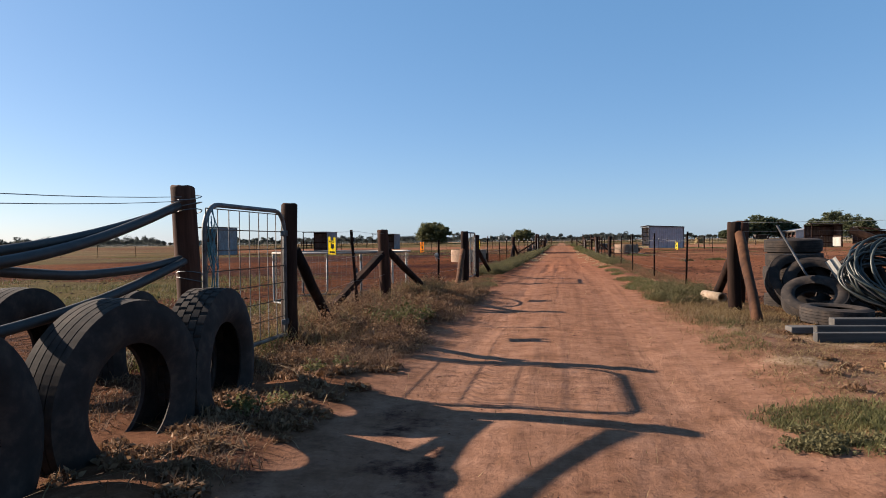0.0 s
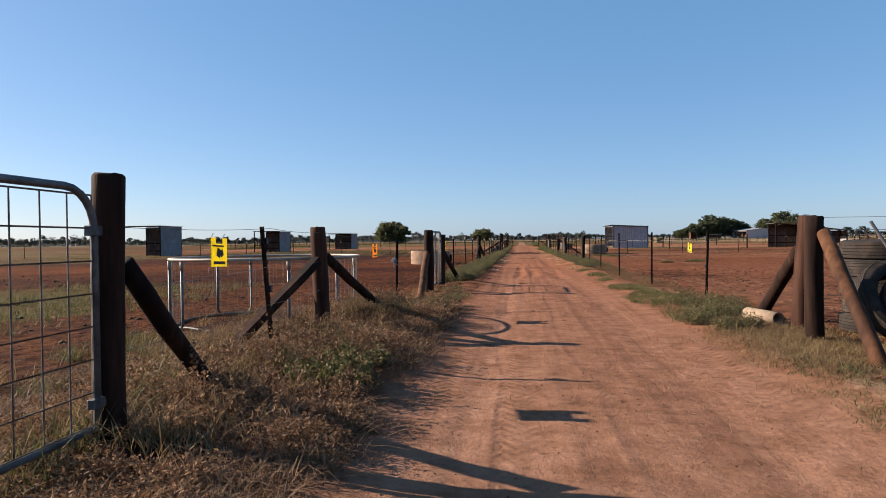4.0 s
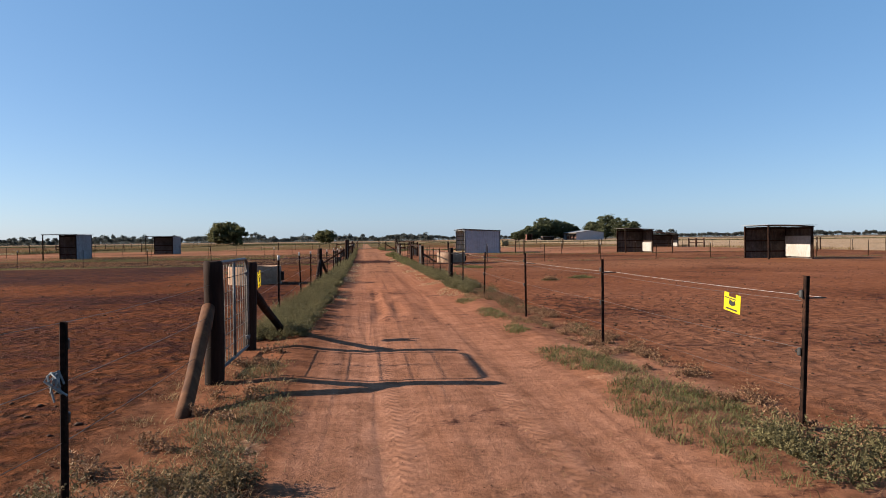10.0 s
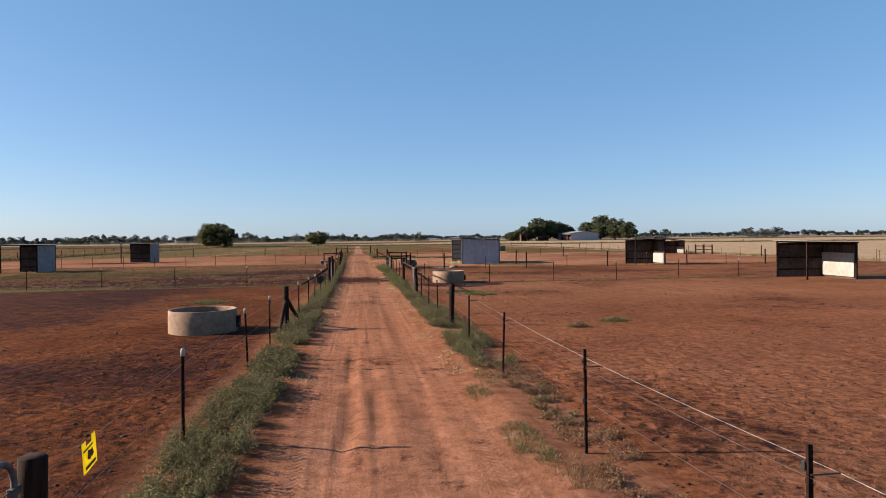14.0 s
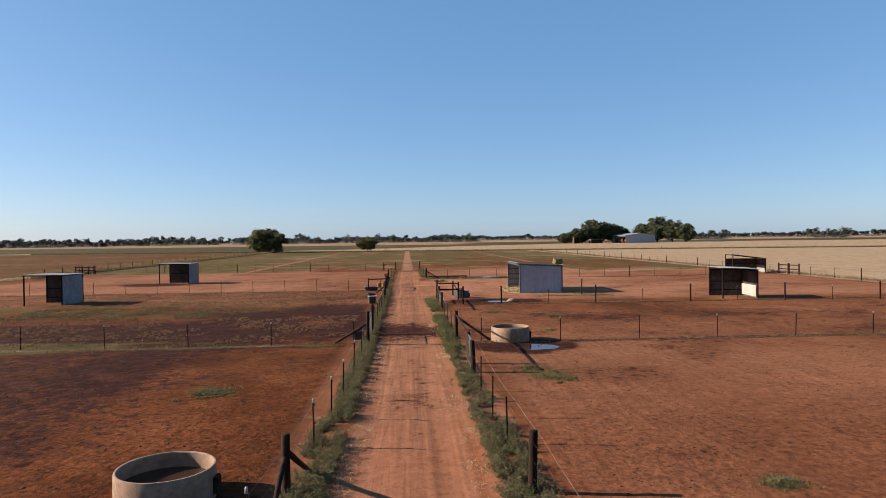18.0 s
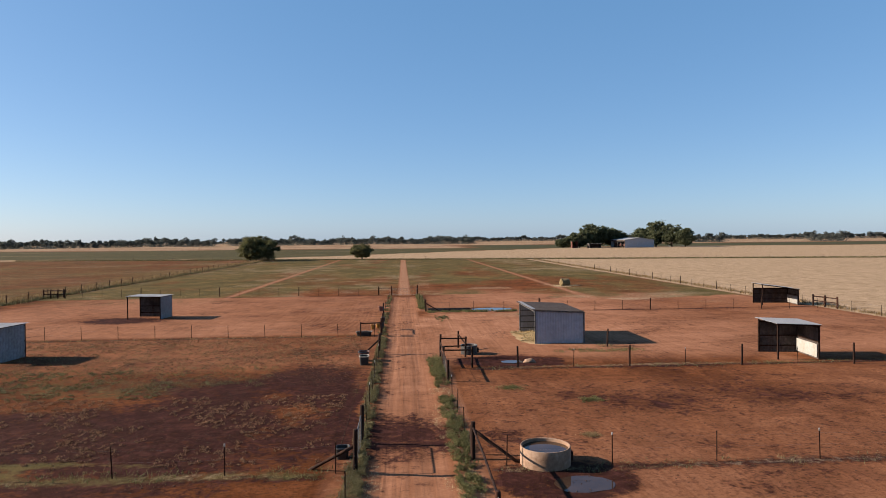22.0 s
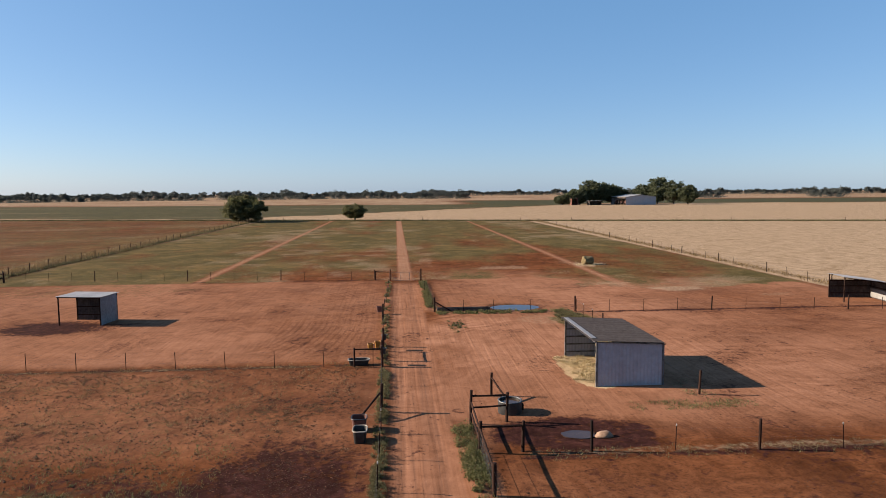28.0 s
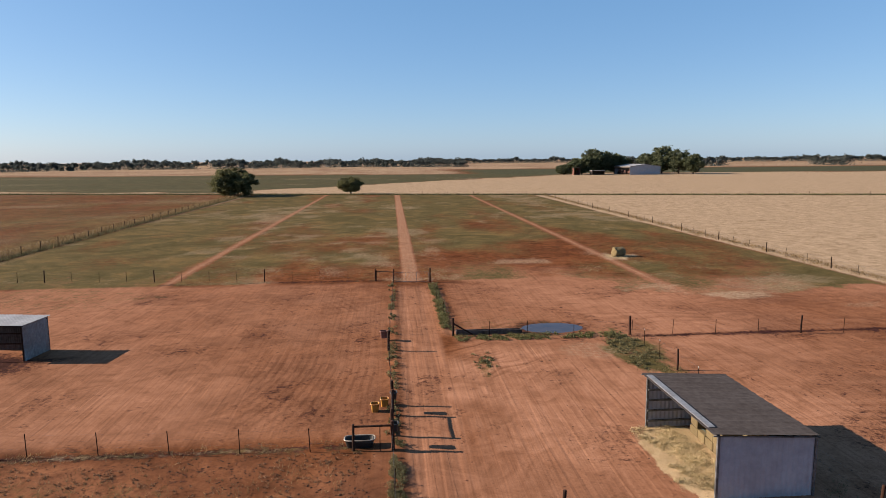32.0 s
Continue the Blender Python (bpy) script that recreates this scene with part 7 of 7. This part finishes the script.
def grow_weeds(name, xy, rad, leaf, per, material, label, tall=0.7):
    """Low bushy weeds: leaves crowded on a rough dome, thinner inside."""
    n = len(xy)
    r = rng.uniform(0.6, 1.35, n) * rad
    c = np.repeat(np.c_[xy, ground_z(xy[:, 0], xy[:, 1])], per, 0)
    rr = np.repeat(r, per)[:, None]
    u = rng.normal(size=(n * per, 3))
    u /= np.linalg.norm(u, axis=1)[:, None]
    u[:, 2] = np.abs(u[:, 2]) * tall
    pts = c + u * rr * rng.uniform(0.35, 1.0, (n * per, 1)) ** 0.6
    v, f = leaves(pts, leaf * rng.uniform(0.6, 1.4, n * per), 0.9)
    stems = np.repeat(xy, 9, 0) + rng.normal(0, 0.03, (n * 9, 2))
    sv, sf = blades(stems, ground_z(stems[:, 0], stems[:, 1]), np.repeat(r, 9) * rng.uniform(0.6, 1.1, n * 9), np.full(n * 9, 0.004), 1.1, 2)
    v, f = join([(v, f), (sv, sf)])
    ob = put(name, sheet(name, v, f, material))
    return tagged(ob, label, "weeds", kind="stuff")


def keep(xy, density, seed, scale=1.1):
    """Thins points out by patches."""
    return xy[fbm(xy[:, 0] * scale, xy[:, 1] * scale, seed, 3) > density]


def inside_left(xy, margin=0.0):
    return xy[xy[:, 0] < verge_left(xy[:, 1]) + 0.25 + margin]


def inside_right(xy, margin=0.0):
    return xy[xy[:, 0] > verge_right(xy[:, 1]) - 0.2 - margin]


def grow_bushes(name, xy, rad, height, leaf, shoots, per, material, label):
    """Low bushes: shoots that rise and spread from one root, set with small leaves to their tips."""
    n = len(xy)
    s_ = rng.uniform(0.55, 1.3, n)
    root = np.repeat(np.c_[xy, ground_z(xy[:, 0], xy[:, 1])], shoots, 0)
    k = np.repeat(s_, shoots)
    a, out = rng.uniform(0, 2 * math.pi, n * shoots), np.sqrt(rng.uniform(0, 1, n * shoots))
    d = np.stack([np.cos(a), np.sin(a)], 1)
    top = height * k * (1.05 - 0.75 * out**2) * rng.uniform(0.6, 1.15, n * shoots)
    reach = rad * k * out
    f = rng.uniform(0.12, 1.0, (n * shoots, per)) ** 0.8
    c = np.empty((n * shoots, per, 3))
    c[..., :2] = root[:, None, :2] + d[:, None] * (reach[:, None] * f**0.8)[..., None]
    c[..., 2] = root[:, None, 2] + top[:, None] * f
    c = c.reshape(-1, 3) + rng.normal(0, leaf * 0.7, (n * shoots * per, 3))
    v, t = leaves(c, leaf * rng.uniform(0.6, 1.4, len(c)), 0.9)
    stem = root[::2, :2]
    sv, sf = blades(stem, root[::2, 2], top[::2] * 0.95, np.full(len(stem), 0.0035), 0.9, 2)
    v, t = join([(v, t), (sv, sf)])
    return tagged(put(name, sheet(name, v, t, material)), label, "weeds", kind="stuff")


def turf(spots, density, lo, hi, material, label):
    """Patches of fine short grass with ragged edges: (x, y, half width, half length)."""
    xy = []
    for cx, cy, rx, ry in spots:
        q = scatter(int(density * rx * ry * 4), cx - rx * 1.3, cx + rx * 1.3, cy - ry * 1.3, cy + ry * 1.3)
        e = np.hypot((q[:, 0] - cx) / rx, (q[:, 1] - cy) / ry) + 0.9 * (fbm(q[:, 0] * 3.1, q[:, 1] * 2.3, 301, 3) - 0.5)
        xy.append(q[e < 0.85])
    return grow_blades("short_grass", np.concatenate(xy), lo, hi, 0.0028, material, label, 1.5, 9, 0.035, 2)


# sunny side: litter and dead stalks round the half-buried tyres
grow_blades("dry_grass", inside_left(keep(scatter(1300, -4.6, -1.4, 1.0, 5.2), 0.44, 81, 1.8)), 0.03, 0.12, 0.0035, M_DEAD, "dry matted grass and straw round the tyres", 1.8, 12, 0.07)
grow_weeds("weeds", inside_left(keep(scatter(70, -2.25, -1.35, 2.2, 5.2), 0.45, 185), 0.1), 0.09, 0.022, 80, M_DEAD, "dead curled weeds and litter in front of the tyres", 0.5)
grow_bushes("weeds", np.array([(-1.8, 3.55), (-1.95, 3.7), (-1.7, 3.75), (-1.85, 4.75), (-1.7, 4.9), (-2.2, 7.85), (-2.1, 7.95), (-2.3, 7.75), (-2.05, 7.7), (-1.95, 8.1)]), 0.11, 0.12, 0.014, 16, 11, M_GREEN, "small green leafy weeds on the verge")
grow_bushes("weeds", np.c_[rng.normal(-1.88, 0.13, 22), rng.normal(7.35, 0.22, 22)], 0.14, 0.2, 0.016, 20, 11, M_GREEN, "bushy green weeds on the verge")
# mounds of dead growth from the gate to the braced strainer
grow_blades("dry_grass", inside_left(keep(scatter(5200, -4.2, -1.4, 5.0, 13.2), 0.38, 82, 1.4), -0.12), 0.05, 0.17, 0.003, M_DEAD, "brown matted dead grass in mounds along the fence", 2.3, 13, 0.08, 3)
grow_bushes("weeds", inside_left(keep(scatter(120, -3.3, -1.6, 5.2, 12.0), 0.45, 207, 0.9), -0.25), 0.26, 0.25, 0.013, 30, 15, M_DEAD, "brown dead bushes in mounds along the fence")
grow_blades("dry_grass", inside_left(keep(scatter(700, -4.6, -1.9, 5.5, 12.0), 0.52, 83, 1.7)), 0.08, 0.3, 0.003, M_DRY, "tufts of pale dry grass round the fence posts", 1.3, 16, 0.05, 3)
grow_blades("green_grass", keep(scatter(1500, -16, -6.6, 8.0, 19.0), 0.44, 193, 0.5), 0.05, 0.2, 0.006, M_GREEN, "low green grass in the side paddock", 1.2, 7, 0.12, 2)
grow_blades("green_grass", inside_left(keep(scatter(700, -5.2, -2.5, 4.8, 9.5), 0.47, 183, 0.9)), 0.08, 0.28, 0.0035, M_GREEN, "long green grass inside the fence", 1.2, 14, 0.06, 3)
grow_weeds("weeds", inside_left(keep(scatter(420, -3.3, -1.45, 5.0, 12.8), 0.40, 184, 1.5), -0.05), 0.17, 0.011, 260, M_DEAD, "brown dead weeds tangled along the fence", 0.75)
grow_bushes("weeds", inside_left(keep(scatter(60, -2.5, -1.65, 6.6, 9.4), 0.55, 84, 1.3), -0.1), 0.17, 0.17, 0.014, 22, 11, M_DRAB, "drab olive weeds on the verge")
grow_bushes("weeds", inside_left(keep(scatter(100, -2.7, -1.55, 10.5, 13.4), 0.38, 188, 1.3), -0.1), 0.2, 0.2, 0.011, 30, 14, M_DRAB, "olive-brown bushy weeds at the foot of the stays")
# thin stretch before the mesh gate
turf(((-1.85, 14.7, 0.42, 1.5), (-2.0, 16.9, 0.3, 0.6), (-1.8, 13.3, 0.2, 0.5)), 420, 0.03, 0.11, M_WEED, "short dry and green grass at the road edge")
grow_bushes("weeds", inside_left(keep(scatter(40, -2.8, -1.8, 13.4, 18.4), 0.45, 189, 1.2)), 0.14, 0.12, 0.014, 18, 9, M_DEAD, "small dead weeds on bare earth")
grow_blades("dry_grass", inside_left(keep(scatter(420, -2.8, -1.5, 13.0, 19.0), 0.5, 190, 1.5)), 0.03, 0.12, 0.003, M_DRY, "thin dry grass on the verge", 2.0, 10, 0.06)
# hedge of saltbush along the wire
grow_bushes("weeds", inside_left(keep(scatter(170, -2.55, -1.72, 19.2, 25.0), 0.26, 85, 1.2), -0.18), 0.21, 0.27, 0.012, 34, 15, M_WEED, "thick olive saltbush between fence and road")
grow_bushes("weeds", inside_left(keep(scatter(400, -2.45, -1.65, 24.6, 38.0), 0.33, 187, 1.0), -0.15), 0.23, 0.27, 0.017, 26, 10, M_WEED, "thick row of grey-green saltbush along the fence")
grow_bushes("weeds", inside_left(keep(scatter(300, -2.25, -1.6, 38.0, 52.0), 0.36, 191, 0.9), -0.15), 0.22, 0.26, 0.02, 22, 8, M_WEED, "row of grey-green saltbush along the fence")
grow_bushes("weeds", inside_left(keep(scatter(460, -2.15, -1.6, 52.0, 84.0), 0.38, 87, 0.8), -0.1), 0.2, 0.26, 0.026, 18, 7, M_WEED, "row of grey-green weeds along the fence")
grow_bushes("weeds", keep(scatter(170, -2.3, -1.75, 84.0, 122.0), 0.42, 88, 0.8), 0.2, 0.25, 0.034, 16, 6, M_WEED, "thin weeds under the fence")
grow_blades("straw_litter", inside_left(keep(scatter(900, -1.75, -1.1, 26.0, 52.0), 0.5, 86, 0.8)), 0.03, 0.1, 0.0045, M_STRAW, "strewn straw at the road edge", 2.6, 6, 0.08, 2, "straw")

# shaded side: turf and rosettes near the heap
turf(((1.62, 4.02, 0.62, 0.36), (2.2, 3.75, 0.6, 0.5), (1.75, 3.45, 0.5, 0.3)), 1700, 0.02, 0.07, M_GREEN, "fresh short green grass beside the road")
turf(((1.6, 6.7, 0.32, 0.7), (1.75, 8.2, 0.36, 0.7), (1.3, 2.6, 0.25, 0.2)), 520, 0.02, 0.07, M_GREEN, "short green grass beside the road")
grow_bushes("weeds", np.c_[rng.normal(1.25, 0.1, 26), rng.normal(3.5, 0.1, 26)], 0.09, 0.055, 0.009, 16, 12, M_WEED, "grey-green rosettes of weeds beside the road")
grow_bushes("weeds", np.c_[rng.normal(1.6, 0.2, 20), rng.normal(3.35, 0.12, 20)], 0.09, 0.05, 0.009, 16, 12, M_WEED, "grey-green rosettes of weeds beside the road")
grow_weeds("weeds", inside_right(keep(scatter(46, 1.8, 3.6, 3.0, 8.5), 0.5, 186), 0.0), 0.09, 0.018, 70, M_DEAD, "brown dead weeds beside the road", 0.5)
grow_blades("dry_grass", inside_right(keep(scatter(3600, 1.4, 4.6, 4.3, 10.4), 0.40, 92, 1.7)), 0.02, 0.065, 0.0028, M_DRY, "pale matted grass before the beams", 2.8, 12, 0.07)
grow_blades("dry_grass", np.c_[rng.normal(2.25, 0.42, 800), rng.normal(9.6, 0.85, 800)], 0.05, 0.15, 0.0026, M_DRY, "pale straw tangled round the corner posts", 2.4, 13, 0.06)
grow_bushes("weeds", np.r_[np.c_[rng.uniform(1.5, 2.1, 16), rng.uniform(10.3, 11.7, 16)], np.c_[rng.uniform(1.75, 2.6, 26), rng.uniform(11.8, 13.8, 26)]], 0.22, 0.23, 0.011, 34, 16, M_WEED, "grey-green saltbush beside the clay pipe")
turf(((1.62, 11.9, 0.26, 1.1), (1.83, 14.5, 0.6, 1.7), (1.72, 16.8, 0.46, 1.2), (1.55, 19.7, 0.2, 0.7), (1.62, 22.0, 0.24, 0.9), (1.5, 24.6, 0.18, 0.6)), 460, 0.03, 0.12, M_GREEN, "soft green grass in patches beside the road")
turf(((1.9, 16.0, 0.3, 0.9), (1.9, 20.9, 0.25, 0.9), (1.9, 25.6, 0.3, 1.0)), 240, 0.03, 0.09, M_DRY, "thin dry grass between the green patches")
grow_bushes("weeds", keep(scatter(300, 2.1, 2.8, 12.6, 27.0), 0.40, 96, 1.1), 0.15, 0.12, 0.011, 18, 11, M_DEAD, "low dead weeds along the fence line")
grow_bushes("weeds", keep(scatter(26, 2.15, 2.7, 18.0, 27.0), 0.45, 196, 1.1), 0.16, 0.14, 0.014, 20, 9, M_WEED, "low grey weeds along the fence line")
grow_bushes("weeds", inside_right(keep(scatter(330, 1.7, 2.65, 26.5, 37.5), 0.36, 99, 1.0), -0.18), 0.22, 0.25, 0.017, 26, 10, M_WEED, "thick row of grey-green saltbush along the fence")
grow_bushes("weeds", inside_right(keep(scatter(170, 1.65, 2.4, 37.5, 48.0), 0.46, 199, 0.9), -0.15), 0.2, 0.22, 0.019, 22, 8, M_WEED, "scattered grey-green saltbush along the fence")
grow_bushes("weeds", inside_right(keep(scatter(330, 1.55, 2.35, 48.0, 69.0), 0.36, 97, 0.8), -0.12), 0.2, 0.24, 0.024, 18, 7, M_GREEN, "row of green weeds along the fence")
grow_blades("straw_litter", inside_right(keep(scatter(1700, 1.0, 2.3, 26.0, 64.0), 0.47, 95, 0.9)), 0.03, 0.1, 0.0045, M_STRAW, "strewn straw and dry grass beside the road", 2.6, 8, 0.08, 2, "straw")
grow_bushes("weeds", keep(scatter(90, 1.4, 2.25, 66.5, 72.5), 0.3, 97, 0.8), 0.28, 0.36, 0.03, 18, 8, M_GREEN, "clump of green weeds at the yard rails")
grow_bushes("weeds", scatter(150, 1.65, 2.4, 103.0, 121.0), 0.28, 0.4, 0.035, 18, 8, M_GREEN, "lush green weeds along the last fence")
grow_bushes("weeds", keep(scatter(220, 2.5, 14.5, 100.3, 101.6), 0.36, 98), 0.25, 0.2, 0.04, 12, 6, M_GREEN, "green weeds below the water trough")
grow_bushes("weeds", keep(scatter(150, 12.6, 15.0, 90.0, 100.5), 0.45, 198, 0.5), 0.26, 0.2, 0.04, 12, 6, M_WEED, "dull green weeds behind the hay shed")
grow_bushes("weeds", np.c_[rng.normal(3.7, 0.35, 30), rng.normal(95.2, 1.0, 30)], 0.2, 0.14, 0.035, 10, 6, M_WEED, "small patch of weeds on the yard")

# along the cross fences and in the fields
for x0, x1, y0, y1, k, mt in ((-40, -2.8, 50.8, 52.2, 900, M_GREEN), (3, 40, 50.7, 51.7, 420, M_WEED), (-40, -2.8, 83.4, 84.6, 500, M_DRY), (5, 40, 68.4, 69.6, 520, M_WEED),
                          (12.6, 15.3, 91.0, 100.5, 500, M_WEED), (-26, -8, 65.5, 72.0, 1500, M_GREEN), (-34, -4, 72.0, 83.0, 1500, M_DRY), (-30, -6, 72.0, 82.0, 700, M_WEED), (10.5, 17.0, 74.0, 75.4, 320, M_GREEN), (14.2, 15.6, 76.0, 79.0, 130, M_WEED)):
    grow_blades("field_grass", keep(scatter(k, x0, x1, y0, y1), 0.42, 101 + int(y0)), 0.05, 0.2, 0.012, mt, "thin low grass along a paddock fence", 1.2, 6, 0.12, 1)
n = 5200
ys = rng.uniform(118, 300, n)
grow_blades("tall_dry_grass", np.c_[-53.6 + rng.normal(0, 0.9, n) - 0.011 * (ys - 118), ys], 0.4, 1.1, 0.04, M_DRY, "tall pale grass along the far fence", 0.8, 4, 0.25, 1)
n = 2600
ys = rng.uniform(70, 279, n)
grow_blades("tall_dry_grass", np.c_[47.6 + rng.normal(0, 0.5, n) + 0.01 * (ys - 60), ys], 0.2, 0.5, 0.03, M_DRY, "dry grass along the stubble fence", 0.8, 4, 0.25, 1)

n = 5200
ys = rng.uniform(112, 298, n)
grow_blades("tall_dry_grass", np.c_[-54.6 + rng.normal(0, 0.75, n) - 0.011 * (ys - 118), ys], 0.12, 0.34, 0.05, M_STRAW, "pale dry grass beyond the far fence", 2.2, 6, 0.4, 1)
n = 4200
ys = rng.uniform(116, 300, n)
grow_blades("dark_fence_growth", np.c_[-52.2 + rng.normal(0, 0.35, n) - 0.011 * (ys - 118), ys], 0.25, 0.6, 0.05, M_WEED, "low dark weeds along the far fence", 0.9, 4, 0.3, 1)

xs = rng.uniform(-170, 290, 9000)
grow_blades("dark_fence_growth", np.c_[xs, 290.0 - 0.235 * xs + rng.normal(0, 0.5, len(xs))], 0.3, 0.85, 0.08, M_WEED, "low dark growth along the fence at the end of the meadow", 0.9, 4, 0.4, 1)

# tufts on the trodden paddock and its green strip
grow_bushes("weeds", keep(scatter(2600, -30, -3.2, 52.5, 63.0), 0.48, 205, 0.6), 0.15, 0.1, 0.024, 8, 4, M_DEAD, "low dead tufts on dark trodden earth")
grow_bushes("weeds", keep(scatter(900, -27, -13.0, 63.0, 70.5), 0.5, 206, 0.5), 0.2, 0.1, 0.03, 9, 4, M_WEED, "low green clumps in the paddock")

grow_bushes("weeds", keep(scatter(1700, -30, -3.0, 70.0, 83.5), 0.46, 208, 0.5), 0.15, 0.09, 0.024, 8, 4, M_DEAD, "low dead tufts on trodden earth")
# feed lying on the ground
for cx, cy, r, mt, lab in ((-6.45, 42.35, 0.55, M_GREEN, "scattered green hay on red earth"), (4.95, 43.3, 0.55, M_GREEN, "scattered green hay on red earth"), (4.6, 44.9, 0.45, M_GREEN, "scattered green hay on red earth"),
                        (7.16, 33.0, 0.32, M_GREEN, "small heap of straw in the paddock"), (5.71, 31.95, 0.16, M_WEED, "small dark heap of hay in the paddock"), (5.55, 63.7, 0.6, M_GREEN, "scattered green hay on red earth"),
                        (9.1, 60.7, 0.4, M_GREEN, "small heap of hay in the paddock"), (7.4, 54.9, 0.28, M_DRY, "small heap of straw in the paddock")):
    grow_blades("hay", np.c_[rng.normal(cx, r * 0.6, 260), rng.normal(cy, r * 0.5, 260)], 0.04, 0.16, 0.006, mt, lab, 1.6, 7, 0.05, 1, "hay")
grow_weeds("hay", np.array([(5.7, 31.95), (5.78, 31.9), (5.64, 31.98)]), 0.2, 0.016, 420, M_DEAD, "small dark heap of trodden hay in the paddock", 0.8)
grow_weeds("hay", np.array([(7.1, 33.0), (7.3, 33.05), (7.0, 32.95), (7.2, 32.85)]), 0.17, 0.018, 260, M_WEED, "small heap of green hay in the paddock", 0.6)
for cx, cy in ((-6.25, 41.9), (-5.9, 42.1), (-6.7, 41.8), (4.4, 44.6), (5.0, 43.9), (5.4, 42.8), (5.55, 63.7), (9.1, 60.7)):
    q = np.c_[rng.normal(cx, 0.3, 9), rng.normal(cy, 0.28, 9)]
    grow_weeds("hay", q, 0.12, 0.02, 90, M_GREEN, "scattered green hay on red earth", 0.45)
m_ = 2600
grow_blades("straw_litter", np.c_[np.clip(rng.normal(10.6, 0.8, m_), 9.0, 13), rng.uniform(78.8, 84.9, m_)], 0.03, 0.14, 0.008, M_STRAW, "deep loose straw spilling from the hay shed", 1.8, 8, 0.07, 1, "straw")
q = np.c_[np.clip(rng.normal(10.4, 0.7, 70), 9.1, 12.6), rng.uniform(79.0, 84.7, 70)]
grow_weeds("straw_litter", q, 0.3, 0.035, 110, M_STRAW, "heaped clumps of pale straw before the hay shed", 0.4)
m_ = 900
grow_blades("straw_litter", np.c_[rng.uniform(-3.6, 3.4, m_), rng.uniform(1.5, 16, m_)], 0.03, 0.12, 0.0025, M_DRY, "dead stalks lying about the road edges", 2.2, 3, 0.1, 1, "straw")


sticks = np.c_[np.concatenate([rng.uniform(1.5, 3.0, 60), rng.uniform(-2.2, -1.3, 60)]), rng.uniform(2, 15, 120)]
grow_blades("twigs", sticks, 0.08, 0.3, 0.004, M_DRY, "broken pale twigs lying on the road edge", 3.0, 1, 0.02, 3, "twigs")


# ---------------------------------------------------------------- clods and stones
def clods(name, xy, lo, hi, material, label, cat="clods"):
    n = len(xy)
    s = lo + (hi - lo) * rng.random(n) ** 3
    z = ground_z(xy[:, 0], xy[:, 1]) + s * 0.15
    d = np.array([(1, 0, 0), (0, 1, 0), (-1, 0, 0), (0, -1, 0), (0, 0, 0.45), (0, 0, -0.5)], float)
    v = np.c_[xy, z][:, None] + d[None] * (s[:, None, None] * rng.uniform(0.45, 1.4, (n, 6, 1)))
    t = np.array([(0, 1, 4), (1, 2, 4), (2, 3, 4), (3, 0, 4), (1, 0, 5), (2, 1, 5), (3, 2, 5), (0, 3, 5)])
    f = (np.arange(n)[:, None, None] * 6 + t[None]).reshape(-1, 3)
    return tagged(put(name, sheet(name, v.reshape(-1, 3), f, material)), label, cat, kind="stuff")


M_CLOD = leafy("earth_clod", (0.12, 0.054, 0.028), (0.175, 0.08, 0.042), (0.235, 0.112, 0.062), 0.95, 0.0)
M_CLOD_D = leafy("dark_earth_clod", (0.075, 0.032, 0.018), (0.12, 0.052, 0.028), (0.18, 0.078, 0.042), 0.95, 0.0)
M_DUNG = leafy("dry_dung", (0.045, 0.024, 0.015), (0.07, 0.037, 0.022), (0.105, 0.057, 0.034), 0.95, 0.0)
clods("clods", keep(scatter(18000, -15, -2.7, 7, 46), 0.44, 111, 0.5), 0.006, 0.02, M_CLOD_D, "trodden clods of red earth in the paddock")
clods("clods", keep(scatter(16000, 2.7, 17, 9, 46), 0.46, 112, 0.5), 0.006, 0.02, M_CLOD, "trodden clods of red earth in the paddock")
clods("dung", keep(scatter(24000, 2.7, 22, 9, 66), 0.45, 113, 0.6), 0.01, 0.04, M_DUNG, "dry horse dung scattered over the paddock", "dung")
clods("dung", keep(scatter(7000, -18, -3, 9, 72), 0.5, 114, 0.45), 0.012, 0.06, M_DUNG, "dry horse dung scattered over the paddock", "dung")
for cx, cy, sx_, sy_, k in ((-11.5, 56.5, 5.0, 2.6, 9000), (-5.6, 67.5, 1.8, 2.8, 4200), (-9.4, 63.0, 1.0, 2.2, 1200), (-3.4, 61, 0.35, 3.4, 500), (-5.5, 76, 1.8, 1.0, 600), (-14, 66.5, 4.5, 2.4, 900)):
    clods("dung", keep(np.c_[np.clip(rng.normal(cx, sx_, k), -40, -2.7), rng.normal(cy, sy_, k)], 0.36, 115 + int(cy), 0.8), 0.01, 0.04, M_DUNG, "dark trodden dung and mud in the paddock", "dung")
clods("dung", keep(scatter(9000, -26, -2.8, 68, 83.5), 0.46, 120, 0.5), 0.015, 0.065, M_DUNG, "dark trodden dung and mud in the paddock", "dung")
clods("clods", keep(scatter(9000, -26, -2.8, 66, 83.5), 0.42, 121, 0.6), 0.012, 0.05, M_CLOD, "trodden clods of red earth in the paddock")
clods("dung", keep(scatter(2200, 3.0, 34, 52, 100), 0.55, 119, 0.3), 0.015, 0.055, M_DUNG, "dry horse dung scattered over the paddock", "dung")
clods("pebbles", scatter(5000, -1.7, 1.7, 1.0, 40), 0.003, 0.010, M_CLOD, "small stones and crumbs on the dirt road", "stones")
